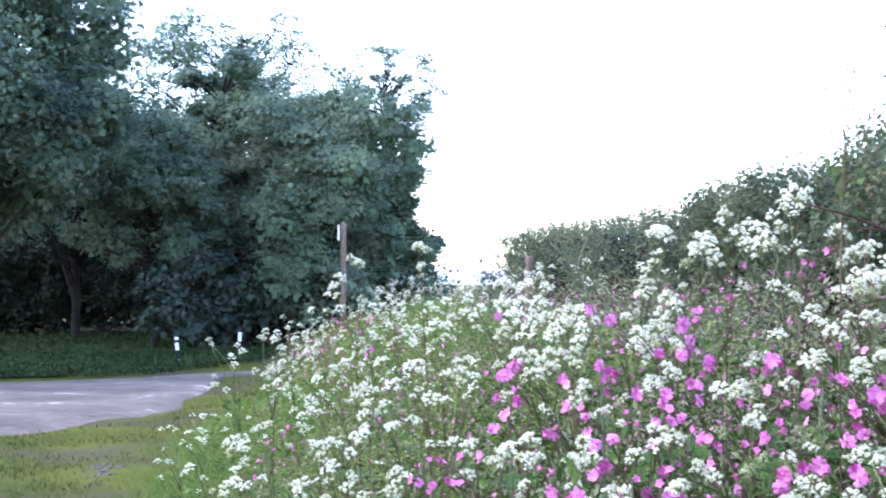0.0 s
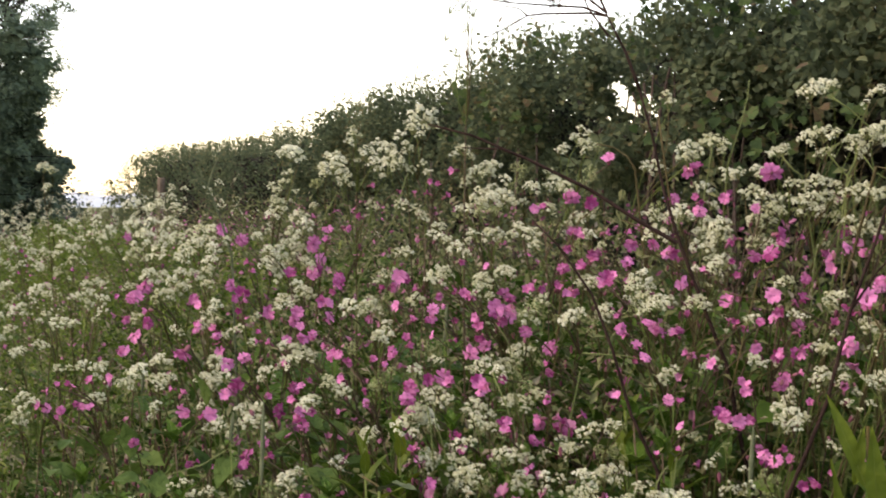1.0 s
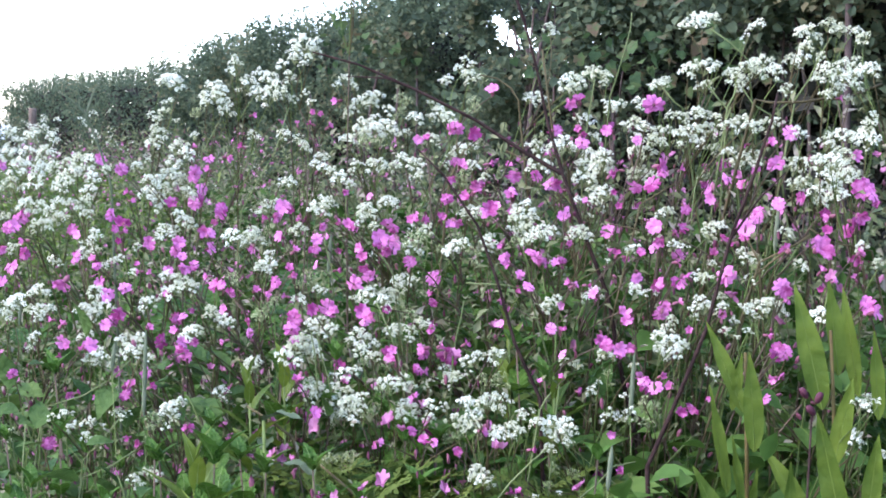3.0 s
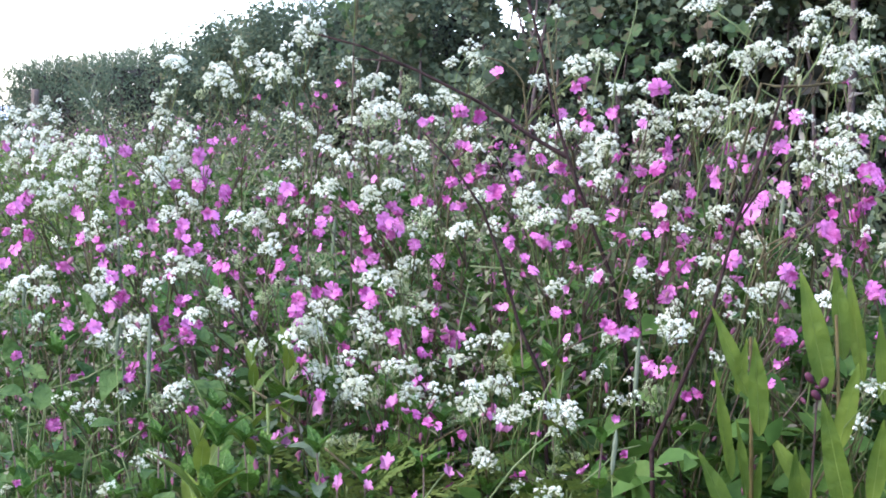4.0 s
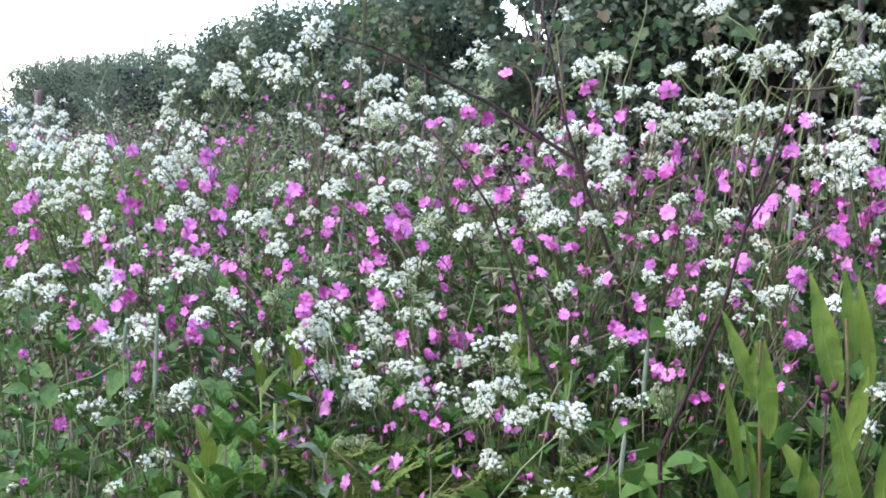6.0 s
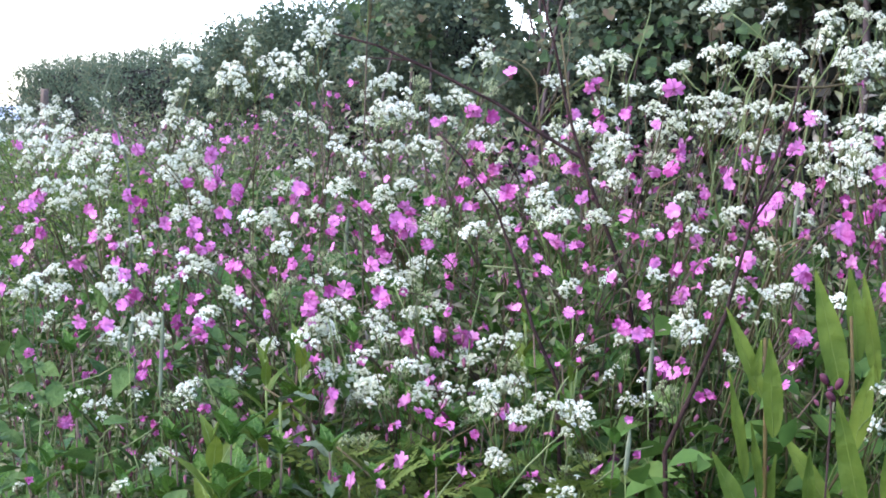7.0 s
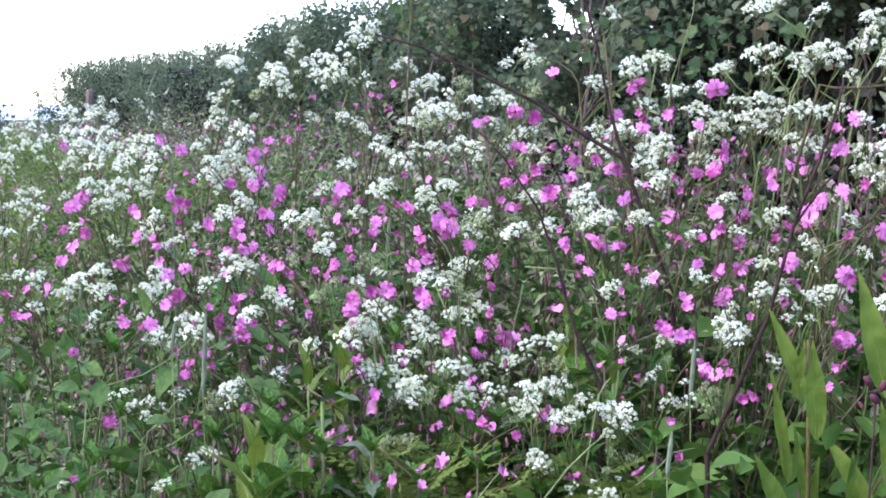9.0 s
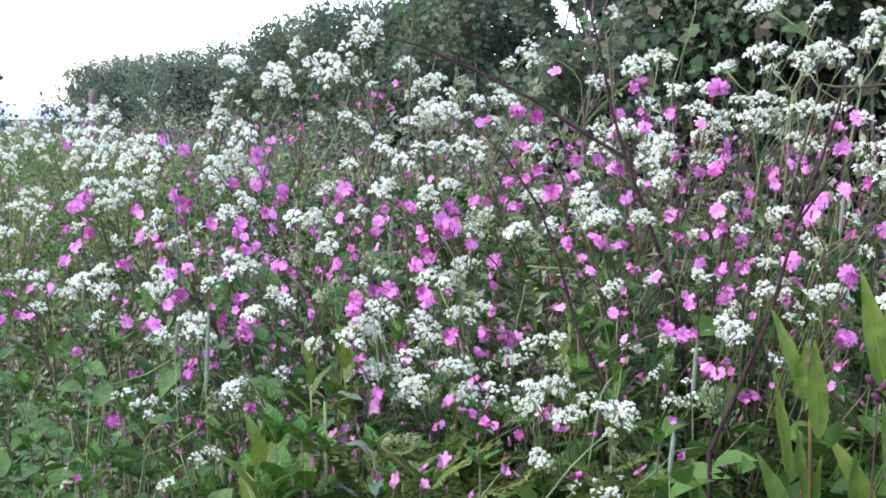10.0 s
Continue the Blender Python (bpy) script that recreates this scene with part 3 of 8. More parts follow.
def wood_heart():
    """The dense leaf mass added to close the wood at its back, its shade put into a dark colour."""
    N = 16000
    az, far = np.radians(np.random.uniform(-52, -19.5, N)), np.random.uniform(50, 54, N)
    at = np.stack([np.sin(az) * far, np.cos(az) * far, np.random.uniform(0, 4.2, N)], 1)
    ob = new("thicket", leaf_cloud("thicket", at, np.random.normal(0, 1, (N, 3)), np.random.uniform(0.25, 0.5, N), np.random.uniform(-1, 1, N), M_DEEP_SHADE, 0.8))
    tagged(ob, "dense leaves closing the back of the wood, coloured dark for shade", "thicket", kind="stuff")


wood_heart()


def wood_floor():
    """Soil and ivy under the trees, coloured darker for their shade, from the verge beyond the lane back into the wood.
    """
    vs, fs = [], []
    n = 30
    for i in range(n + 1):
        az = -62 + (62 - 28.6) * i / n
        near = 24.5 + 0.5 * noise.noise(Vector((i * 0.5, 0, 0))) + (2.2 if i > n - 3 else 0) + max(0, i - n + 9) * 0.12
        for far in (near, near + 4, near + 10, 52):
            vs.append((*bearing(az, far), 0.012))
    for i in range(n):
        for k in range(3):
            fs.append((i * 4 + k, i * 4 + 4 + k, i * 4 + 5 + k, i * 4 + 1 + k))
    tagged(new("wood_floor", mesh_of("wood_floor", vs, fs, M_SHADED_LITTER)), "leaf litter and ivy under the trees, darkened for their shade", "woodland floor", kind="structure")


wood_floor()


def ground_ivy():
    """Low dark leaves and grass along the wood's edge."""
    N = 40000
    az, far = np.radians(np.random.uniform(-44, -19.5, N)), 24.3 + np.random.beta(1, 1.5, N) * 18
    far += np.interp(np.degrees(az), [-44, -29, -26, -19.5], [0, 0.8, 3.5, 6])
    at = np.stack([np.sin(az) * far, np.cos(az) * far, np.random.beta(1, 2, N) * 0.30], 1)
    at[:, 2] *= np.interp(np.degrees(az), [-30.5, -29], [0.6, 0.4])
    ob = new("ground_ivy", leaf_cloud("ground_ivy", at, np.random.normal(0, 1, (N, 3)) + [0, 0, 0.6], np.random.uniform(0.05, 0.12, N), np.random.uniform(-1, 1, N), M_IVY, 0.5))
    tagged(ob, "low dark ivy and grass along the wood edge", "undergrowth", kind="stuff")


ground_ivy()

# ---- marker posts and the pole beyond the lane ----


def marker_post(x, y, h, lean, bands):
    """bands: the painted lengths from the foot up, each (name, where it ends as a share of the height)."""
    top = empty("marker_post", (x, y, 0))
    z0 = -0.1
    for name, share in bands:
        z1 = h * share
        m, r = (M_POST_W, 0.036) if name.startswith("white") else (M_POST_B, 0.035)
        end = 0.75 if share == 1 else 1.0
        v, f = tube([(lean * z0, 0, z0), (lean * (z0 + z1) / 2, 0, (z0 + z1) / 2), (lean * z1, 0, z1 - 0.012), (lean * z1, 0, z1)], [r, r, r, r * end], 10)
        part(name, mesh_of(name, v, f, m), top)
        z0 = z1
    return tagged(top, "black and white banded verge marker post in grass", "marker post", "verge marker posts")


marker_post(*bearing(-27.8, 28.7), 0.48, -0.10, (("white_foot", 0.15), ("black_band", 0.5), ("white_band", 0.78), ("black_band", 0.9), ("white_cap", 1)))
marker_post(*bearing(-25.6, 31.2), 0.60, 0.02, (("white_foot", 0.16), ("black_band", 0.5), ("white_band", 0.8), ("black_cap", 1)))


def pole():
    top = empty("pole", (*bearing(-21.8, 30.5), 0))
    part("shaft", mesh_of("shaft", *tube([(0, 0, -0.2), (0, 0, 1.2), (0.01, 0, 2.6), (0.01, 0, 2.66)], [0.06, 0.055, 0.05, 0.03], 10), M_WOOD, True), top)
    part("plate", mesh_of("plate", *tube([(-0.07, -0.07, 2.3), (-0.07, -0.07, 2.6)], [0.02, 0.02], 6), M_POST_W), top, "small white plate")
    return tagged(top, "weathered wooden pole with a white plate", "pole")


pole()

# ---- flowers: the meshes that plants share ----


def umbel_mesh(name, rays, florets, seed, material=None, petal=(0.055, 0.085), head=0.185):
    """A compound umbel of radius 1 seen from the side as a shallow dome: ray stalks, small heads, small pale florets."""
    rr = random.Random(seed)
    vs, fs = [], []
    for i in range(rays):
        k = math.sqrt((i + 0.4) / rays)
        a = i * 2.39996 + rr.uniform(-0.3, 0.3)
        c = Vector((math.cos(a) * k * 0.82, math.sin(a) * k * 0.82, 0.30 - 0.62 * k * k + rr.uniform(-0.14, 0.14)))
        for j in range(florets):
            q = math.sqrt((j + 0.3) / florets)
            b = j * 2.39996 + rr.random()
            r = head
            p = c + Vector((math.cos(b) * q * r, math.sin(b) * q * r, 0.14 - 0.26 * q * q + rr.uniform(-0.06, 0.06)))
            tilt = Vector((rr.gauss(0, 0.5) + math.cos(b) * q * 0.8, rr.gauss(0, 0.5) + math.sin(b) * q * 0.8, 1)).normalized()
            s = tilt.orthogonal().normalized()
            t = tilt.cross(s)
            size, w0, o = rr.uniform(*petal), rr.uniform(0, 6), len(vs)
            for m in range(4):
                w = w0 + m * math.pi / 2
                vs.append(p + (s * math.cos(w) + t * math.sin(w)) * size * rr.uniform(0.75, 1.15))
            fs.append((o, o + 1, o + 2, o + 3))
    return mesh_of(name, vs, fs, material or M_PETAL_WHITE)


def spokes_mesh(name, rays, seed):
    """The green rays under an umbel of radius 1."""
    rr = random.Random(seed)
    pieces = []
    for i in range(rays):
        k = math.sqrt((i + 0.4) / rays)
        a = i * 2.39996 + rr.uniform(-0.3, 0.3)
        c = Vector((math.cos(a) * k * 0.85, math.sin(a) * k * 0.85, 0.22 - 0.60 * k * k))
        pieces.append(tube([(0, 0, -0.9), (c.x * 0.5, c.y * 0.5, -0.35), tuple(c)], [0.035, 0.028, 0.02], 3))
    return mesh_of(name, *joined(pieces), M_RAY)


UMBELS = [(umbel_mesh("umbel", n, m, s, petal=(0.075, 0.120), head=0.24), spokes_mesh("rays", n, s)) for n, m, s in ((8, 17, 1), (7, 18, 2), (9, 16, 3), (8, 15, 4), (10, 15, 5))]
UMBELLETS = [(umbel_mesh("umbel", n, m, s, petal=(0.10, 0.16), head=0.30), spokes_mesh("rays", n, s)) for n, m, s in ((4, 11, 6), (5, 10, 7), (3, 13, 8))]
FADED = (umbel_mesh("faded_umbel", 9, 9, 9, M_BUD, (0.05, 0.085), 0.22), spokes_mesh("rays", 9, 9))


def campion_mesh(name, seed, open_up=0.2):
    """A flower of radius 1 facing +z: five petals, each cleft in two lobes, bent along the middle."""
    rr = random.Random(seed)
    vs, fs = [], []
    for i in range(5):
        a = i * 2 * math.pi / 5 + rr.uniform(-0.15, 0.15)
        t = open_up + rr.uniform(-0.22, 0.28)
        ln = rr.uniform(0.88, 1.08)
        d, s = Vector((math.cos(a), math.sin(a), t)).normalized() * ln, Vector((-math.sin(a), math.cos(a), rr.uniform(-0.25, 0.25)))
        n = d.cross(s).normalized()
        o = len(vs)
        e = rr.uniform(-0.16, 0.05)
        vs += [d * 0.05 - s * 0.05, d * 0.05 + s * 0.05, d * 0.48 + s * 0.36 + n * 0.05, d * 0.80 + s * 0.54 + n * e, d * 1.02 + s * 0.28 + n * e, d * 0.78 - n * 0.05,
               d * 1.02 - s * 0.28 + n * e, d * 0.80 - s * 0.54 + n * e, d * 0.48 - s * 0.36 + n * 0.05]
        fs += [(o, o + 1, o + 5), (o + 1, o + 2, o + 5), (o + 2, o + 3, o + 4), (o + 2, o + 4, o + 5), (o, o + 5, o + 8), (o + 8, o + 5, o + 6), (o + 8, o + 6, o + 7)]
    return mesh_of(name, vs, fs, M_PETAL_PINK)


CAMPIONS = [campion_mesh("petals", s, o) for s, o in ((1, 0.0), (2, 0.35), (3, 0.8), (4, -0.3), (5, 1.5), (6, 0.5))]
CALYX = mesh_of("calyx", *tube([(0, 0, -1.05), (0, 0, -0.75), (0, 0, -0.35), (0, 0, 0.0)], [0.10, 0.27, 0.30, 0.17], 6), M_CALYX, True)


def fern_leaf_mesh(name, seed):
    """A cut, feathery leaf of length 1 along +x, drooping at its tip."""
    rr = random.Random(seed)
    vs, fs = [], []

    def blade(p, d, n, ln, w):
        s = d.cross(n).normalized() * w
        o = len(vs)
        vs.extend([p, p + d * ln * 0.45 + s, p + d * ln - n * ln * 0.12, p + d * ln * 0.45 - s])
        fs.extend([(o, o + 1, o + 2), (o, o + 2, o + 3)])

    for i in range(9):
        t = 0.2 + 0.8 * i / 8
        p = Vector((t, 0, 0.18 * t - 0.32 * t * t))
        ln = 0.42 * (1.12 - t)
        for sgn in (-1, 1):
            d = Vector((0.6, sgn, rr.uniform(-0.15, 0.25))).normalized()
            for k in range(4):
                q = p + d * ln * (0.2 + 0.25 * k)
                e = Vector((0.9, sgn * 0.5, rr.uniform(-0.3, 0.3))).normalized()
                blade(q, e, Vector((0, 0, 1)), 0.12 * (1.3 - t), 0.028)
                e = Vector((0.1, sgn, rr.uniform(-0.3, 0.3))).normalized()
                blade(q, e, Vector((0, 0, 1)), 0.10 * (1.3 - t), 0.025)
    o = len(vs)
    v, f = tube([(0, 0, 0), (0.5, 0, 0.01), (1, 0, -0.14)], [0.012, 0.008, 0.003], 3)
    return mesh_of(name, vs + v, fs + [tuple(i + o for i in q) for q in f], M_LEAF_BIG)


FERNS = [fern_leaf_mesh("cut_leaf", s) for s in (1, 2)]


def oval_leaf_mesh(name, length, width, material, curl=0.25, wave=0.0, teeth=False, n=8, rib=None):
    """A pointed oval leaf along +x with a sunken midrib, drooping tip, and teeth or waves at its edge."""
    vs, fs = [], []
    for i in range(n + 1):
        t = i / n
        w = width * 0.5 * math.sin(math.pi * min(1, t ** 0.75 * 0.97 + 0.03)) ** 0.9
        if teeth and 0 < i < n:
            w *= 1.09 if i % 2 else 0.9
        z = length * (0.12 * t - curl * t * t)
        e = wave * math.sin(t * 14)
        vs += [(length * t, -w, z + w * 0.35 + e), (length * t, 0, z), (length * t, w, z + w * 0.35 - e)]
    for i in range(n):
        a = i * 3
        fs += [(a, a + 1, a + 4, a + 3), (a + 1, a + 2, a + 5, a + 4)]
    blade = len(fs)
    if rib:
        o = len(vs)
        for i in range(n + 1):
            x, y, z = vs[i * 3 + 1]
            q = width * 0.03 * (1.1 - i / n)
            vs += [(x, -q, z + q * 0.6), (x, q, z + q * 0.6), (x, 0, z - q)]
        for i in range(n):
            a = o + i * 3
            fs += [(a, a + 1, a + 4, a + 3), (a + 1, a + 2, a + 5, a + 4), (a + 2, a, a + 3, a + 5)]
    me = mesh_of(name, vs, fs, material, True)
    if rib:
        me.materials.append(rib)
        for p in me.polygons[blade:]:
            p.material_index = 1
    return me


CAMPION_LEAF = oval_leaf_mesh("leaf", 0.07, 0.026, M_LEAF_BIG)
NETTLE_LEAF = oval_leaf_mesh("leaf", 0.075, 0.034, M_LEAF_BIG, 0.35, teeth=True, n=17, rib=M_RIB)


def turn_to(p, way, size, spin=0.0):
    """Matrix that puts a mesh facing +z at p, facing way."""
    q = Vector(way).to_track_quat("Z", "Y").to_matrix().to_4x4()
    return Matrix.Translation(p) @ q @ Matrix.Rotation(spin, 4, "Z") @ Matrix.Scale(size, 4)


def leaf_at(p, a, tilt, size=1.0):
    return Matrix.Translation(p) @ Matrix.Rotation(a, 4, "Z") @ Matrix.Rotation(-tilt, 4, "Y") @ Matrix.Scale(size, 4)


PARSLEY_RND, CAMPION_RND = random.Random(11), random.Random(12)


def cow_parsley(foot, heads, label="flowering cow parsley with lacy white umbels on the bank"):
    """foot: plan place; heads: the umbels, each (x, y, z, radius), with a 1 after it where it has faded."""
    rr = PARSLEY_RND
    base = Vector((*foot, float(ground_z(*foot)) - 0.02))
    top = empty("cow_parsley", base)
    fork = Vector((sum(h[0] for h in heads) / len(heads), sum(h[1] for h in heads) / len(heads), max(h[2] for h in heads) - 0.10)) - base
    fork.z = max(fork.z, 0.1)
    fork.x, fork.y = fork.x * 0.8, fork.y * 0.8
    trunk = bend((0, 0, 0), fork, 0.1, 9, (rr.gauss(0, 0.10), rr.gauss(0, 0.05), 0))
    part("stem", mesh_of("stem", *tube(trunk, [0.0024, 0.0022, 0.0020, 0.0018, 0.0016, 0.0014, 0.0012, 0.0011, 0.0010], 5), M_STEM_BROWN if rr.random() < 0.55 else M_STEM_RED, True), top)
    for x, y, z, r, *gone in heads:
        p = Vector((x, y, z)) - base
        s = max((q for q in trunk if q.z < p.z - rr.uniform(0.05, 0.10)), key=lambda q: q.z, default=trunk[1])
        end = p - Vector((0, 0, r * 0.9))
        part("branch", mesh_of("branch", *tube(bend(s, end, 0.0, 5, (rr.gauss(0, 0.012), rr.gauss(0, 0.012), 0)), [0.0011, 0.0010, 0.0008, 0.0007, 0.0006], 4), M_STEM_BROWN if rr.random() < 0.5 else M_STEM, True), top)
        old = bool(gone)
        um, sp = FADED if old else rr.choice(UMBELS if r > 0.0075 else UMBELLETS)
        m = turn_to(p, (rr.gauss(0, 0.35), rr.gauss(-0.5, 0.3), 1), r * rr.uniform(0.95, 1.1), rr.uniform(0, 6))
        u = part("umbel", um, top, "faded greenish umbel" if old else "", m)
        part("rays", sp, u)
    for i in range(2):
        k = rr.choice([2, 3, 4, 5])
        part("leaf", rr.choice(FERNS), top, at=leaf_at(trunk[k], rr.uniform(0, 6.28), rr.uniform(0.1, 0.6), rr.uniform(0.09, 0.18)))
    return tagged(top, label, "cow parsley", "cow parsley on the bank")


def red_campion(foot, flowers, label="red campion with bright pink flowers on the bank"):
    """foot: plan place; flowers: each (x, y, z, radius), with a 1 after it where it is half closed."""
    rr = CAMPION_RND
    base = Vector((*foot, float(ground_z(*foot)) - 0.02))
    top = empty("red_campion", base)
    fork = Vector((sum(h[0] for h in flowers) / len(flowers), sum(h[1] for h in flowers) / len(flowers), max(h[2] for h in flowers) - 0.05)) - base
    fork.z = max(fork.z, 0.1)
    fork.x, fork.y = fork.x * 0.8, fork.y * 0.8
    trunk = bend((0, 0, 0), fork, 0.1, 10, (rr.gauss(0, 0.10), rr.gauss(0, 0.05), 0))
    part("stem", mesh_of("stem", *tube(trunk, [0.0018, 0.0018, 0.0017, 0.0016, 0.0015, 0.0014, 0.0013, 0.0012, 0.0011, 0.001], 4), M_STEM_RED if rr.random() < 0.45 else M_STEM, True), top)
    for x, y, z, r, *shut in flowers:
        p = Vector((x, y, z)) - base
        way = Vector((rr.gauss(0, 0.9), rr.gauss(-0.4, 0.6), rr.uniform(-0.3, 0.9))).normalized()
        if r > 0.006 and not shut:
            way = Vector((rr.gauss(-0.3 * x, 0.6), -1, rr.gauss(0.25, 0.5))).normalized()
        part("stalk", mesh_of("stalk", *tube(bend(max((q for q in trunk if q.z < p.z - 0.03), key=lambda q: q.z, default=trunk[1]), p - way * r, 0.0, 4), [0.001, 0.0009, 0.0008, 0.0007], 4), M_STEM_RED, True), top)
        b = part("flower", CAMPIONS[4] if shut else rr.choice(CAMPIONS), top, at=turn_to(p, way, r * 1.1, rr.uniform(0, 6)))
        part("calyx", CALYX, b)
    for i in range(3):
        p = trunk[rr.choice([6, 7, 8, 9])] + Vector((rr.gauss(0, 0.035), rr.gauss(0, 0.035), rr.uniform(-0.02, 0.08)))
        m = turn_to(p, (rr.gauss(0, 0.5), rr.gauss(0, 0.5), 1), rr.uniform(0.006, 0.009))
        part("bud", CALYX, top, "dark red closed bud", m)
    for i in range(3):
        k = rr.choice([2, 4, 5, 6])
        part("leaf", CAMPION_LEAF, top, at=leaf_at(trunk[k], rr.uniform(0, 6.28), rr.uniform(-0.1, 0.7), rr.uniform(0.7, 1.3)))
    return tagged(top, label, "red campion", "red campion on the bank")


# ---- cow parsley, plant by plant ----
cow_parsley((0.360, 2.207), [(0.34, 1.945, 1.649, 0.0119), (0.338, 2.018, 1.653, 0.0166), (0.315, 1.944, 1.644, 0.02), (0.322, 2.03, 1.643, 0.0084), (0.338, 1.906, 1.588, 0.0098), (0.33, 1.919, 1.587, 0.0158), (0.392, 2.027, 1.625, 0.0062)])
cow_parsley((0.303, 2.065), [(0.398, 1.95, 1.642, 0.0121), (0.391, 1.97, 1.638, 0.0081), (0.377, 1.916, 1.625, 0.006), (0.392, 1.933, 1.592, 0.0139), (0.388, 1.865, 1.592, 0.0135), (0.386, 1.887, 1.579, 0.0136), (0.372, 1.888, 1.586, 0.0136)])
cow_parsley((0.491, 2.134), [(0.45, 1.807, 1.632, 0.0131), (0.476, 1.87, 1.63, 0.0135), (0.45, 1.857, 1.619, 0.0115), (0.439, 1.858, 1.629, 0.0115), (0.492, 1.879, 1.628, 0.0116), (0.44, 1.801, 1.594, 0.0092), (0.501, 1.874, 1.628, 0.0097)])
cow_parsley((0.032, 2.438), [(0.156, 2.233, 1.656, 0.0115), (0.161, 2.236, 1.648, 0.0092), (0.165, 2.076, 1.572, 0.0151), (0.182, 2.14, 1.582, 0.0155), (0.172, 2.07, 1.565, 0.0149), (0.19, 2.097, 1.572, 0.0108), (0.21, 2.198, 1.591, 0.0182)])
cow_parsley((0.409, 2.064), [(0.438, 1.893, 1.628, 0.0116), (0.436, 1.857, 1.609, 0.0115), (0.44, 1.9, 1.597, 0.0136), (0.433, 1.916, 1.595, 0.0158), (0.441, 1.935, 1.589, 0.0099, 1), (0.449, 1.847, 1.572, 0.0133), (0.451, 1.831, 1.581, 0.0151)])
cow_parsley((0.622, 1.875), [(0.5, 1.843, 1.618, 0.0132), (0.486, 1.777, 1.579, 0.0128), (0.497, 1.868, 1.589, 0.0153), (0.485, 1.74, 1.577, 0.0125), (0.467, 1.753, 1.571, 0.0126), (0.469, 1.746, 1.558, 0.0108), (0.448, 1.73, 1.58, 0.0142)])
cow_parsley((-0.251, 2.640), [(-0.205, 2.341, 1.641, 0.0266), (-0.192, 2.338, 1.629, 0.0169), (-0.227, 2.438, 1.633, 0.0176), (-0.204, 2.285, 1.607, 0.0094), (-0.229, 2.421, 1.623, 0.0149), (-0.205, 2.338, 1.565, 0.0097), (-0.233, 2.373, 1.595, 0.0109)])
cow_parsley((-0.347, 2.705), [(-0.319, 2.391, 1.623, 0.0061), (-0.324, 2.438, 1.615, 0.0151), (-0.333, 2.457, 1.605, 0.0101), (-0.319, 2.542, 1.588, 0.021), (-0.326, 2.323, 1.572, 0.0095), (-0.293, 2.512, 1.601, 0.0207), (-0.35, 2.462, 1.558, 0.0229)])
cow_parsley((-0.016, 2.566), [(0.032, 2.187, 1.609, 0.0089), (0.028, 2.28, 1.6, 0.0118), (0.043, 2.218, 1.603, 0.0091), (0.039, 2.191, 1.586, 0.0158), (0.055, 2.186, 1.583, 0.0135, 1), (0.011, 2.191, 1.582, 0.0114), (0.043, 2.163, 1.549, 0.0133, 1)])
cow_parsley((-0.208, 2.653), [(-0.238, 2.309, 1.607, 0.0119), (-0.231, 2.223, 1.565, 0.016), (-0.23, 2.386, 1.587, 0.0087), (-0.256, 2.379, 1.578, 0.022), (-0.269, 2.419, 1.593, 0.0175), (-0.239, 2.382, 1.56, 0.0124), (-0.226, 2.385, 1.557, 0.0098)])
cow_parsley((0.298, 2.137), [(0.318, 1.931, 1.588, 0.0139), (0.308, 1.937, 1.584, 0.0139), (0.338, 2.03, 1.567, 0.0105), (0.334, 1.96, 1.568, 0.0081), (0.313, 1.897, 1.531, 0.0138), (0.355, 2.038, 1.562, 0.0062), (0.338, 1.977, 1.529, 0.0122)])
cow_parsley((0.303, 2.148), [(0.408, 1.909, 1.584, 0.0138), (0.405, 1.862, 1.579, 0.0115), (0.409, 1.834, 1.558, 0.0114), (0.403, 1.821, 1.551, 0.0075), (0.395, 1.825, 1.518, 0.0094), (0.382, 1.95, 1.569, 0.0121), (0.357, 1.877, 1.58, 0.0097)])
cow_parsley((0.275, 2.418), [(0.212, 2.097, 1.587, 0.0152), (0.227, 2.129, 1.582, 0.0109), (0.225, 2.148, 1.574, 0.0088), (0.229, 2.103, 1.542, 0.0152), (0.239, 2.095, 1.543, 0.0129), (0.195, 2.083, 1.524, 0.0129), (0.202, 2.017, 1.5, 0.0104)])
cow_parsley((0.331, 2.020), [(0.356, 1.909, 1.577, 0.0138), (0.363, 1.893, 1.571, 0.0116), (0.362, 1.886, 1.559, 0.0078), (0.35, 1.851, 1.518, 0.0095), (0.34, 1.854, 1.514, 0.0115), (0.337, 1.893, 1.525, 0.0098), (0.351, 1.836, 1.507, 0.0075)])
cow_parsley((-0.168, 2.600), [(-0.156, 2.446, 1.592, 0.0101), (-0.145, 2.43, 1.591, 0.0112), (-0.16, 2.373, 1.579, 0.0111), (-0.13, 2.315, 1.575, 0.0095), (-0.146, 2.383, 1.532, 0.0098), (-0.143, 2.441, 1.541, 0.0152), (-0.126, 2.37, 1.553, 0.0172)])
cow_parsley((-0.519, 2.619), [(-0.436, 2.495, 1.59, 0.0257), (-0.436, 2.419, 1.585, 0.0125), (-0.421, 2.49, 1.585, 0.0153), (-0.417, 2.377, 1.554, 0.0085), (-0.433, 2.419, 1.552, 0.0075), (-0.427, 2.371, 1.538, 0.0122), (-0.407, 2.374, 1.524, 0.0074)])
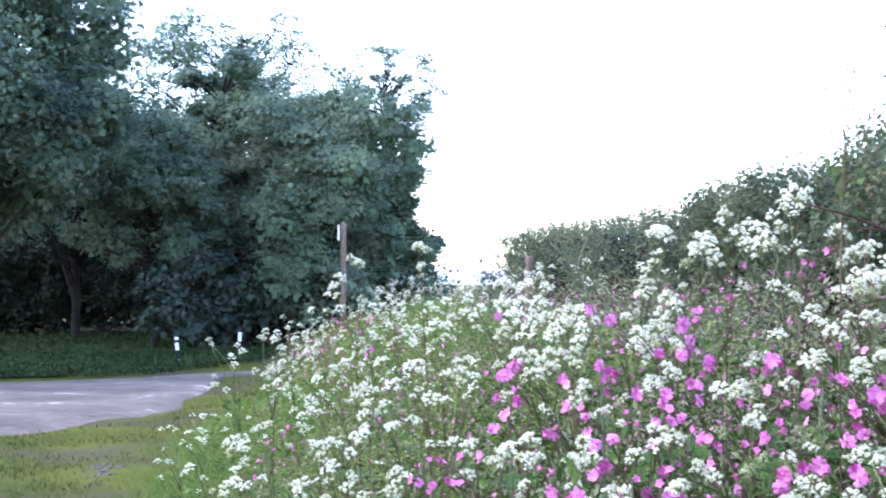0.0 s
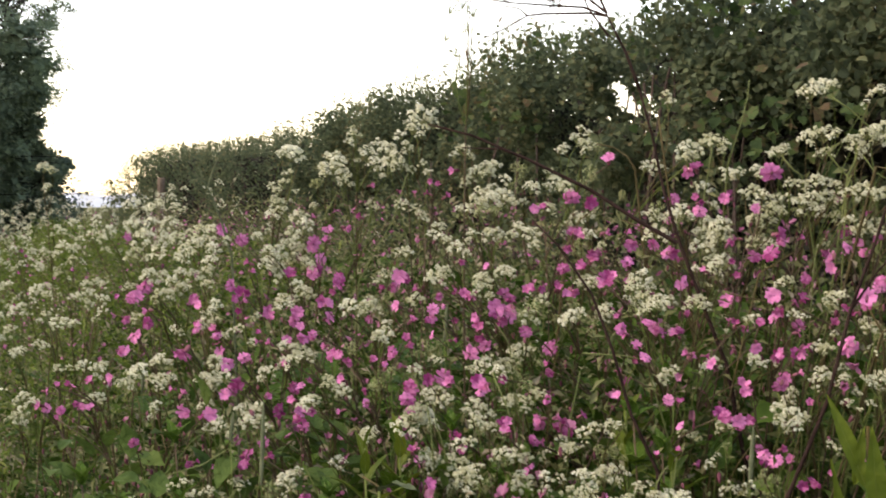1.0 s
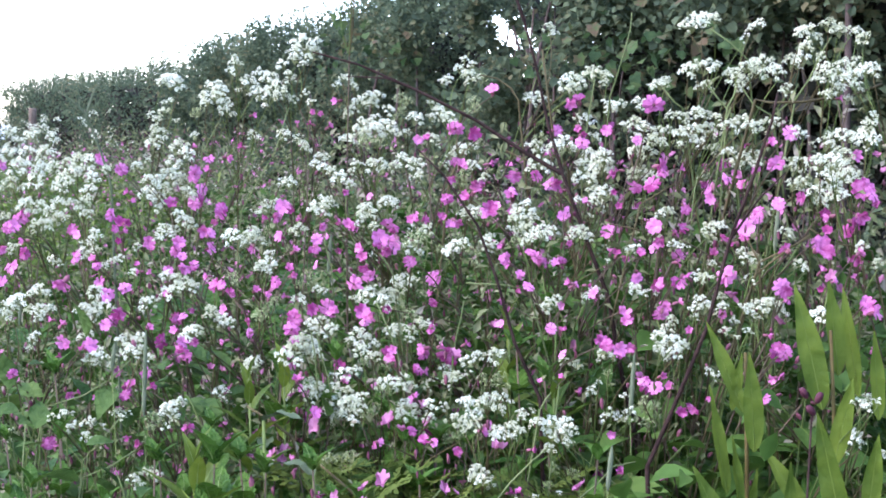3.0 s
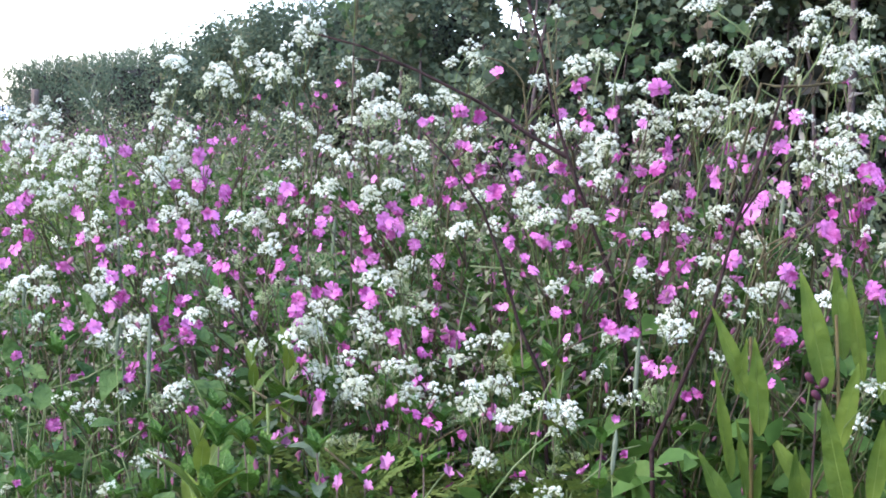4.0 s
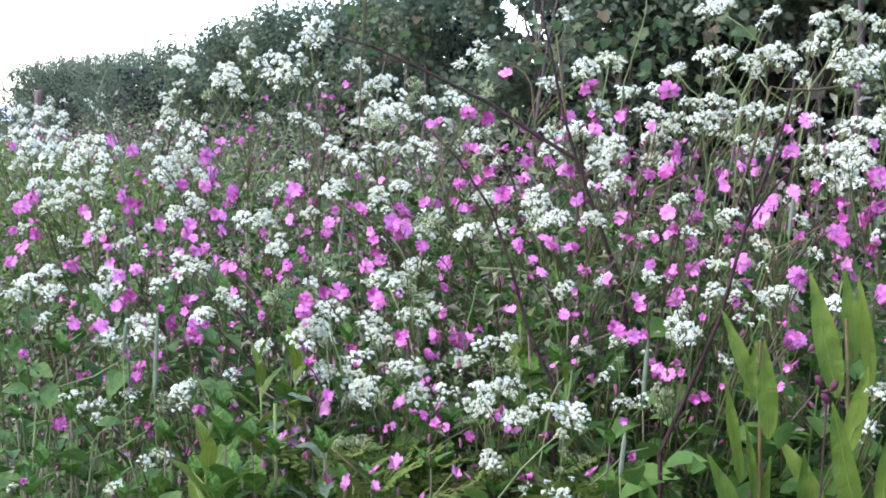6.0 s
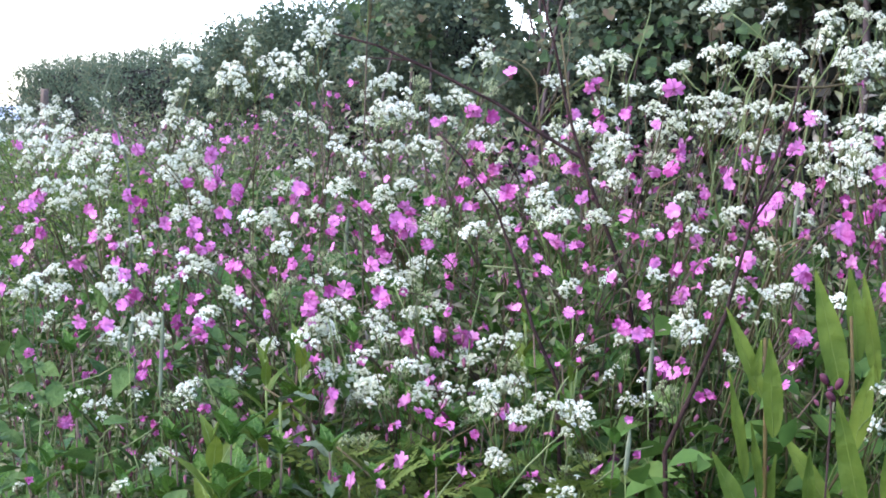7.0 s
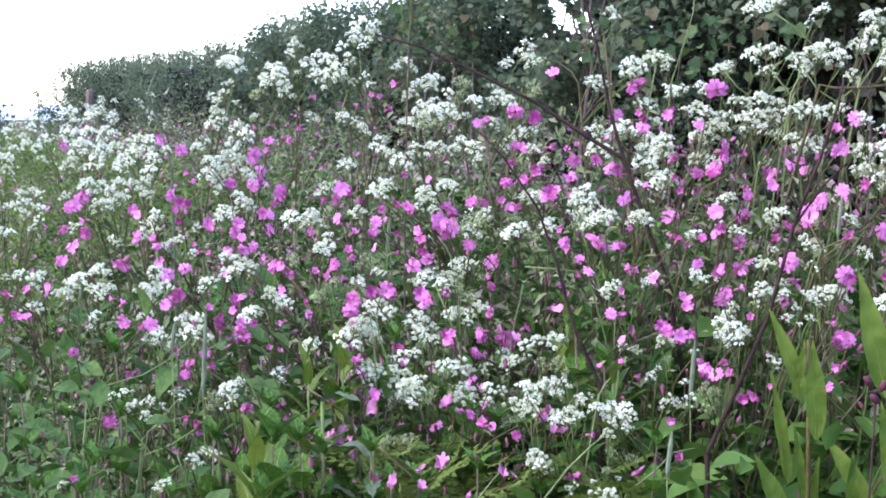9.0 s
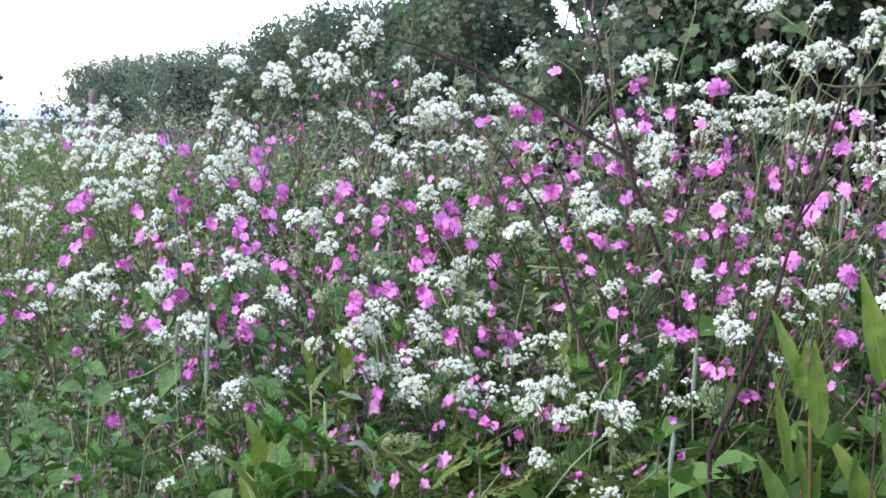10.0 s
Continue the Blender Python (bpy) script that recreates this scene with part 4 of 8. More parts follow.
cow_parsley((0.436, 2.011), [(0.452, 1.794, 1.57, 0.0148), (0.473, 1.827, 1.571, 0.0151), (0.461, 1.805, 1.557, 0.0131), (0.439, 1.765, 1.549, 0.0109), (0.472, 1.795, 1.544, 0.0092), (0.461, 1.809, 1.501, 0.0131), (0.441, 1.767, 1.495, 0.0146)])
cow_parsley((0.346, 2.164), [(0.291, 2.008, 1.575, 0.0082), (0.286, 1.997, 1.569, 0.0102), (0.27, 1.934, 1.567, 0.0119), (0.271, 1.994, 1.565, 0.0082), (0.285, 1.915, 1.528, 0.0099), (0.259, 1.933, 1.537, 0.0099), (0.286, 1.992, 1.507, 0.0165)])
cow_parsley((0.061, 2.434), [(0.003, 2.193, 1.578, 0.0091), (0.003, 2.186, 1.532, 0.0091), (-0.003, 2.14, 1.537, 0.0111), (-0.009, 2.171, 1.545, 0.0112), (0.003, 2.19, 1.526, 0.0091), (0.011, 2.069, 1.526, 0.0106), (-0.013, 2.195, 1.528, 0.0091)])
cow_parsley((-0.392, 2.684), [(-0.349, 2.366, 1.569, 0.0268), (-0.368, 2.435, 1.562, 0.0176), (-0.335, 2.359, 1.551, 0.0122), (-0.38, 2.424, 1.54, 0.0125, 1), (-0.334, 2.415, 1.54, 0.0175), (-0.385, 2.404, 1.535, 0.0124, 1), (-0.374, 2.345, 1.502, 0.0097)])
cow_parsley((-0.410, 2.555), [(-0.284, 2.399, 1.57, 0.0197), (-0.276, 2.443, 1.563, 0.0227), (-0.291, 2.452, 1.498, 0.0077), (-0.296, 2.422, 1.505, 0.0101), (-0.309, 2.542, 1.496, 0.0105), (-0.249, 2.399, 1.505, 0.0124), (-0.246, 2.493, 1.503, 0.0129)])
cow_parsley((-0.098, 2.623), [(-0.099, 2.402, 1.564, 0.0149), (-0.105, 2.384, 1.554, 0.0124), (-0.107, 2.346, 1.557, 0.0169), (-0.098, 2.332, 1.523, 0.0217), (-0.077, 2.255, 1.539, 0.0116), (-0.062, 2.312, 1.559, 0.0119, 1), (-0.1, 2.28, 1.51, 0.0212)])
cow_parsley((0.091, 2.457), [(0.135, 2.134, 1.557, 0.0111), (0.143, 2.138, 1.551, 0.0088), (0.121, 2.097, 1.552, 0.0129), (0.131, 2.058, 1.499, 0.0149, 1), (0.129, 2.086, 1.488, 0.0151), (0.15, 2.066, 1.484, 0.0149), (0.187, 2.147, 1.527, 0.0088)])
cow_parsley((-0.228, 2.471), [(-0.194, 2.287, 1.551, 0.0095), (-0.201, 2.32, 1.48, 0.0097), (-0.203, 2.265, 1.489, 0.0118), (-0.223, 2.399, 1.497, 0.0124), (-0.184, 2.241, 1.462, 0.0092), (-0.178, 2.263, 1.47, 0.0118), (-0.17, 2.277, 1.472, 0.0094)])
cow_parsley((-0.032, 2.495), [(-0.049, 2.205, 1.55, 0.0114, 1), (-0.061, 2.357, 1.54, 0.0122, 1), (-0.037, 2.244, 1.528, 0.0162), (-0.067, 2.273, 1.528, 0.0094, 1), (-0.054, 2.281, 1.506, 0.0118), (-0.07, 2.373, 1.504, 0.0148), (-0.077, 2.219, 1.518, 0.0183)])
cow_parsley((0.269, 2.204), [(0.258, 2.005, 1.544, 0.0145), (0.245, 1.871, 1.514, 0.0097), (0.245, 1.956, 1.519, 0.0121), (0.252, 1.982, 1.5, 0.0102), (0.247, 2.062, 1.515, 0.0128), (0.278, 2.014, 1.507, 0.0166), (0.259, 1.902, 1.497, 0.0158)])
cow_parsley((0.084, 2.312), [(0.048, 2.045, 1.539, 0.0105, 1), (0.037, 2.038, 1.532, 0.0084, 1), (0.05, 2.105, 1.491, 0.0109, 1), (0.041, 2.084, 1.487, 0.0108), (0.041, 2.056, 1.463, 0.0128), (0.027, 2.135, 1.483, 0.0155), (0.015, 2.034, 1.476, 0.0105)])
cow_parsley((-0.360, 2.658), [(-0.444, 2.367, 1.534, 0.0098), (-0.439, 2.389, 1.526, 0.0099), (-0.442, 2.377, 1.513, 0.0087), (-0.446, 2.378, 1.489, 0.0148), (-0.434, 2.38, 1.506, 0.0172), (-0.442, 2.451, 1.495, 0.0101), (-0.441, 2.327, 1.464, 0.0072)])
cow_parsley((0.379, 2.221), [(0.298, 1.908, 1.525, 0.0118), (0.314, 1.967, 1.522, 0.0081), (0.295, 1.885, 1.504, 0.0156), (0.306, 1.976, 1.491, 0.0122, 1), (0.31, 1.895, 1.507, 0.0156), (0.326, 1.908, 1.511, 0.0138), (0.323, 1.948, 1.493, 0.0121)])
cow_parsley((0.494, 1.908), [(0.497, 1.777, 1.524, 0.0092), (0.476, 1.722, 1.514, 0.0125), (0.468, 1.681, 1.499, 0.0139), (0.475, 1.742, 1.502, 0.0143), (0.474, 1.725, 1.486, 0.0071), (0.442, 1.664, 1.501, 0.0104), (0.459, 1.766, 1.505, 0.0128)])
cow_parsley((-0.052, 2.470), [(-0.115, 2.339, 1.519, 0.0217), (-0.11, 2.234, 1.493, 0.0162, 1), (-0.12, 2.27, 1.506, 0.0212), (-0.135, 2.318, 1.497, 0.0143), (-0.089, 2.219, 1.494, 0.0138, 1), (-0.08, 2.297, 1.506, 0.019), (-0.143, 2.236, 1.497, 0.0092)])
cow_parsley((0.437, 2.065), [(0.363, 1.865, 1.518, 0.0155), (0.359, 1.781, 1.514, 0.0129), (0.359, 1.84, 1.474, 0.0152), (0.395, 1.875, 1.515, 0.0116), (0.361, 1.888, 1.47, 0.0118), (0.336, 1.807, 1.484, 0.0094), (0.38, 1.88, 1.477, 0.0156)])
cow_parsley((-0.748, 2.667), [(-0.651, 2.482, 1.509, 0.0102), (-0.631, 2.373, 1.503, 0.0185), (-0.595, 2.367, 1.501, 0.0122), (-0.62, 2.412, 1.477, 0.0149), (-0.653, 2.438, 1.472, 0.0202), (-0.618, 2.384, 1.451, 0.0197), (-0.664, 2.369, 1.507, 0.0172)])
cow_parsley((0.423, 1.978), [(0.393, 1.703, 1.507, 0.0105), (0.405, 1.765, 1.501, 0.0072), (0.399, 1.703, 1.504, 0.0071), (0.417, 1.799, 1.47, 0.0131), (0.431, 1.793, 1.492, 0.0055), (0.408, 1.777, 1.462, 0.0074), (0.418, 1.75, 1.473, 0.0109)])
cow_parsley((0.322, 2.318), [(0.341, 1.956, 1.503, 0.0162), (0.35, 1.962, 1.483, 0.0142), (0.335, 1.973, 1.45, 0.0122)])
cow_parsley((-0.009, 2.387), [(-0.011, 2.188, 1.497, 0.0159), (0.008, 2.177, 1.461, 0.0091), (-0.028, 2.219, 1.458, 0.0092), (-0.039, 2.134, 1.465, 0.0155), (-0.03, 2.076, 1.449, 0.0087), (-0.016, 2.175, 1.415, 0.0112, 1), (-0.056, 2.17, 1.469, 0.0135)])
cow_parsley((-0.354, 2.419), [(-0.398, 2.339, 1.487, 0.0193), (-0.372, 2.267, 1.475, 0.0165), (-0.401, 2.312, 1.459, 0.0192), (-0.396, 2.283, 1.442, 0.0237), (-0.38, 2.287, 1.433, 0.0166), (-0.358, 2.18, 1.421, 0.0158), (-0.409, 2.312, 1.416, 0.0143)])
cow_parsley((0.128, 2.318), [(0.157, 2.005, 1.492, 0.0207), (0.17, 2.037, 1.485, 0.0126, 1), (0.14, 2.074, 1.462, 0.0129), (0.188, 2.024, 1.463, 0.0168), (0.201, 2.087, 1.473, 0.0195), (0.18, 2.018, 1.448, 0.0146), (0.12, 1.991, 1.467, 0.0165)])
cow_parsley((0.267, 2.160), [(0.27, 1.901, 1.493, 0.0138), (0.265, 1.97, 1.482, 0.0142), (0.25, 1.99, 1.482, 0.0145), (0.263, 1.947, 1.451, 0.0141), (0.257, 1.987, 1.457, 0.0143), (0.241, 1.94, 1.454, 0.0141)])
cow_parsley((-0.657, 2.649), [(-0.661, 2.368, 1.477, 0.0172), (-0.661, 2.339, 1.473, 0.0169), (-0.66, 2.363, 1.429, 0.0196), (-0.63, 2.316, 1.455, 0.024), (-0.594, 2.244, 1.433, 0.0209), (-0.633, 2.325, 1.401, 0.0097), (-0.661, 2.333, 1.379, 0.0121)])
cow_parsley((-0.512, 2.567), [(-0.578, 2.314, 1.475, 0.0095), (-0.577, 2.293, 1.455, 0.0142), (-0.541, 2.231, 1.462, 0.0139), (-0.529, 2.148, 1.436, 0.0156), (-0.55, 2.233, 1.426, 0.0162), (-0.535, 2.274, 1.466, 0.0165), (-0.545, 2.265, 1.445, 0.0187)])
cow_parsley((0.510, 1.849), [(0.433, 1.663, 1.483, 0.0155), (0.442, 1.695, 1.461, 0.0158), (0.421, 1.638, 1.472, 0.0136), (0.402, 1.588, 1.478, 0.0148), (0.426, 1.657, 1.45, 0.0104), (0.46, 1.716, 1.458, 0.0125), (0.415, 1.588, 1.441, 0.0082)])
cow_parsley((0.161, 2.311), [(0.206, 1.98, 1.476, 0.0185), (0.204, 1.995, 1.46, 0.0186), (0.219, 2.005, 1.463, 0.0125), (0.203, 1.917, 1.433, 0.0159), (0.192, 1.981, 1.446, 0.0143), (0.199, 1.979, 1.431, 0.0165), (0.207, 1.986, 1.409, 0.0104)])
cow_parsley((-0.578, 2.373), [(-0.535, 2.347, 1.465, 0.0146), (-0.541, 2.336, 1.448, 0.0217), (-0.488, 2.157, 1.444, 0.0133), (-0.502, 2.198, 1.423, 0.0136), (-0.47, 2.164, 1.454, 0.0089), (-0.51, 2.2, 1.407, 0.0136), (-0.505, 2.195, 1.391, 0.0114)])
cow_parsley((-0.062, 2.476), [(-0.084, 2.19, 1.463, 0.0136), (-0.097, 2.213, 1.46, 0.016), (-0.066, 2.142, 1.459, 0.0111), (-0.081, 2.12, 1.409, 0.0109), (-0.114, 2.081, 1.464, 0.0108), (-0.073, 2.105, 1.414, 0.0153), (-0.066, 2.137, 1.408, 0.0111)])
cow_parsley((-0.307, 2.554), [(-0.436, 2.214, 1.459, 0.0115), (-0.409, 2.153, 1.441, 0.0112), (-0.427, 2.248, 1.418, 0.0163), (-0.408, 2.237, 1.435, 0.0186), (-0.418, 2.268, 1.425, 0.0165), (-0.414, 2.265, 1.409, 0.0165), (-0.411, 2.248, 1.397, 0.0116)])
cow_parsley((0.544, 2.022), [(0.405, 1.646, 1.474, 0.0153), (0.43, 1.708, 1.461, 0.0159), (0.448, 1.806, 1.442, 0.0131), (0.413, 1.701, 1.442, 0.0124), (0.435, 1.762, 1.428, 0.0128), (0.406, 1.725, 1.451, 0.0125), (0.428, 1.686, 1.437, 0.0105)])
cow_parsley((0.410, 2.035), [(0.367, 1.797, 1.47, 0.0094), (0.408, 1.818, 1.47, 0.0132), (0.371, 1.721, 1.423, 0.0054), (0.4, 1.738, 1.447, 0.0126), (0.396, 1.817, 1.405, 0.0075), (0.328, 1.791, 1.399, 0.0074), (0.313, 1.743, 1.399, 0.0091)])
cow_parsley((-0.029, 2.438), [(-0.167, 2.185, 1.457, 0.0114), (-0.153, 2.149, 1.454, 0.0089), (-0.159, 2.069, 1.411, 0.0172), (-0.136, 2.072, 1.445, 0.0172), (-0.158, 2.066, 1.399, 0.0129), (-0.147, 2.069, 1.412, 0.0129), (-0.129, 2.209, 1.449, 0.0091)])
cow_parsley((0.148, 2.210), [(0.026, 2.069, 1.446, 0.0151, 1), (0.056, 2.03, 1.447, 0.0105), (0.031, 2.093, 1.396, 0.0109), (0.037, 2.033, 1.402, 0.0148), (0.042, 2.046, 1.392, 0.0085), (0.047, 1.956, 1.406, 0.0122), (0.022, 1.993, 1.371, 0.0104, 1)])
cow_parsley((-0.286, 2.414), [(-0.221, 2.123, 1.439, 0.0067), (-0.215, 2.181, 1.436, 0.0158), (-0.242, 2.25, 1.402, 0.0116), (-0.254, 2.242, 1.399, 0.0163), (-0.252, 2.156, 1.395, 0.0089), (-0.238, 2.134, 1.372, 0.0111, 1), (-0.197, 2.118, 1.373, 0.0155)])
cow_parsley((0.029, 2.288), [(-0.123, 2.098, 1.436, 0.0087), (-0.1, 2.028, 1.405, 0.0148), (-0.106, 2.07, 1.392, 0.0087), (-0.11, 2.076, 1.384, 0.0087), (-0.093, 2.048, 1.397, 0.0128), (-0.088, 2.012, 1.384, 0.0084), (-0.174, 2.123, 1.404, 0.0132)])
cow_parsley((-0.408, 2.374), [(-0.356, 2.213, 1.415, 0.0115), (-0.36, 2.215, 1.375, 0.0115), (-0.363, 2.185, 1.38, 0.0159), (-0.367, 2.162, 1.39, 0.0135), (-0.391, 2.251, 1.364, 0.0116), (-0.375, 2.139, 1.363, 0.0089), (-0.388, 2.147, 1.37, 0.0156)])
cow_parsley((0.138, 2.151), [(0.214, 1.918, 1.427, 0.0119), (0.196, 1.948, 1.422, 0.0142), (0.192, 1.976, 1.399, 0.0061), (0.172, 1.957, 1.421, 0.0081), (0.202, 1.896, 1.365, 0.006), (0.199, 1.833, 1.353, 0.0048), (0.18, 1.889, 1.379, 0.0098)])
cow_parsley((-0.573, 2.477), [(-0.551, 2.22, 1.406, 0.0138), (-0.545, 2.209, 1.384, 0.0138), (-0.552, 2.174, 1.396, 0.0135), (-0.515, 2.153, 1.405, 0.0156), (-0.554, 2.197, 1.383, 0.0159), (-0.565, 2.179, 1.403, 0.0114), (-0.553, 2.16, 1.379, 0.0135)])
cow_parsley((-0.530, 2.465), [(-0.58, 2.161, 1.404, 0.0158), (-0.576, 2.202, 1.374, 0.0183), (-0.601, 2.162, 1.344, 0.0135), (-0.574, 2.271, 1.32, 0.0118), (-0.551, 2.212, 1.319, 0.0092)])
cow_parsley((0.158, 2.036), [(0.106, 1.924, 1.412, 0.018), (0.112, 1.915, 1.401, 0.0139), (0.09, 1.827, 1.409, 0.0152), (0.108, 1.896, 1.389, 0.0158), (0.092, 1.919, 1.398, 0.0119), (0.103, 1.807, 1.381, 0.0112), (0.096, 1.925, 1.383, 0.0141)])
cow_parsley((0.327, 2.031), [(0.264, 1.784, 1.416, 0.0092), (0.255, 1.788, 1.412, 0.0092), (0.27, 1.776, 1.377, 0.0092), (0.255, 1.804, 1.382, 0.0075), (0.275, 1.744, 1.376, 0.0072), (0.314, 1.805, 1.395, 0.0131), (0.23, 1.814, 1.371, 0.0075)])
cow_parsley((-0.138, 2.078), [(-0.018, 1.981, 1.383, 0.0102), (-0.022, 2.014, 1.37, 0.0168, 1), (-0.031, 1.888, 1.374, 0.0158, 1), (-0.036, 2.016, 1.355, 0.0168), (0.004, 1.954, 1.359, 0.0102, 1), (-0.045, 1.929, 1.368, 0.0121, 1), (0.011, 1.944, 1.357, 0.0142)])
cow_parsley((-0.241, 2.282), [(-0.251, 2.082, 1.373, 0.0129), (-0.255, 2.056, 1.369, 0.0149), (-0.25, 2.138, 1.356, 0.0133), (-0.259, 2.051, 1.36, 0.0106), (-0.235, 2.009, 1.332, 0.0105), (-0.28, 2.055, 1.369, 0.0149), (-0.241, 2.162, 1.336, 0.0112)])
cow_parsley((-0.502, 2.260), [(-0.456, 2.029, 1.373, 0.0105), (-0.458, 2.021, 1.366, 0.0084), (-0.462, 2.053, 1.349, 0.0106), (-0.482, 2.089, 1.35, 0.0173), (-0.494, 2.124, 1.336, 0.0132), (-0.464, 2.112, 1.322, 0.0109), (-0.444, 2.076, 1.332, 0.0108)])
cow_parsley((0.193, 2.092), [(0.113, 1.764, 1.393, 0.0146), (0.123, 1.813, 1.385, 0.0114), (0.139, 1.887, 1.386, 0.0098), (0.099, 1.847, 1.374, 0.0097, 1), (0.09, 1.888, 1.372, 0.0098, 1), (0.156, 1.808, 1.387, 0.0132)])
cow_parsley((0.031, 2.061), [(0.171, 1.867, 1.387, 0.0136), (0.184, 1.842, 1.314, 0.0135)])
cow_parsley((0.335, 1.946), [(0.378, 1.675, 1.397, 0.0122), (0.407, 1.793, 1.387, 0.0094), (0.39, 1.673, 1.364, 0.0087), (0.392, 1.655, 1.359, 0.007), (0.358, 1.743, 1.358, 0.0126), (0.337, 1.653, 1.344, 0.0051), (0.356, 1.775, 1.339, 0.0074)])
cow_parsley((-0.343, 2.282), [(-0.377, 2.061, 1.364, 0.0106), (-0.418, 2.117, 1.349, 0.0088), (-0.352, 1.981, 1.322, 0.0124), (-0.367, 2.046, 1.294, 0.0106), (-0.35, 2.035, 1.314, 0.0106), (-0.372, 1.993, 1.288, 0.0104), (-0.344, 1.98, 1.304, 0.0165)])
cow_parsley((0.106, 2.154), [(0.062, 1.966, 1.373, 0.0082), (0.058, 1.951, 1.367, 0.0122), (0.062, 1.958, 1.359, 0.0081), (0.048, 1.98, 1.35, 0.0082, 1), (0.039, 1.925, 1.358, 0.0101, 1), (0.028, 1.903, 1.37, 0.0119), (0.042, 1.875, 1.348, 0.0078, 1)])
cow_parsley((0.270, 2.055), [(0.321, 1.826, 1.383, 0.0114), (0.311, 1.763, 1.356, 0.0074), (0.292, 1.705, 1.345, 0.0106), (0.3, 1.79, 1.34, 0.0131), (0.359, 1.83, 1.364, 0.0114), (0.314, 1.721, 1.321, 0.0108), (0.337, 1.698, 1.367, 0.0088)])
cow_parsley((0.001, 2.202), [(0.018, 1.937, 1.364, 0.0121), (-0.02, 1.939, 1.303, 0.0061, 1), (-0.028, 1.988, 1.298, 0.0082, 1)])
cow_parsley((0.464, 1.836), [(0.435, 1.594, 1.388, 0.0082), (0.45, 1.58, 1.372, 0.0082)])
cow_parsley((0.248, 2.052), [(0.224, 1.817, 1.367, 0.0095), (0.222, 1.746, 1.328, 0.0109), (0.236, 1.775, 1.321, 0.0074), (0.248, 1.773, 1.322, 0.0074)])
cow_parsley((-0.464, 2.270), [(-0.433, 2.077, 1.336, 0.0087), (-0.404, 2.027, 1.322, 0.0084), (-0.44, 1.999, 1.294, 0.0084), (-0.425, 1.949, 1.285, 0.0142), (-0.456, 2.022, 1.296, 0.0148), (-0.377, 1.96, 1.291, 0.0102), (-0.376, 1.934, 1.284, 0.0081)])
cow_parsley((-1.103, 3.369), [(-1.092, 3.194, 1.586, 0.0201), (-1.039, 3.097, 1.577, 0.0167), (-1.063, 3.128, 1.542, 0.0141), (-1.055, 3.087, 1.476, 0.0083), (-1.083, 3.096, 1.482, 0.0112), (-0.994, 3.018, 1.453, 0.0135), (-1.154, 3.184, 1.475, 0.0086)])
cow_parsley((-0.228, 2.271), [(-0.23, 2.029, 1.33, 0.0169), (-0.22, 1.969, 1.284, 0.0124, 1), (-0.209, 1.942, 1.294, 0.0101, 1), (-0.232, 1.977, 1.272, 0.0145, 1), (-0.268, 1.977, 1.32, 0.0124, 1), (-0.273, 2.046, 1.306, 0.0085, 1), (-0.235, 1.948, 1.272, 0.0081, 1)])
cow_parsley((-0.155, 2.194), [(-0.175, 1.992, 1.322, 0.0125, 1), (-0.173, 1.897, 1.32, 0.008, 1), (-0.16, 1.946, 1.319, 0.0122, 1), (-0.152, 1.978, 1.324, 0.0082, 1), (-0.153, 1.901, 1.313, 0.008), (-0.168, 1.837, 1.306, 0.0115), (-0.149, 1.945, 1.305, 0.0081)])
cow_parsley((-1.204, 3.503), [(-1.262, 3.223, 1.562, 0.0147), (-1.247, 3.236, 1.55, 0.0177), (-1.281, 3.22, 1.518, 0.0176), (-1.32, 3.266, 1.499, 0.0149), (-1.296, 3.382, 1.466, 0.0123), (-1.309, 3.254, 1.477, 0.0119), (-1.336, 3.34, 1.446, 0.0122)])
cow_parsley((-0.306, 2.237), [(-0.308, 2.075, 1.307, 0.0087), (-0.29, 1.931, 1.281, 0.0121), (-0.331, 2.058, 1.3, 0.0108), (-0.295, 2.015, 1.268, 0.0084), (-0.339, 2.036, 1.308, 0.0149), (-0.295, 2.063, 1.255, 0.0108), (-0.285, 2.019, 1.263, 0.0105)])
cow_parsley((-0.050, 2.111), [(-0.048, 2.034, 1.312, 0.0149), (-0.036, 1.982, 1.315, 0.0104), (-0.057, 1.981, 1.313, 0.0124), (-0.052, 1.911, 1.309, 0.0119), (-0.05, 1.978, 1.277, 0.0145, 1), (-0.06, 1.961, 1.293, 0.0102), (-0.066, 1.929, 1.304, 0.0141)])
cow_parsley((-0.605, 2.284), [(-0.55, 2.099, 1.291, 0.0153), (-0.537, 2.019, 1.295, 0.0105), (-0.541, 2.11, 1.286, 0.0088), (-0.529, 2.019, 1.273, 0.0148), (-0.523, 1.993, 1.265, 0.0084), (-0.551, 2.057, 1.269, 0.0108), (-0.52, 2.039, 1.271, 0.0128)])
cow_parsley((-0.077, 2.105), [(-0.085, 1.943, 1.306, 0.0142), (-0.093, 1.902, 1.306, 0.0159), (-0.07, 1.848, 1.305, 0.0115), (-0.104, 1.91, 1.299, 0.0099), (-0.064, 1.855, 1.294, 0.0078), (-0.079, 1.82, 1.254, 0.0095), (-0.088, 1.867, 1.255, 0.0136)])
cow_parsley((-0.617, 2.109), [(-0.528, 1.908, 1.296, 0.0139), (-0.559, 1.992, 1.28, 0.0146), (-0.562, 1.978, 1.27, 0.0145), (-0.51, 1.928, 1.251, 0.0081), (-0.52, 1.954, 1.241, 0.0082), (-0.545, 2.032, 1.219, 0.0085)])
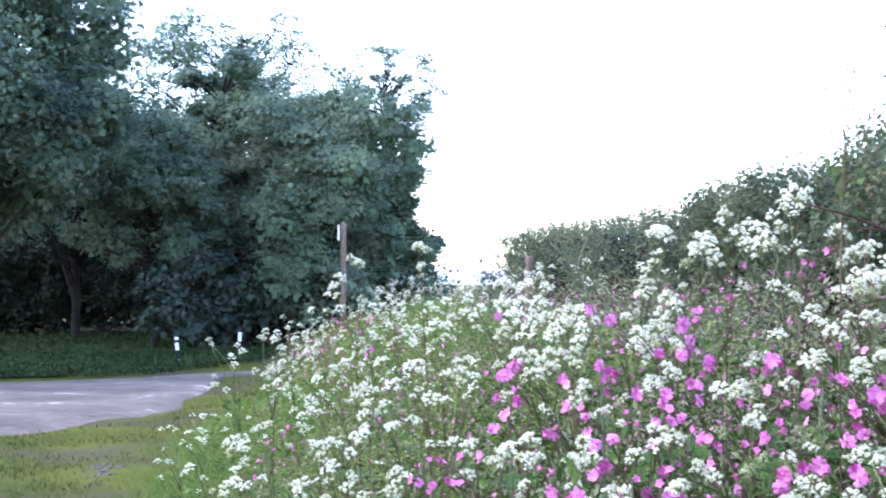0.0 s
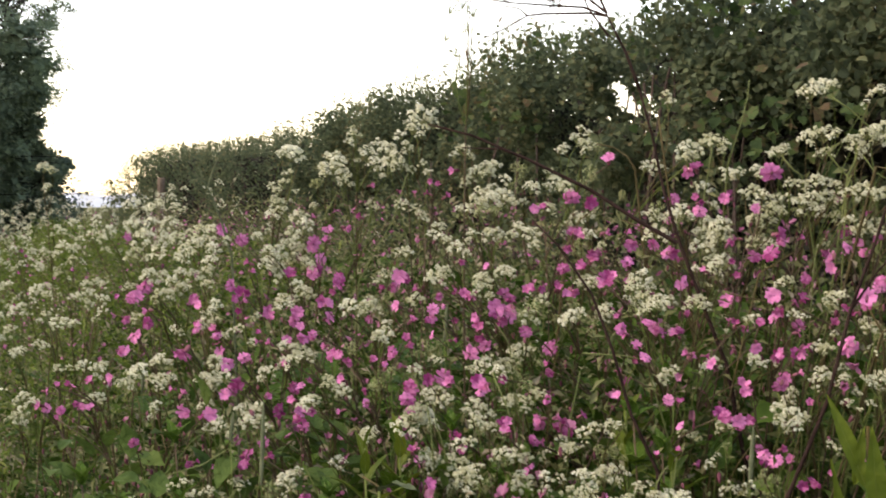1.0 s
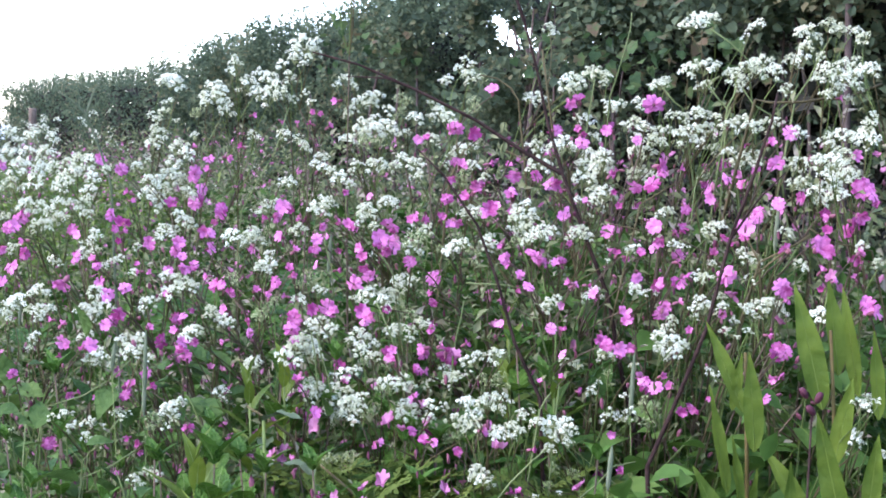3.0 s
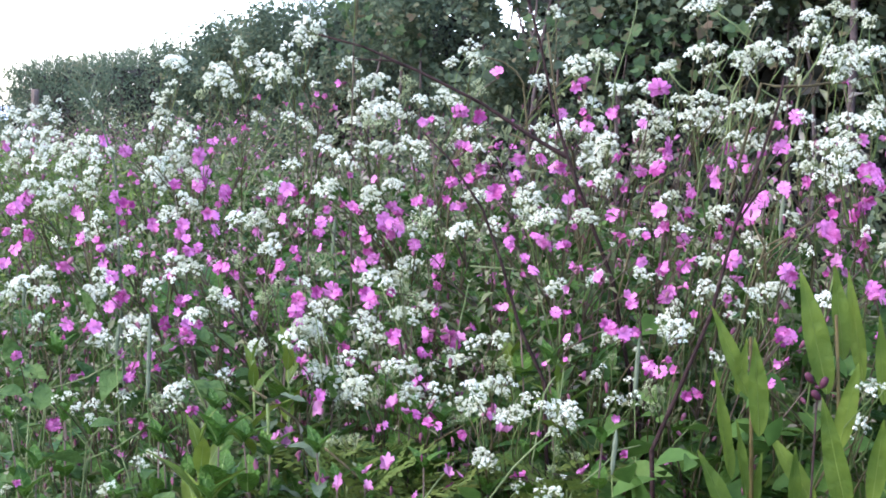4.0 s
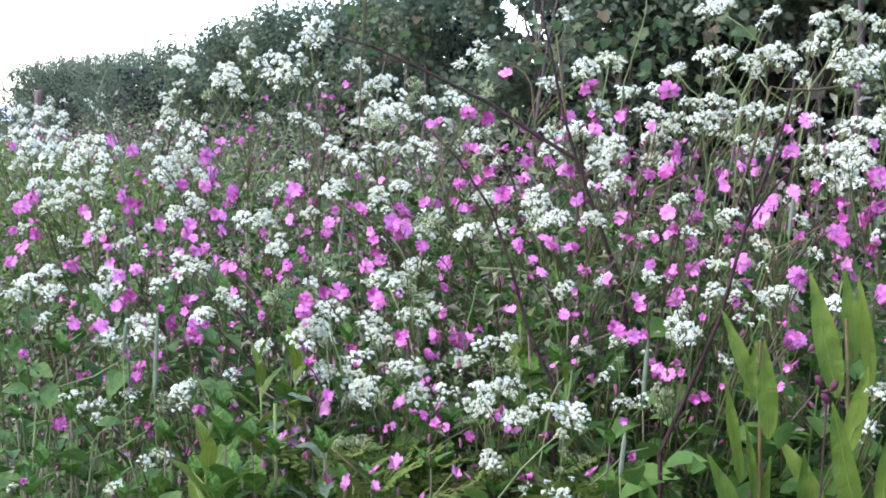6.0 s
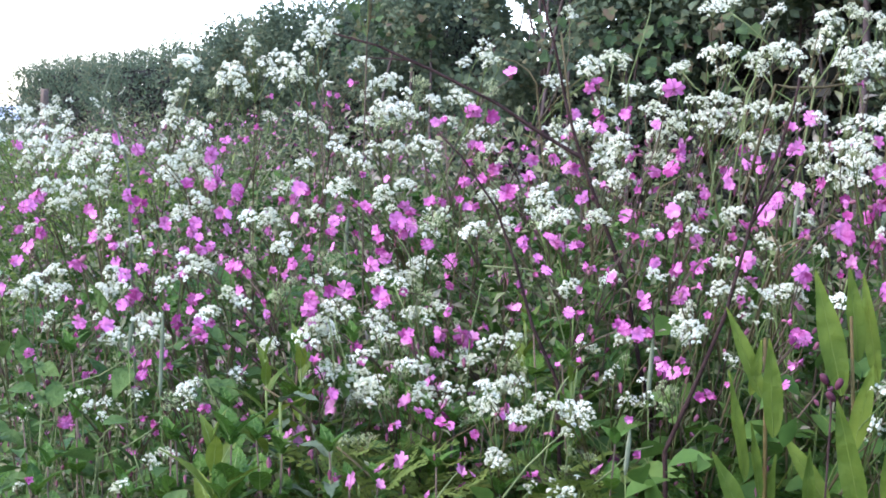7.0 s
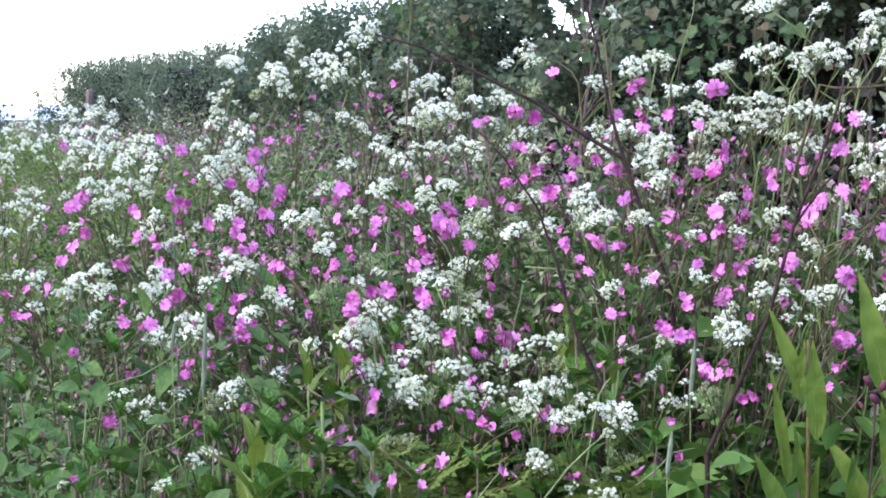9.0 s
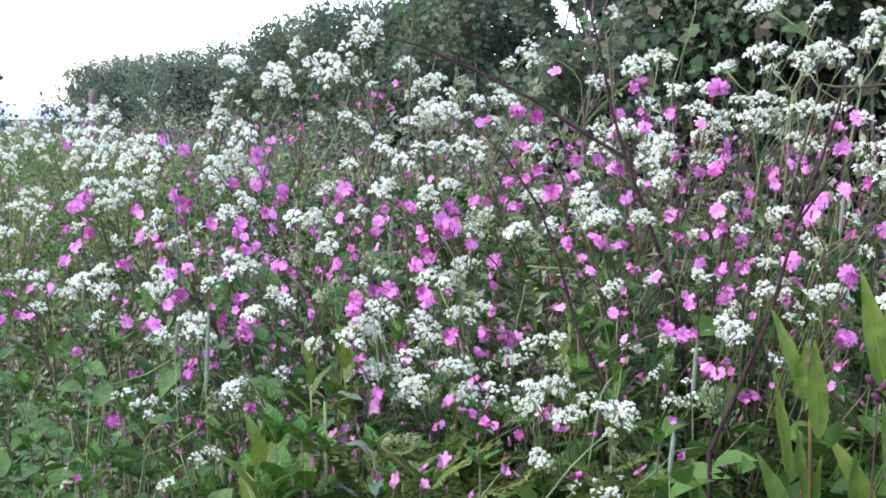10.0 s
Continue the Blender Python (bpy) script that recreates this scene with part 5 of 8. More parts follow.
cow_parsley((0.182, 2.061), [(0.139, 1.834, 1.308, 0.0077), (0.127, 1.766, 1.309, 0.0129), (0.131, 1.856, 1.292, 0.0078), (0.12, 1.756, 1.306, 0.0092), (0.167, 1.778, 1.314, 0.0074), (0.143, 1.788, 1.24, 0.0075), (0.159, 1.779, 1.236, 0.0094)])
cow_parsley((0.355, 2.000), [(0.284, 1.676, 1.323, 0.0122), (0.287, 1.657, 1.318, 0.0104), (0.278, 1.674, 1.313, 0.0088), (0.289, 1.739, 1.297, 0.0072), (0.308, 1.705, 1.304, 0.0071), (0.309, 1.679, 1.316, 0.0088), (0.257, 1.696, 1.298, 0.0106)])
cow_parsley((0.420, 1.815), [(0.353, 1.637, 1.324, 0.0119), (0.344, 1.639, 1.321, 0.0136), (0.365, 1.652, 1.317, 0.0121), (0.36, 1.763, 1.31, 0.0092), (0.371, 1.648, 1.311, 0.0068), (0.35, 1.693, 1.302, 0.0088), (0.317, 1.579, 1.324, 0.0099)])
cow_parsley((-0.637, 2.942), [(-0.82, 2.655, 1.496, 0.0094), (-0.806, 2.644, 1.481, 0.0118), (-0.824, 2.67, 1.455, 0.0119), (-0.888, 2.765, 1.474, 0.0123), (-0.806, 2.663, 1.445, 0.0142), (-0.866, 2.731, 1.443, 0.0121), (-0.778, 2.621, 1.461, 0.014)])
cow_parsley((-0.518, 2.264), [(-0.471, 2.025, 1.273, 0.0148), (-0.472, 2.091, 1.266, 0.0175), (-0.464, 2.04, 1.264, 0.0106), (-0.468, 1.993, 1.24, 0.0084), (-0.456, 1.99, 1.244, 0.0084), (-0.466, 2.046, 1.206, 0.0151), (-0.431, 1.923, 1.231, 0.0101)])
cow_parsley((-1.411, 3.707), [(-1.343, 3.288, 1.479, 0.012), (-1.43, 3.481, 1.437, 0.0095), (-1.484, 3.593, 1.392, 0.0132), (-1.476, 3.502, 1.439, 0.0129), (-1.446, 3.575, 1.365, 0.0098), (-1.492, 3.577, 1.35, 0.0132), (-1.407, 3.515, 1.34, 0.0128)])
cow_parsley((0.011, 2.083), [(-0.033, 1.826, 1.291, 0.0115, 1), (-0.026, 1.852, 1.274, 0.0135), (-0.04, 1.842, 1.269, 0.0097), (-0.036, 1.822, 1.261, 0.0095), (-0.016, 1.838, 1.276, 0.0097), (-0.051, 1.879, 1.264, 0.0138), (-0.061, 1.884, 1.263, 0.0118)])
cow_parsley((0.347, 1.762), [(0.394, 1.588, 1.317, 0.0149)])
cow_parsley((-0.103, 2.192), [(-0.157, 1.872, 1.274, 0.0118), (-0.156, 1.896, 1.261, 0.0099), (-0.15, 1.907, 1.27, 0.0139), (-0.158, 1.841, 1.254, 0.0135), (-0.164, 1.834, 1.262, 0.0115), (-0.139, 1.863, 1.265, 0.0116), (-0.157, 1.835, 1.245, 0.0135)])
cow_parsley((-0.111, 2.104), [(-0.263, 1.915, 1.269, 0.0099), (-0.293, 2.048, 1.249, 0.0085), (-0.297, 1.884, 1.265, 0.0078), (-0.304, 1.884, 1.262, 0.0138), (-0.23, 1.846, 1.226, 0.0135), (-0.236, 1.869, 1.215, 0.0078), (-0.229, 1.894, 1.224, 0.0119)])
cow_parsley((0.474, 1.883), [(0.323, 1.683, 1.3, 0.0071), (0.312, 1.607, 1.291, 0.005), (0.305, 1.635, 1.294, 0.0068), (0.317, 1.577, 1.301, 0.0065), (0.317, 1.714, 1.236, 0.0072), (0.291, 1.617, 1.248, 0.0068), (0.28, 1.592, 1.258, 0.0067)])
cow_parsley((-1.291, 3.833), [(-1.288, 3.512, 1.451, 0.0127), (-1.316, 3.509, 1.45, 0.0127), (-1.279, 3.526, 1.402, 0.0127), (-1.205, 3.4, 1.433, 0.0122), (-1.345, 3.586, 1.379, 0.013), (-1.311, 3.613, 1.351, 0.013), (-1.277, 3.561, 1.367, 0.0128)])
cow_parsley((-0.093, 2.131), [(-0.129, 1.81, 1.275, 0.0095), (-0.111, 1.901, 1.247, 0.0119), (-0.146, 1.815, 1.244, 0.0114), (-0.096, 1.816, 1.268, 0.0133), (-0.128, 1.842, 1.213, 0.0077), (-0.098, 1.853, 1.25, 0.0097), (-0.114, 1.793, 1.223, 0.0132)])
cow_parsley((0.226, 1.948), [(0.254, 1.717, 1.286, 0.0108), (0.233, 1.614, 1.29, 0.0135), (0.232, 1.527, 1.299, 0.0112), (0.255, 1.741, 1.261, 0.0128), (0.239, 1.637, 1.269, 0.0119), (0.25, 1.626, 1.273, 0.0102), (0.258, 1.662, 1.272, 0.0087)])
cow_parsley((-0.203, 2.164), [(-0.306, 1.856, 1.262, 0.0136), (-0.352, 1.852, 1.234, 0.0078), (-0.26, 1.774, 1.203, 0.0074), (-0.272, 1.9, 1.186, 0.0119), (-0.258, 1.824, 1.188, 0.0057)])
cow_parsley((-1.593, 3.773), [(-1.548, 3.495, 1.422, 0.008), (-1.555, 3.562, 1.406, 0.0083), (-1.578, 3.597, 1.391, 0.01), (-1.57, 3.511, 1.382, 0.013), (-1.546, 3.49, 1.346, 0.0129), (-1.554, 3.614, 1.398, 0.01), (-1.581, 3.517, 1.365, 0.013)])
cow_parsley((-0.384, 2.179), [(-0.405, 1.972, 1.243, 0.0104), (-0.397, 1.934, 1.233, 0.0121), (-0.407, 1.947, 1.242, 0.0102), (-0.381, 1.869, 1.239, 0.0118), (-0.399, 1.996, 1.232, 0.0146), (-0.375, 1.913, 1.25, 0.0099), (-0.379, 1.913, 1.228, 0.008)])
cow_parsley((-0.993, 3.361), [(-0.972, 2.952, 1.426, 0.0185), (-0.977, 2.931, 1.41, 0.0132), (-0.935, 2.912, 1.422, 0.0156), (-0.947, 2.931, 1.399, 0.0157), (-1.064, 3.114, 1.41, 0.014), (-1.014, 3.041, 1.365, 0.0109), (-1.124, 3.213, 1.406, 0.0115)])
cow_parsley((-0.229, 2.046), [(-0.17, 1.79, 1.261, 0.0131), (-0.173, 1.82, 1.247, 0.0152), (-0.183, 1.85, 1.243, 0.0097), (-0.163, 1.823, 1.25, 0.0152), (-0.163, 1.746, 1.244, 0.0091), (-0.18, 1.756, 1.249, 0.0129), (-0.176, 1.855, 1.19, 0.0098)])
cow_parsley((0.240, 1.791), [(0.264, 1.66, 1.278, 0.007), (0.261, 1.639, 1.278, 0.0102), (0.219, 1.547, 1.23, 0.0081, 1), (0.207, 1.544, 1.236, 0.0065, 1)])
cow_parsley((-0.798, 2.512), [(-0.737, 2.47, 1.431, 0.0109), (-0.72, 2.396, 1.379, 0.0106), (-0.738, 2.423, 1.382, 0.0129), (-0.692, 2.305, 1.362, 0.0122), (-0.718, 2.329, 1.369, 0.0104), (-0.782, 2.502, 1.372, 0.0134), (-0.698, 2.309, 1.344, 0.0102)])
cow_parsley((-0.554, 2.013), [(-0.368, 1.89, 1.239, 0.008), (-0.388, 1.823, 1.238, 0.0077), (-0.394, 1.832, 1.228, 0.0077), (-0.376, 1.842, 1.167, 0.0058), (-0.33, 1.834, 1.171, 0.0097), (-0.385, 1.836, 1.169, 0.0097), (-0.315, 1.766, 1.188, 0.0129)])
cow_parsley((-1.509, 3.574), [(-1.518, 3.331, 1.392, 0.0108), (-1.508, 3.293, 1.378, 0.0122), (-1.468, 3.222, 1.294, 0.0149), (-1.472, 3.262, 1.304, 0.0151), (-1.469, 3.384, 1.371, 0.0125), (-1.426, 3.132, 1.275, 0.0116), (-1.535, 3.245, 1.349, 0.0121)])
cow_parsley((-0.114, 1.926), [(-0.087, 1.705, 1.263, 0.0106), (-0.089, 1.808, 1.236, 0.0095, 1), (-0.079, 1.81, 1.242, 0.0114), (-0.091, 1.671, 1.246, 0.0088), (-0.091, 1.722, 1.206, 0.0126), (-0.06, 1.743, 1.242, 0.0091, 1), (-0.089, 1.684, 1.203, 0.0124)])
cow_parsley((-1.223, 3.444), [(-1.467, 3.446, 1.383, 0.0127), (-1.357, 3.255, 1.288, 0.0149), (-1.438, 3.25, 1.325, 0.012), (-1.301, 3.091, 1.256, 0.0142), (-1.391, 3.44, 1.303, 0.0126), (-1.288, 3.122, 1.266, 0.0114), (-1.377, 3.477, 1.315, 0.0158)])
cow_parsley((-0.357, 2.214), [(-0.418, 1.883, 1.23, 0.0098), (-0.426, 1.872, 1.224, 0.0078), (-0.394, 1.846, 1.166, 0.0078), (-0.42, 1.827, 1.159, 0.0115), (-0.366, 1.753, 1.177, 0.0055), (-0.454, 1.883, 1.159, 0.006), (-0.444, 1.799, 1.174, 0.0095)])
cow_parsley((0.103, 2.012), [(0.042, 1.705, 1.258, 0.0106), (0.03, 1.741, 1.246, 0.0109), (0.047, 1.768, 1.223, 0.0074, 1), (0.061, 1.711, 1.257, 0.0125), (0.031, 1.766, 1.228, 0.0074), (0.071, 1.717, 1.256, 0.0089, 1), (0.056, 1.853, 1.202, 0.0136, 1)])
cow_parsley((0.186, 1.893), [(0.18, 1.699, 1.26, 0.0106), (0.19, 1.711, 1.258, 0.0089), (0.178, 1.624, 1.251, 0.0068, 1), (0.176, 1.688, 1.23, 0.0053), (0.178, 1.737, 1.215, 0.0091), (0.163, 1.652, 1.226, 0.007), (0.212, 1.678, 1.25, 0.007)])
cow_parsley((-1.514, 3.535), [(-1.61, 3.221, 1.375, 0.0091), (-1.569, 3.154, 1.366, 0.0075), (-1.536, 3.102, 1.299, 0.0087), (-1.507, 3.157, 1.366, 0.0088), (-1.528, 3.171, 1.34, 0.0119), (-1.517, 3.065, 1.283, 0.0143), (-1.508, 3.144, 1.323, 0.0118)])
cow_parsley((-1.309, 3.744), [(-1.387, 3.618, 1.364, 0.0132), (-1.402, 3.617, 1.35, 0.0132), (-1.367, 3.604, 1.336, 0.013), (-1.415, 3.651, 1.327, 0.0133), (-1.261, 3.309, 1.273, 0.015), (-1.284, 3.462, 1.317, 0.0187), (-1.244, 3.248, 1.265, 0.0206)])
cow_parsley((-1.035, 3.220), [(-1.08, 3.124, 1.379, 0.0141), (-1.06, 3.048, 1.335, 0.0192), (-1.042, 3.05, 1.335, 0.0191), (-1.063, 3.039, 1.324, 0.0136), (-0.993, 2.925, 1.331, 0.0132), (-0.97, 2.808, 1.289, 0.0101), (-0.932, 2.732, 1.306, 0.0147)])
cow_parsley((-0.195, 2.091), [(-0.212, 1.753, 1.233, 0.0074, 1), (-0.183, 1.887, 1.178, 0.008)])
cow_parsley((-0.080, 2.107), [(0.008, 1.834, 1.222, 0.0097), (0.012, 1.819, 1.214, 0.0133), (0.017, 1.738, 1.23, 0.0091), (-0.012, 1.873, 1.202, 0.0098), (0.005, 1.769, 1.189, 0.0092), (-0.015, 1.792, 1.205, 0.0075), (-0.023, 1.93, 1.19, 0.0081)])
cow_parsley((-1.127, 3.236), [(-1.187, 3.238, 1.336, 0.0118), (-1.08, 2.983, 1.298, 0.0189), (-1.132, 3.162, 1.291, 0.0142), (-0.997, 2.726, 1.279, 0.0172), (-1.102, 2.944, 1.288, 0.016), (-0.996, 2.679, 1.267, 0.0146), (-1.009, 2.667, 1.283, 0.0169)])
cow_parsley((-0.077, 1.867), [(-0.044, 1.778, 1.22, 0.0131), (-0.046, 1.702, 1.223, 0.0106), (-0.055, 1.697, 1.23, 0.0106), (-0.035, 1.782, 1.21, 0.0094), (-0.039, 1.705, 1.203, 0.0125), (-0.047, 1.772, 1.188, 0.0112, 1), (-0.06, 1.76, 1.21, 0.0111, 1)])
cow_parsley((0.080, 1.963), [(0.062, 1.649, 1.241, 0.0121, 1), (0.065, 1.721, 1.208, 0.0126), (0.073, 1.675, 1.228, 0.007, 1), (0.067, 1.767, 1.187, 0.0111), (0.054, 1.685, 1.211, 0.0142), (0.074, 1.707, 1.207, 0.0108), (0.049, 1.721, 1.201, 0.0126)])
cow_parsley((-0.341, 2.017), [(-0.157, 1.825, 1.206, 0.0133), (-0.149, 1.775, 1.204, 0.0131), (-0.145, 1.805, 1.205, 0.0114), (-0.151, 1.758, 1.197, 0.0074), (-0.144, 1.878, 1.19, 0.0118), (-0.121, 1.79, 1.205, 0.0132), (-0.132, 1.81, 1.181, 0.0133)])
cow_parsley((-0.091, 2.034), [(-0.064, 1.685, 1.229, 0.0106), (-0.072, 1.735, 1.195, 0.0091, 1), (-0.052, 1.72, 1.191, 0.0091, 1), (-0.079, 1.684, 1.197, 0.0124, 1), (-0.043, 1.722, 1.187, 0.0108), (-0.107, 1.779, 1.203, 0.0112), (-0.035, 1.788, 1.182, 0.0132)])
cow_parsley((-1.354, 2.956), [(-1.338, 2.885, 1.327, 0.0107), (-1.322, 2.96, 1.3, 0.0109), (-1.15, 2.484, 1.249, 0.0092), (-1.171, 2.553, 1.247, 0.0142), (-1.327, 3.001, 1.28, 0.0111), (-1.358, 2.796, 1.293, 0.0105), (-1.174, 2.595, 1.248, 0.012)])
cow_parsley((-0.786, 2.772), [(-0.8, 2.528, 1.352, 0.0157), (-0.801, 2.484, 1.354, 0.0088), (-0.737, 2.375, 1.348, 0.0106), (-0.716, 2.237, 1.331, 0.01), (-0.7, 2.287, 1.332, 0.0082), (-0.754, 2.311, 1.325, 0.0123), (-0.808, 2.429, 1.32, 0.0153)])
cow_parsley((0.243, 1.933), [(0.195, 1.611, 1.228, 0.0068), (0.203, 1.673, 1.198, 0.0053), (0.195, 1.563, 1.221, 0.0065), (0.201, 1.636, 1.198, 0.0068), (0.198, 1.717, 1.187, 0.0089), (0.216, 1.636, 1.214, 0.0104, 1), (0.18, 1.611, 1.212, 0.0068)])
cow_parsley((-0.135, 2.034), [(-0.12, 1.783, 1.193, 0.0169), (-0.121, 1.799, 1.176, 0.0151), (-0.101, 1.684, 1.207, 0.0159), (-0.127, 1.832, 1.16, 0.0115), (-0.103, 1.774, 1.181, 0.0131), (-0.093, 1.65, 1.194, 0.0087), (-0.123, 1.818, 1.125, 0.0133, 1)])
cow_parsley((0.119, 1.811), [(0.03, 1.562, 1.232, 0.0082), (0.028, 1.619, 1.219, 0.0119), (0.036, 1.563, 1.217, 0.0098), (0.036, 1.685, 1.185, 0.0142), (0.026, 1.642, 1.193, 0.0104), (0.04, 1.611, 1.193, 0.0102), (0.017, 1.642, 1.196, 0.0121)])
cow_parsley((0.383, 1.666), [(0.42, 1.491, 1.246, 0.0109), (0.394, 1.407, 1.253, 0.0074), (0.4, 1.394, 1.26, 0.0072), (0.397, 1.439, 1.25, 0.0105), (0.393, 1.453, 1.245, 0.0061, 1), (0.403, 1.455, 1.209, 0.0061), (0.409, 1.497, 1.209, 0.0094)])
cow_parsley((-0.332, 2.081), [(-0.315, 1.843, 1.18, 0.0116), (-0.319, 1.828, 1.18, 0.0115), (-0.315, 1.804, 1.174, 0.0095), (-0.317, 1.817, 1.165, 0.0077), (-0.307, 1.704, 1.176, 0.0071), (-0.327, 1.779, 1.169, 0.0094, 1), (-0.325, 1.732, 1.184, 0.0109, 1)])
cow_parsley((-0.142, 1.955), [(-0.011, 1.647, 1.214, 0.0087), (-0.018, 1.767, 1.189, 0.0092), (-0.008, 1.685, 1.198, 0.0071), (-0.011, 1.698, 1.189, 0.0089), (-0.03, 1.697, 1.192, 0.0071), (0.011, 1.718, 1.163, 0.0108, 1), (0.023, 1.655, 1.178, 0.0087, 1)])
cow_parsley((-1.043, 2.893), [(-1.166, 2.89, 1.29, 0.0079), (-1.078, 2.759, 1.28, 0.01), (-1.081, 2.795, 1.288, 0.0153), (-1.062, 2.568, 1.276, 0.0094), (-0.976, 2.409, 1.242, 0.0132), (-1.104, 2.627, 1.273, 0.0144), (-0.953, 2.392, 1.24, 0.0087)])
cow_parsley((0.068, 1.867), [(0.085, 1.614, 1.211, 0.0068), (0.089, 1.628, 1.202, 0.0068), (0.101, 1.674, 1.2, 0.0071), (0.084, 1.588, 1.195, 0.0084), (0.077, 1.639, 1.188, 0.0121), (0.098, 1.578, 1.206, 0.0099), (0.078, 1.592, 1.188, 0.0067)])
cow_parsley((0.279, 1.908), [(0.233, 1.694, 1.198, 0.0125, 1), (0.221, 1.622, 1.198, 0.0102, 1), (0.24, 1.676, 1.194, 0.0071, 1)])
cow_parsley((-0.321, 1.946), [(-0.422, 1.662, 1.196, 0.007), (-0.468, 1.814, 1.165, 0.0057), (-0.44, 1.81, 1.155, 0.0077), (-0.42, 1.767, 1.167, 0.0074), (-0.423, 1.823, 1.143, 0.0095)])
cow_parsley((0.220, 1.910), [(0.176, 1.629, 1.203, 0.0068), (0.142, 1.65, 1.186, 0.0104), (0.126, 1.529, 1.215, 0.0112), (0.132, 1.563, 1.188, 0.0082), (0.143, 1.614, 1.145, 0.0085, 1)])
cow_parsley((-0.872, 2.488), [(-0.767, 2.294, 1.321, 0.0102), (-0.797, 2.339, 1.286, 0.0105), (-0.791, 2.296, 1.294, 0.0123), (-0.689, 2.077, 1.28, 0.0093), (-0.686, 2.12, 1.276, 0.0076), (-0.821, 2.3, 1.284, 0.0104), (-0.678, 2.145, 1.277, 0.0095)])
cow_parsley((0.271, 1.872), [(0.119, 1.55, 1.211, 0.0114), (0.127, 1.579, 1.194, 0.0116), (0.121, 1.657, 1.179, 0.0105), (0.11, 1.582, 1.202, 0.0116), (0.113, 1.58, 1.179, 0.0082), (0.12, 1.586, 1.157, 0.0084, 1), (0.111, 1.546, 1.148, 0.0065, 1)])
cow_parsley((-0.517, 2.071), [(-0.407, 1.845, 1.151, 0.0058), (-0.397, 1.769, 1.15, 0.0074), (-0.344, 1.714, 1.116, 0.0091), (-0.348, 1.75, 1.102, 0.0092)])
cow_parsley((-0.266, 2.114), [(-0.327, 1.728, 1.172, 0.0072, 1), (-0.342, 1.786, 1.147, 0.0075, 1), (-0.339, 1.769, 1.111, 0.0131), (-0.321, 1.727, 1.118, 0.0091), (-0.295, 1.791, 1.086, 0.0075)])
cow_parsley((-0.494, 2.127), [(-0.527, 1.87, 1.14, 0.006), (-0.547, 1.928, 1.118, 0.0081)])
cow_parsley((0.154, 1.880), [(0.061, 1.684, 1.179, 0.0106), (0.059, 1.625, 1.181, 0.0085), (0.066, 1.654, 1.179, 0.0122), (0.05, 1.631, 1.14, 0.0104), (0.054, 1.646, 1.128, 0.0104), (0.041, 1.63, 1.144, 0.0121), (0.042, 1.539, 1.155, 0.0081)])
cow_parsley((-0.927, 2.458), [(-1.012, 2.374, 1.286, 0.0109), (-0.893, 2.142, 1.267, 0.0098), (-0.935, 2.153, 1.262, 0.005), (-0.903, 2.197, 1.261, 0.0141), (-0.902, 2.185, 1.245, 0.012), (-0.882, 2.084, 1.219, 0.0114), (-0.907, 2.22, 1.232, 0.0101)])
cow_parsley((-1.296, 2.686), [(-1.269, 2.48, 1.271, 0.007), (-1.28, 2.544, 1.265, 0.0095), (-1.204, 2.334, 1.256, 0.0066), (-1.169, 2.306, 1.25, 0.0065), (-1.193, 2.322, 1.234, 0.0065), (-1.233, 2.495, 1.27, 0.007), (-1.205, 2.325, 1.243, 0.0055)])
cow_parsley((-1.024, 2.358), [(-1.205, 2.495, 1.271, 0.007), (-1.066, 2.201, 1.255, 0.0102), (-1.073, 2.236, 1.242, 0.0167), (-1.034, 2.174, 1.263, 0.0162), (-1.026, 2.178, 1.259, 0.0142), (-1.027, 2.19, 1.249, 0.0101), (-1.032, 2.161, 1.221, 0.008)])
cow_parsley((-1.032, 2.380), [(-0.865, 2.266, 1.299, 0.0123), (-0.854, 2.252, 1.283, 0.0102), (-0.84, 2.214, 1.278, 0.012), (-0.894, 2.318, 1.262, 0.0147), (-0.841, 2.192, 1.268, 0.0079), (-0.844, 2.166, 1.253, 0.0118), (-0.85, 2.355, 1.274, 0.0127)])
cow_parsley((0.400, 1.633), [(0.427, 1.586, 1.194, 0.0099), (0.389, 1.434, 1.216, 0.0075), (0.39, 1.478, 1.201, 0.0078), (0.388, 1.46, 1.2, 0.0061), (0.407, 1.402, 1.209, 0.0074)])
cow_parsley((-1.163, 2.406), [(-1.239, 2.34, 1.264, 0.0066), (-1.228, 2.338, 1.26, 0.0066), (-1.25, 2.332, 1.26, 0.0066), (-1.191, 2.232, 1.239, 0.0052), (-1.139, 2.153, 1.23, 0.0082), (-1.181, 2.27, 1.244, 0.0054), (-1.173, 2.179, 1.227, 0.0083)])
cow_parsley((-0.152, 2.071), [(-0.098, 1.687, 1.149, 0.0088, 1), (-0.11, 1.73, 1.137, 0.0109, 1), (-0.114, 1.741, 1.122, 0.0074, 1), (-0.123, 1.729, 1.137, 0.0109, 1), (-0.125, 1.669, 1.147, 0.007, 1)])
cow_parsley((-0.616, 2.317), [(-0.65, 2.084, 1.288, 0.0075), (-0.618, 2.023, 1.287, 0.009), (-0.653, 2.147, 1.27, 0.0133), (-0.616, 2.055, 1.288, 0.0091), (-0.645, 2.083, 1.237, 0.0111), (-0.621, 2.045, 1.246, 0.0108), (-0.632, 2.135, 1.256, 0.0113)])
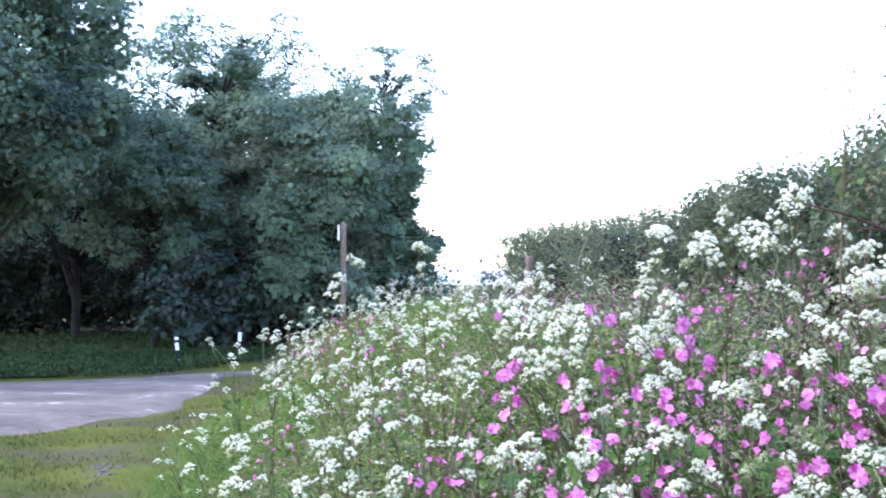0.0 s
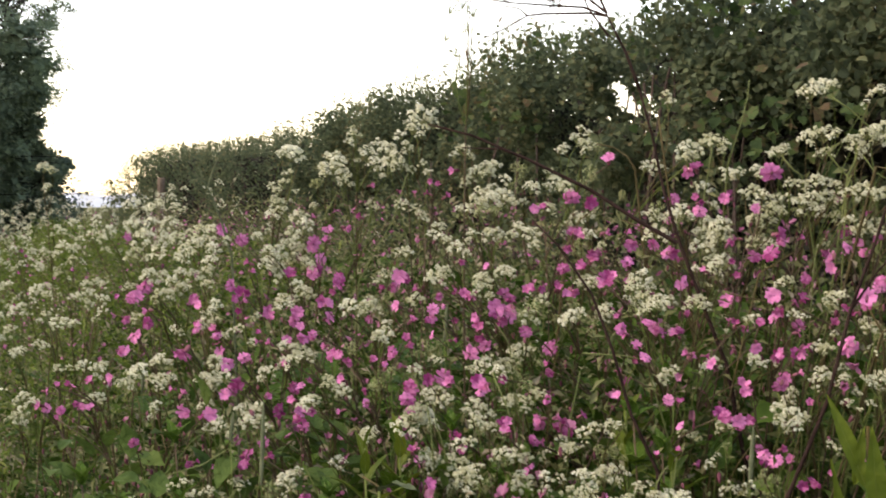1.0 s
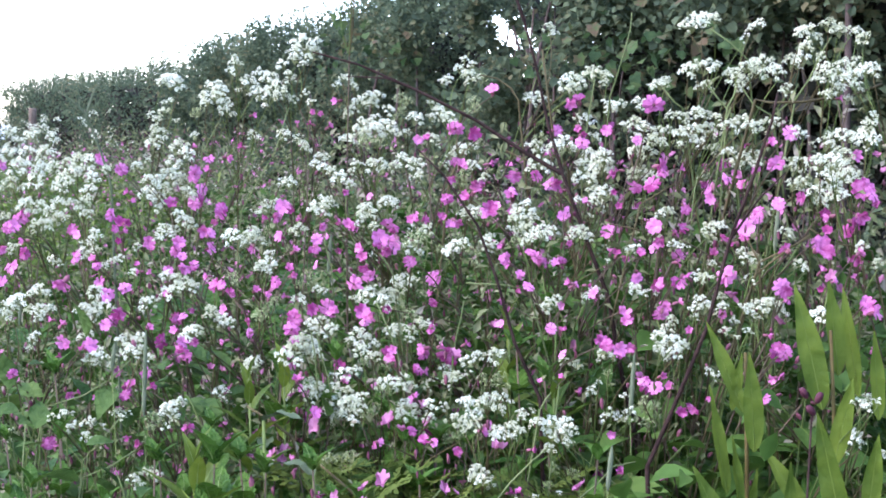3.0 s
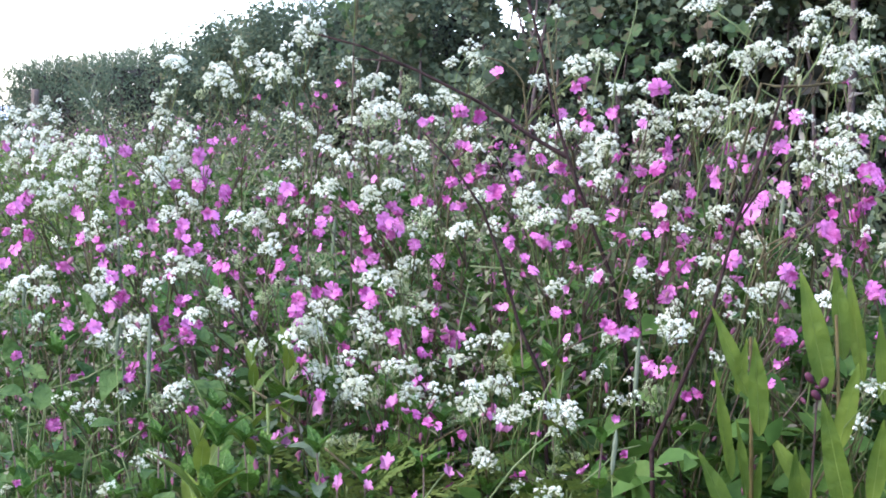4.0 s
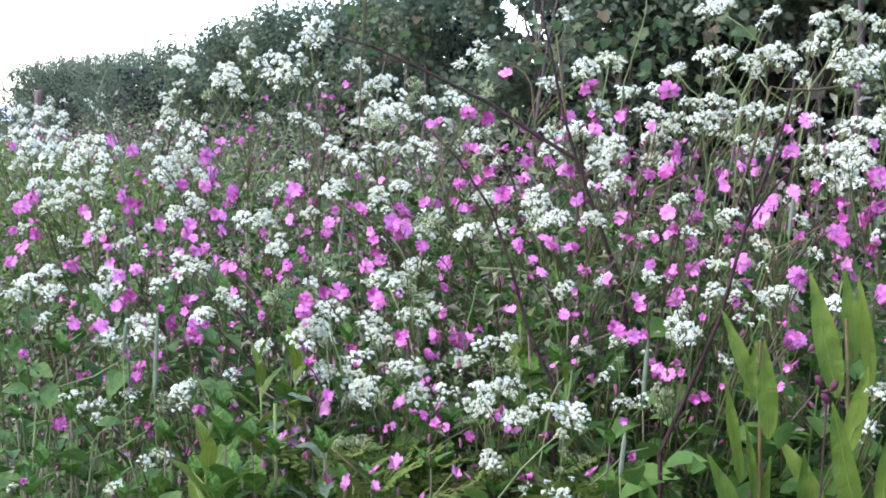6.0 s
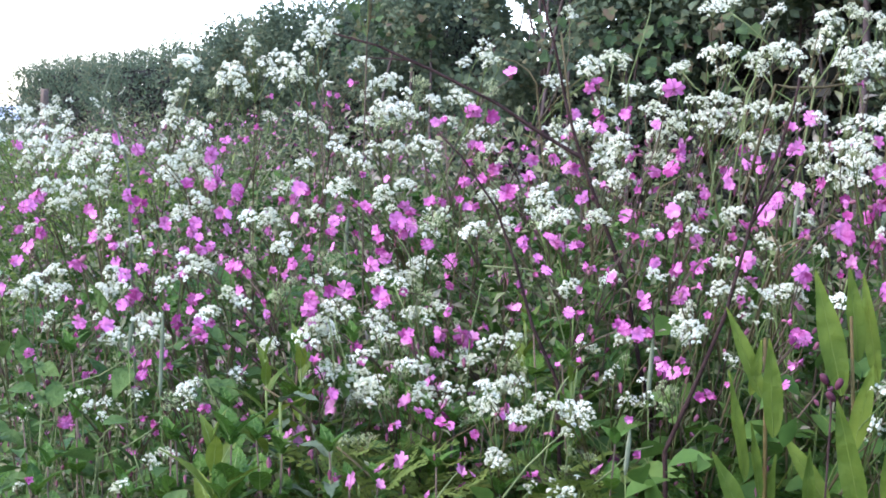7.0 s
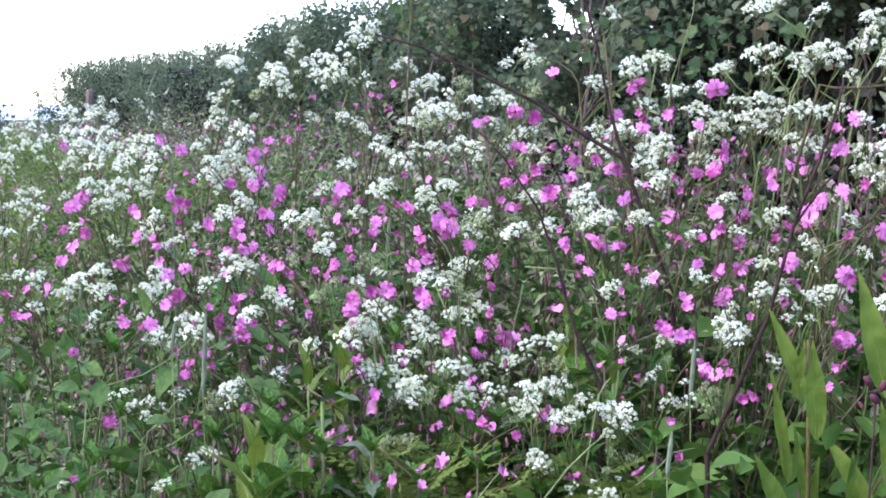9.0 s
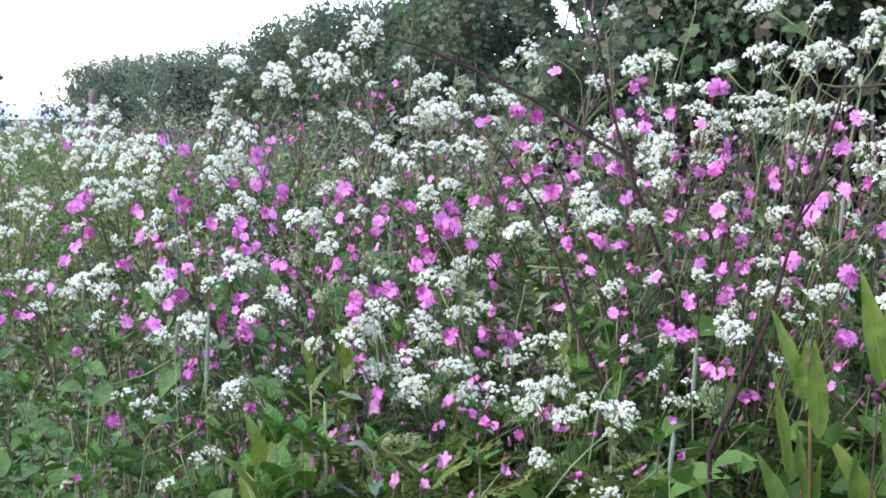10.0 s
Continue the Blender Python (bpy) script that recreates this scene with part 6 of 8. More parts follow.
cow_parsley((-1.008, 2.448), [(-1.088, 2.167, 1.262, 0.0082), (-1.067, 2.126, 1.211, 0.0079), (-1.126, 2.195, 1.218, 0.0104), (-1.103, 2.177, 1.182, 0.0062), (-1.095, 2.211, 1.179, 0.0083), (-1.112, 2.149, 1.215, 0.0082), (-1.013, 2.093, 1.205, 0.0136)])
cow_parsley((-0.961, 2.335), [(-0.953, 2.034, 1.254, 0.0076), (-0.99, 2.103, 1.236, 0.0098), (-0.92, 1.974, 1.227, 0.0073), (-0.945, 2.008, 1.218, 0.0093), (-0.966, 2.024, 1.223, 0.0132), (-0.935, 2.054, 1.225, 0.0095), (-0.978, 2.013, 1.204, 0.0094)])
cow_parsley((0.144, 1.834), [(0.035, 1.604, 1.143, 0.0084), (0.074, 1.556, 1.125, 0.0065)])
cow_parsley((-0.832, 2.374), [(-0.854, 2.123, 1.241, 0.0116), (-0.816, 2.01, 1.247, 0.0128), (-0.838, 2.063, 1.224, 0.0094), (-0.836, 2.146, 1.226, 0.0078), (-0.841, 2.028, 1.228, 0.0075), (-0.818, 2.089, 1.213, 0.0133), (-0.822, 2.121, 1.222, 0.0097)])
cow_parsley((-0.723, 2.185), [(-0.752, 2.041, 1.254, 0.0073), (-0.716, 1.989, 1.245, 0.009), (-0.732, 2.056, 1.245, 0.0111), (-0.72, 1.976, 1.224, 0.0071), (-0.706, 1.96, 1.23, 0.0123), (-0.712, 2.022, 1.246, 0.0109), (-0.72, 2.023, 1.23, 0.0127)])
cow_parsley((-0.596, 2.253), [(-0.697, 2.004, 1.244, 0.009), (-0.719, 2.019, 1.214, 0.0109), (-0.771, 2.046, 1.209, 0.0092)])
cow_parsley((0.067, 1.637), [(0.122, 1.544, 1.14, 0.0048), (0.108, 1.463, 1.145, 0.0092), (0.104, 1.611, 1.118, 0.0068), (0.1, 1.592, 1.125, 0.005), (0.101, 1.559, 1.118, 0.0115)])
cow_parsley((-1.233, 2.546), [(-1.188, 2.216, 1.196, 0.0063)])
cow_parsley((-0.540, 2.349), [(-0.639, 2.118, 1.229, 0.0075)])
cow_parsley((-0.007, 1.906), [(0.081, 1.579, 1.125, 0.005)])
cow_parsley((-0.815, 2.188), [(-0.867, 2.01, 1.225, 0.0092), (-0.836, 1.957, 1.229, 0.0126), (-0.852, 1.995, 1.212, 0.0128), (-0.818, 2.005, 1.208, 0.0109)])
cow_parsley((-0.329, 1.874), [(-0.343, 1.574, 1.121, 0.0067), (-0.355, 1.6, 1.111, 0.0101), (-0.361, 1.603, 1.107, 0.0068)])
cow_parsley((-0.457, 2.056), [(-0.495, 1.718, 1.082, 0.0091)])
cow_parsley((-0.736, 2.243), [(-0.741, 1.947, 1.223, 0.0088)])


cow_parsley((-0.117, 2.249), [(-0.112, 2.2, 1.842, 0.010, 1), (-0.121, 2.201, 1.822, 0.012, 1), (-0.113, 2.202, 1.805, 0.014, 1), (-0.133, 2.201, 1.797, 0.020, 1), (-0.121, 2.201, 1.781, 0.016, 1), (-0.145, 2.199, 1.785, 0.018, 1), (-0.129, 2.201, 1.753, 0.012, 1), (-0.155, 2.198, 1.744, 0.014, 1)], "tall cow parsley gone over, with pale bare umbels")

# ---- red campion, plant by plant ----
red_campion((-0.056, 2.268), [(0.067, 2.037, 1.56, 0.0089), (0.042, 2.06, 1.502, 0.0108), (0.019, 2.09, 1.51, 0.0109)])
red_campion((-0.255, 2.628), [(-0.162, 2.401, 1.554, 0.0084, 1), (-0.184, 2.342, 1.535, 0.0061, 1), (-0.175, 2.399, 1.514, 0.0073, 1), (-0.207, 2.466, 1.537, 0.0065, 1), (-0.197, 2.343, 1.518, 0.0061, 1)])
red_campion((0.222, 2.271), [(0.184, 2.071, 1.548, 0.009), (0.168, 2.03, 1.544, 0.0107), (0.181, 2.031, 1.511, 0.0071, 1), (0.184, 2.023, 1.502, 0.0062), (0.184, 2.023, 1.492, 0.0089), (0.155, 2.077, 1.507, 0.0073), (0.231, 2.117, 1.515, 0.0055)])
red_campion((0.476, 1.896), [(0.452, 1.753, 1.543, 0.0046), (0.449, 1.676, 1.479, 0.0088)])
red_campion((0.229, 2.112), [(0.247, 1.795, 1.536, 0.0118), (0.249, 1.953, 1.495, 0.0068), (0.266, 1.871, 1.464, 0.0098)])
red_campion((-0.269, 2.580), [(-0.291, 2.387, 1.531, 0.0062, 1), (-0.305, 2.366, 1.483, 0.0072, 1), (-0.254, 2.447, 1.523, 0.0054, 1), (-0.329, 2.374, 1.466, 0.0083, 1)])
red_campion((-0.178, 2.596), [(-0.22, 2.361, 1.518, 0.0052, 1)])
red_campion((0.204, 2.162), [(0.219, 2.042, 1.507, 0.008), (0.212, 1.936, 1.451, 0.0068, 1), (0.23, 2.001, 1.456, 0.007, 1), (0.239, 1.893, 1.438, 0.0083)])
red_campion((0.182, 2.190), [(0.143, 2.019, 1.503, 0.0053), (0.151, 2.073, 1.477, 0.0072), (0.143, 2.014, 1.438, 0.0089), (0.143, 1.956, 1.439, 0.0103), (0.125, 2.021, 1.448, 0.0079), (0.159, 2.026, 1.429, 0.0071, 1), (0.095, 2.012, 1.45, 0.0097)])
red_campion((0.366, 2.045), [(0.398, 1.761, 1.504, 0.0085), (0.37, 1.738, 1.493, 0.0076), (0.382, 1.759, 1.469, 0.0092), (0.385, 1.796, 1.465, 0.0062), (0.369, 1.804, 1.46, 0.0064)])
red_campion((-0.086, 2.271), [(-0.02, 2.144, 1.498, 0.0056), (-0.032, 2.167, 1.496, 0.0076), (0.019, 2.087, 1.466, 0.0073), (0.011, 2.032, 1.443, 0.008), (0.026, 2.037, 1.462, 0.0089)])
red_campion((-0.433, 2.489), [(-0.369, 2.297, 1.483, 0.006, 1), (-0.362, 2.269, 1.444, 0.0119), (-0.347, 2.306, 1.467, 0.008), (-0.346, 2.296, 1.45, 0.0071), (-0.354, 2.204, 1.404, 0.0097), (-0.363, 2.348, 1.419, 0.0103), (-0.363, 2.314, 1.403, 0.0091)])
red_campion((0.420, 2.083), [(0.361, 1.831, 1.49, 0.0048), (0.365, 1.869, 1.443, 0.0066), (0.363, 1.896, 1.453, 0.0074), (0.352, 1.891, 1.468, 0.0049), (0.329, 1.768, 1.452, 0.0078), (0.367, 2.033, 1.462, 0.0098), (0.335, 1.929, 1.434, 0.0102)])
red_campion((-0.339, 2.436), [(-0.5, 2.26, 1.465, 0.0098), (-0.463, 2.236, 1.451, 0.0088), (-0.445, 2.083, 1.393, 0.0083), (-0.45, 2.223, 1.418, 0.0078, 1), (-0.435, 2.166, 1.409, 0.0056, 1)])
red_campion((-0.609, 2.550), [(-0.699, 2.455, 1.452, 0.0086), (-0.612, 2.202, 1.371, 0.0107), (-0.639, 2.341, 1.377, 0.0124)])
red_campion((0.232, 2.355), [(0.034, 2.077, 1.463, 0.0073), (0.033, 2.027, 1.421, 0.008), (0.045, 2.063, 1.437, 0.0072), (0.064, 2.068, 1.463, 0.0072, 1), (0.045, 2.07, 1.427, 0.0109), (0.054, 2.123, 1.433, 0.0074), (0.061, 2.083, 1.438, 0.0055)])
red_campion((0.275, 2.060), [(0.295, 1.903, 1.459, 0.005), (0.272, 1.891, 1.456, 0.0074), (0.294, 1.847, 1.42, 0.0056), (0.285, 1.789, 1.416, 0.0062), (0.323, 1.905, 1.442, 0.0067), (0.248, 1.812, 1.444, 0.0095), (0.287, 1.822, 1.391, 0.008)])
red_campion((-0.138, 2.210), [(-0.125, 2.007, 1.428, 0.0061), (-0.122, 2.034, 1.383, 0.008), (-0.133, 2.022, 1.387, 0.0053), (-0.097, 2.124, 1.416, 0.0056), (-0.117, 2.063, 1.377, 0.0072), (-0.134, 2.043, 1.348, 0.0062), (-0.155, 2.017, 1.382, 0.0062)])
red_campion((0.164, 2.169), [(0.09, 1.895, 1.434, 0.0066), (0.09, 1.962, 1.424, 0.0103), (0.088, 1.909, 1.409, 0.0059, 1), (0.067, 1.926, 1.411, 0.0084), (0.06, 1.911, 1.408, 0.0109), (0.056, 2.022, 1.399, 0.0071), (0.074, 1.898, 1.364, 0.005, 1)])
red_campion((0.499, 1.885), [(0.455, 1.661, 1.444, 0.0116), (0.439, 1.57, 1.442, 0.0083), (0.426, 1.562, 1.419, 0.0096), (0.471, 1.663, 1.429, 0.0059), (0.433, 1.611, 1.41, 0.0085), (0.433, 1.641, 1.4, 0.0072), (0.428, 1.696, 1.412, 0.0074, 1)])
red_campion((0.217, 2.159), [(0.206, 1.85, 1.432, 0.0056, 1), (0.211, 1.834, 1.416, 0.0065), (0.205, 1.866, 1.388, 0.0066), (0.205, 1.894, 1.382, 0.0083), (0.182, 1.918, 1.419, 0.0059, 1), (0.207, 1.88, 1.359, 0.0049, 1), (0.233, 1.785, 1.366, 0.0055)])
red_campion((-0.006, 2.219), [(0.008, 2.007, 1.418, 0.0079), (0, 1.993, 1.393, 0.0079), (0.012, 2.054, 1.382, 0.0072), (0.02, 2.09, 1.384, 0.0091), (-0.022, 2.036, 1.389, 0.0062), (-0.033, 2.023, 1.393, 0.0062), (-0.039, 1.979, 1.394, 0.0078)])
red_campion((0.406, 1.956), [(0.319, 1.818, 1.428, 0.0079), (0.316, 1.794, 1.363, 0.0079), (0.329, 1.779, 1.384, 0.0062), (0.342, 1.81, 1.373, 0.0064), (0.335, 1.696, 1.399, 0.0112), (0.265, 1.724, 1.393, 0.006), (0.356, 1.798, 1.386, 0.0079)])
red_campion((0.448, 1.914), [(0.405, 1.73, 1.432, 0.0068), (0.37, 1.688, 1.427, 0.0067), (0.383, 1.729, 1.419, 0.0053), (0.426, 1.713, 1.414, 0.0067), (0.423, 1.721, 1.382, 0.0091), (0.374, 1.656, 1.38, 0.0059, 1), (0.408, 1.624, 1.401, 0.0058)])
red_campion((-0.383, 2.253), [(-0.392, 2.233, 1.402, 0.0098), (-0.356, 2.091, 1.355, 0.0092), (-0.361, 2.101, 1.343, 0.0083), (-0.337, 2.002, 1.343, 0.0061), (-0.412, 2.167, 1.349, 0.0095), (-0.411, 2.182, 1.339, 0.0067), (-0.332, 2.161, 1.366, 0.0124)])
red_campion((-0.170, 2.297), [(-0.211, 2.067, 1.407, 0.0109), (-0.206, 2.095, 1.402, 0.0073), (-0.234, 2.211, 1.384, 0.0088), (-0.222, 2.128, 1.361, 0.0084), (-0.188, 2.065, 1.388, 0.0064, 1), (-0.247, 2.146, 1.383, 0.0066, 1), (-0.197, 2.071, 1.346, 0.0073, 1)])
red_campion((-0.241, 2.451), [(-0.305, 2.142, 1.399, 0.0084), (-0.317, 2.2, 1.388, 0.0096), (-0.319, 2.183, 1.381, 0.0077), (-0.319, 2.13, 1.364, 0.0074), (-0.337, 2.246, 1.336, 0.0098), (-0.261, 2.13, 1.345, 0.0074), (-0.339, 2.107, 1.323, 0.0074)])
red_campion((0.202, 2.068), [(0.154, 1.864, 1.408, 0.0073), (0.153, 1.943, 1.4, 0.0068), (0.156, 1.883, 1.369, 0.0058, 1), (0.145, 1.827, 1.353, 0.0048), (0.14, 1.856, 1.347, 0.0065), (0.122, 1.844, 1.348, 0.0073), (0.113, 1.8, 1.358, 0.0071)])
red_campion((0.350, 1.903), [(0.358, 1.733, 1.416, 0.0061), (0.363, 1.77, 1.407, 0.007), (0.371, 1.657, 1.377, 0.0066, 1)])
red_campion((-0.428, 2.342), [(-0.43, 2.065, 1.383, 0.0091), (-0.414, 2.025, 1.385, 0.0071), (-0.441, 2.134, 1.367, 0.0066, 1), (-0.446, 2.103, 1.373, 0.0065), (-0.422, 2.025, 1.363, 0.0062, 1), (-0.462, 2.054, 1.334, 0.0082), (-0.453, 2.028, 1.329, 0.0062)])
red_campion((-0.053, 2.288), [(-0.071, 2.056, 1.382, 0.009), (-0.064, 2.083, 1.376, 0.0073), (-0.068, 2.069, 1.354, 0.0127), (-0.077, 1.935, 1.371, 0.0119), (-0.071, 1.965, 1.354, 0.0078), (-0.058, 1.981, 1.364, 0.0088), (-0.104, 1.974, 1.357, 0.007)])
red_campion((-0.510, 2.549), [(-0.616, 2.188, 1.369, 0.0077), (-0.617, 2.16, 1.341, 0.0076), (-0.626, 2.311, 1.342, 0.0082, 1), (-0.615, 2.195, 1.314, 0.0116), (-0.62, 2.288, 1.325, 0.009), (-0.603, 2.109, 1.302, 0.0084)])
red_campion((-0.501, 2.324), [(-0.521, 2.176, 1.368, 0.0077), (-0.487, 2.064, 1.367, 0.0064), (-0.499, 2.114, 1.341, 0.0055), (-0.489, 2.054, 1.338, 0.0082), (-0.503, 2.051, 1.304, 0.0118), (-0.524, 2.103, 1.295, 0.0083), (-0.458, 2.067, 1.303, 0.0082)])
red_campion((0.247, 1.979), [(0.25, 1.793, 1.396, 0.0095), (0.241, 1.727, 1.374, 0.0061), (0.254, 1.777, 1.38, 0.0094), (0.248, 1.774, 1.328, 0.0078), (0.254, 1.766, 1.332, 0.007), (0.277, 1.792, 1.36, 0.0086), (0.266, 1.721, 1.359, 0.006)])
red_campion((-0.071, 2.317), [(-0.148, 2.031, 1.368, 0.0054, 1), (-0.155, 1.93, 1.371, 0.0068), (-0.164, 2.001, 1.355, 0.0079), (-0.161, 1.922, 1.357, 0.005), (-0.134, 1.992, 1.326, 0.0053, 1), (-0.161, 1.963, 1.336, 0.006), (-0.101, 1.988, 1.342, 0.0104)])
red_campion((0.428, 1.777), [(0.393, 1.589, 1.385, 0.0126), (0.411, 1.634, 1.379, 0.0086), (0.381, 1.536, 1.366, 0.0054, 1), (0.401, 1.617, 1.339, 0.005, 1), (0.407, 1.593, 1.35, 0.0049, 1), (0.446, 1.644, 1.372, 0.0094), (0.434, 1.607, 1.352, 0.0049, 1)])
red_campion((0.204, 2.123), [(0.105, 1.785, 1.366, 0.0062), (0.1, 1.735, 1.331, 0.0068), (0.093, 1.797, 1.338, 0.0064), (0.074, 1.745, 1.362, 0.007), (0.081, 1.821, 1.349, 0.0064), (0.092, 1.838, 1.316, 0.0056), (0.074, 1.901, 1.297, 0.005)])
red_campion((0.091, 2.057), [(0.211, 1.85, 1.358, 0.0073, 1), (0.223, 1.867, 1.353, 0.0066, 1), (0.226, 1.778, 1.337, 0.0071), (0.209, 1.768, 1.299, 0.0062), (0.173, 1.708, 1.325, 0.0076), (0.169, 1.765, 1.329, 0.0054), (0.184, 1.845, 1.307, 0.0065)])
red_campion((0.373, 1.813), [(0.434, 1.59, 1.38, 0.0056), (0.432, 1.556, 1.333, 0.0068), (0.444, 1.587, 1.324, 0.0098), (0.447, 1.575, 1.32, 0.0083)])
red_campion((0.112, 2.217), [(-0.037, 1.853, 1.349, 0.0073), (-0.01, 1.993, 1.316, 0.0088), (-0.013, 1.927, 1.304, 0.005), (-0.01, 1.949, 1.289, 0.006), (-0.064, 1.857, 1.291, 0.0066)])
red_campion((-0.230, 2.350), [(-0.347, 2.087, 1.321, 0.0083), (-0.37, 2.082, 1.317, 0.0073), (-0.314, 2.071, 1.311, 0.0064, 1), (-0.325, 1.993, 1.274, 0.0053, 1), (-0.338, 2.004, 1.265, 0.0071), (-0.353, 1.988, 1.296, 0.0061, 1), (-0.387, 2.054, 1.316, 0.0064, 1)])
red_campion((-0.087, 2.124), [(-0.096, 1.957, 1.333, 0.0078), (-0.093, 1.963, 1.318, 0.0078), (-0.088, 1.925, 1.325, 0.0085), (-0.108, 1.905, 1.317, 0.0118), (-0.093, 1.829, 1.29, 0.0097), (-0.09, 1.836, 1.279, 0.0065), (-0.084, 1.841, 1.285, 0.0082)])
red_campion((-0.259, 2.120), [(-0.197, 1.994, 1.329, 0.0079), (-0.195, 2.013, 1.317, 0.0071), (-0.199, 1.978, 1.294, 0.0053, 1), (-0.212, 1.966, 1.314, 0.0078), (-0.179, 1.883, 1.277, 0.01), (-0.221, 1.953, 1.3, 0.006, 1), (-0.241, 1.995, 1.3, 0.0071, 1)])
red_campion((-0.322, 2.326), [(-0.389, 1.987, 1.325, 0.0053, 1), (-0.414, 2.016, 1.3, 0.008), (-0.379, 1.989, 1.252, 0.0071, 1), (-0.433, 2.002, 1.294, 0.0089), (-0.391, 1.869, 1.284, 0.0098), (-0.429, 1.965, 1.291, 0.0061), (-0.425, 1.998, 1.261, 0.0088)])
red_campion((0.273, 1.957), [(0.313, 1.686, 1.348, 0.0112), (0.31, 1.683, 1.306, 0.0052), (0.266, 1.644, 1.35, 0.0058), (0.269, 1.658, 1.291, 0.0059, 1)])
red_campion((0.206, 1.904), [(0.27, 1.728, 1.339, 0.0091), (0.251, 1.642, 1.344, 0.0065), (0.262, 1.689, 1.318, 0.006), (0.252, 1.711, 1.309, 0.009), (0.256, 1.757, 1.297, 0.0078), (0.239, 1.661, 1.309, 0.0088)])
red_campion((-0.141, 2.158), [(-0.297, 2.03, 1.303, 0.0098), (-0.281, 1.966, 1.31, 0.0061), (-0.27, 1.967, 1.299, 0.007), (-0.279, 1.983, 1.275, 0.007), (-0.268, 1.901, 1.246, 0.0059, 1), (-0.251, 1.984, 1.26, 0.0061), (-0.301, 1.867, 1.25, 0.0066)])
red_campion((0.076, 1.941), [(0.147, 1.734, 1.335, 0.0061, 1), (0.151, 1.74, 1.331, 0.0054, 1), (0.135, 1.69, 1.29, 0.0044), (0.124, 1.711, 1.286, 0.006), (0.178, 1.682, 1.274, 0.0089)])
red_campion((0.344, 1.780), [(0.365, 1.641, 1.339, 0.0094), (0.359, 1.597, 1.34, 0.0071), (0.369, 1.629, 1.328, 0.0058), (0.343, 1.548, 1.288, 0.0061), (0.344, 1.607, 1.292, 0.0049, 1)])
red_campion((-0.091, 2.070), [(-0.137, 1.874, 1.29, 0.0115), (-0.132, 1.857, 1.287, 0.0066), (-0.154, 1.835, 1.293, 0.008), (-0.122, 1.804, 1.235, 0.0064), (-0.12, 1.83, 1.225, 0.0073), (-0.174, 1.796, 1.274, 0.0088), (-0.173, 1.815, 1.261, 0.0064)])
red_campion((-0.420, 2.238), [(-0.342, 1.967, 1.269, 0.0061), (-0.352, 2.042, 1.257, 0.0082), (-0.322, 1.866, 1.264, 0.0074), (-0.324, 1.922, 1.242, 0.0085), (-0.319, 1.872, 1.239, 0.0066), (-0.358, 1.97, 1.236, 0.0096), (-0.317, 1.898, 1.228, 0.0084)])
red_campion((0.304, 1.859), [(0.21, 1.7, 1.304, 0.0053), (0.206, 1.687, 1.299, 0.0067), (0.209, 1.68, 1.269, 0.006), (0.201, 1.691, 1.261, 0.0067), (0.192, 1.648, 1.272, 0.0088), (0.182, 1.669, 1.273, 0.0066)])
red_campion((-0.526, 2.136), [(-0.482, 1.904, 1.272, 0.005, 1), (-0.486, 1.964, 1.258, 0.007, 1), (-0.465, 1.89, 1.246, 0.0092), (-0.476, 1.905, 1.226, 0.005, 1), (-0.451, 1.935, 1.233, 0.0068), (-0.432, 1.884, 1.243, 0.01), (-0.522, 1.881, 1.201, 0.0042)])
red_campion((-0.377, 2.185), [(-0.429, 1.963, 1.258, 0.0078), (-0.38, 1.882, 1.195, 0.0067)])
red_campion((0.067, 2.064), [(0.069, 1.758, 1.284, 0.0062), (0.029, 1.701, 1.27, 0.006)])
red_campion((0.050, 2.127), [(-0.012, 1.827, 1.271, 0.0056), (-0.019, 1.808, 1.25, 0.008), (-0.019, 1.82, 1.241, 0.008), (0.001, 1.787, 1.256, 0.0055), (-0.019, 1.834, 1.219, 0.0056), (0.008, 1.82, 1.241, 0.0113), (-0.025, 1.807, 1.226, 0.0072)])
red_campion((-0.213, 1.950), [(-0.223, 1.793, 1.27, 0.0055), (-0.184, 1.796, 1.25, 0.0048)])
red_campion((-1.352, 3.831), [(-1.451, 3.588, 1.413, 0.0069, 1), (-1.465, 3.659, 1.404, 0.0071, 1), (-1.412, 3.642, 1.391, 0.007, 1), (-1.411, 3.68, 1.376, 0.0071, 1), (-1.339, 3.531, 1.402, 0.0068, 1), (-1.497, 3.536, 1.331, 0.0055, 1), (-1.341, 3.554, 1.339, 0.0095, 1)])
red_campion((-1.208, 3.877), [(-1.336, 3.562, 1.415, 0.0068, 1), (-1.284, 3.581, 1.394, 0.0068, 1), (-1.36, 3.587, 1.323, 0.0083, 1), (-1.275, 3.596, 1.38, 0.0055, 1)])
red_campion((-0.053, 1.969), [(-0.052, 1.686, 1.266, 0.0074), (-0.062, 1.803, 1.243, 0.0096), (-0.057, 1.748, 1.245, 0.007), (-0.028, 1.682, 1.216, 0.0044), (-0.031, 1.755, 1.198, 0.0062)])
red_campion((0.297, 1.831), [(0.358, 1.588, 1.279, 0.0064), (0.335, 1.484, 1.291, 0.0066), (0.346, 1.571, 1.279, 0.0097), (0.352, 1.584, 1.253, 0.0056), (0.323, 1.476, 1.267, 0.0053), (0.346, 1.57, 1.235, 0.0055, 1), (0.314, 1.474, 1.248, 0.0053)])
red_campion((0.104, 1.872), [(0.136, 1.702, 1.259, 0.0053), (0.128, 1.594, 1.25, 0.0042, 1), (0.107, 1.633, 1.238, 0.0043, 1), (0.157, 1.714, 1.214, 0.0053)])
red_campion((0.451, 1.754), [(0.442, 1.555, 1.282, 0.0055, 1)])
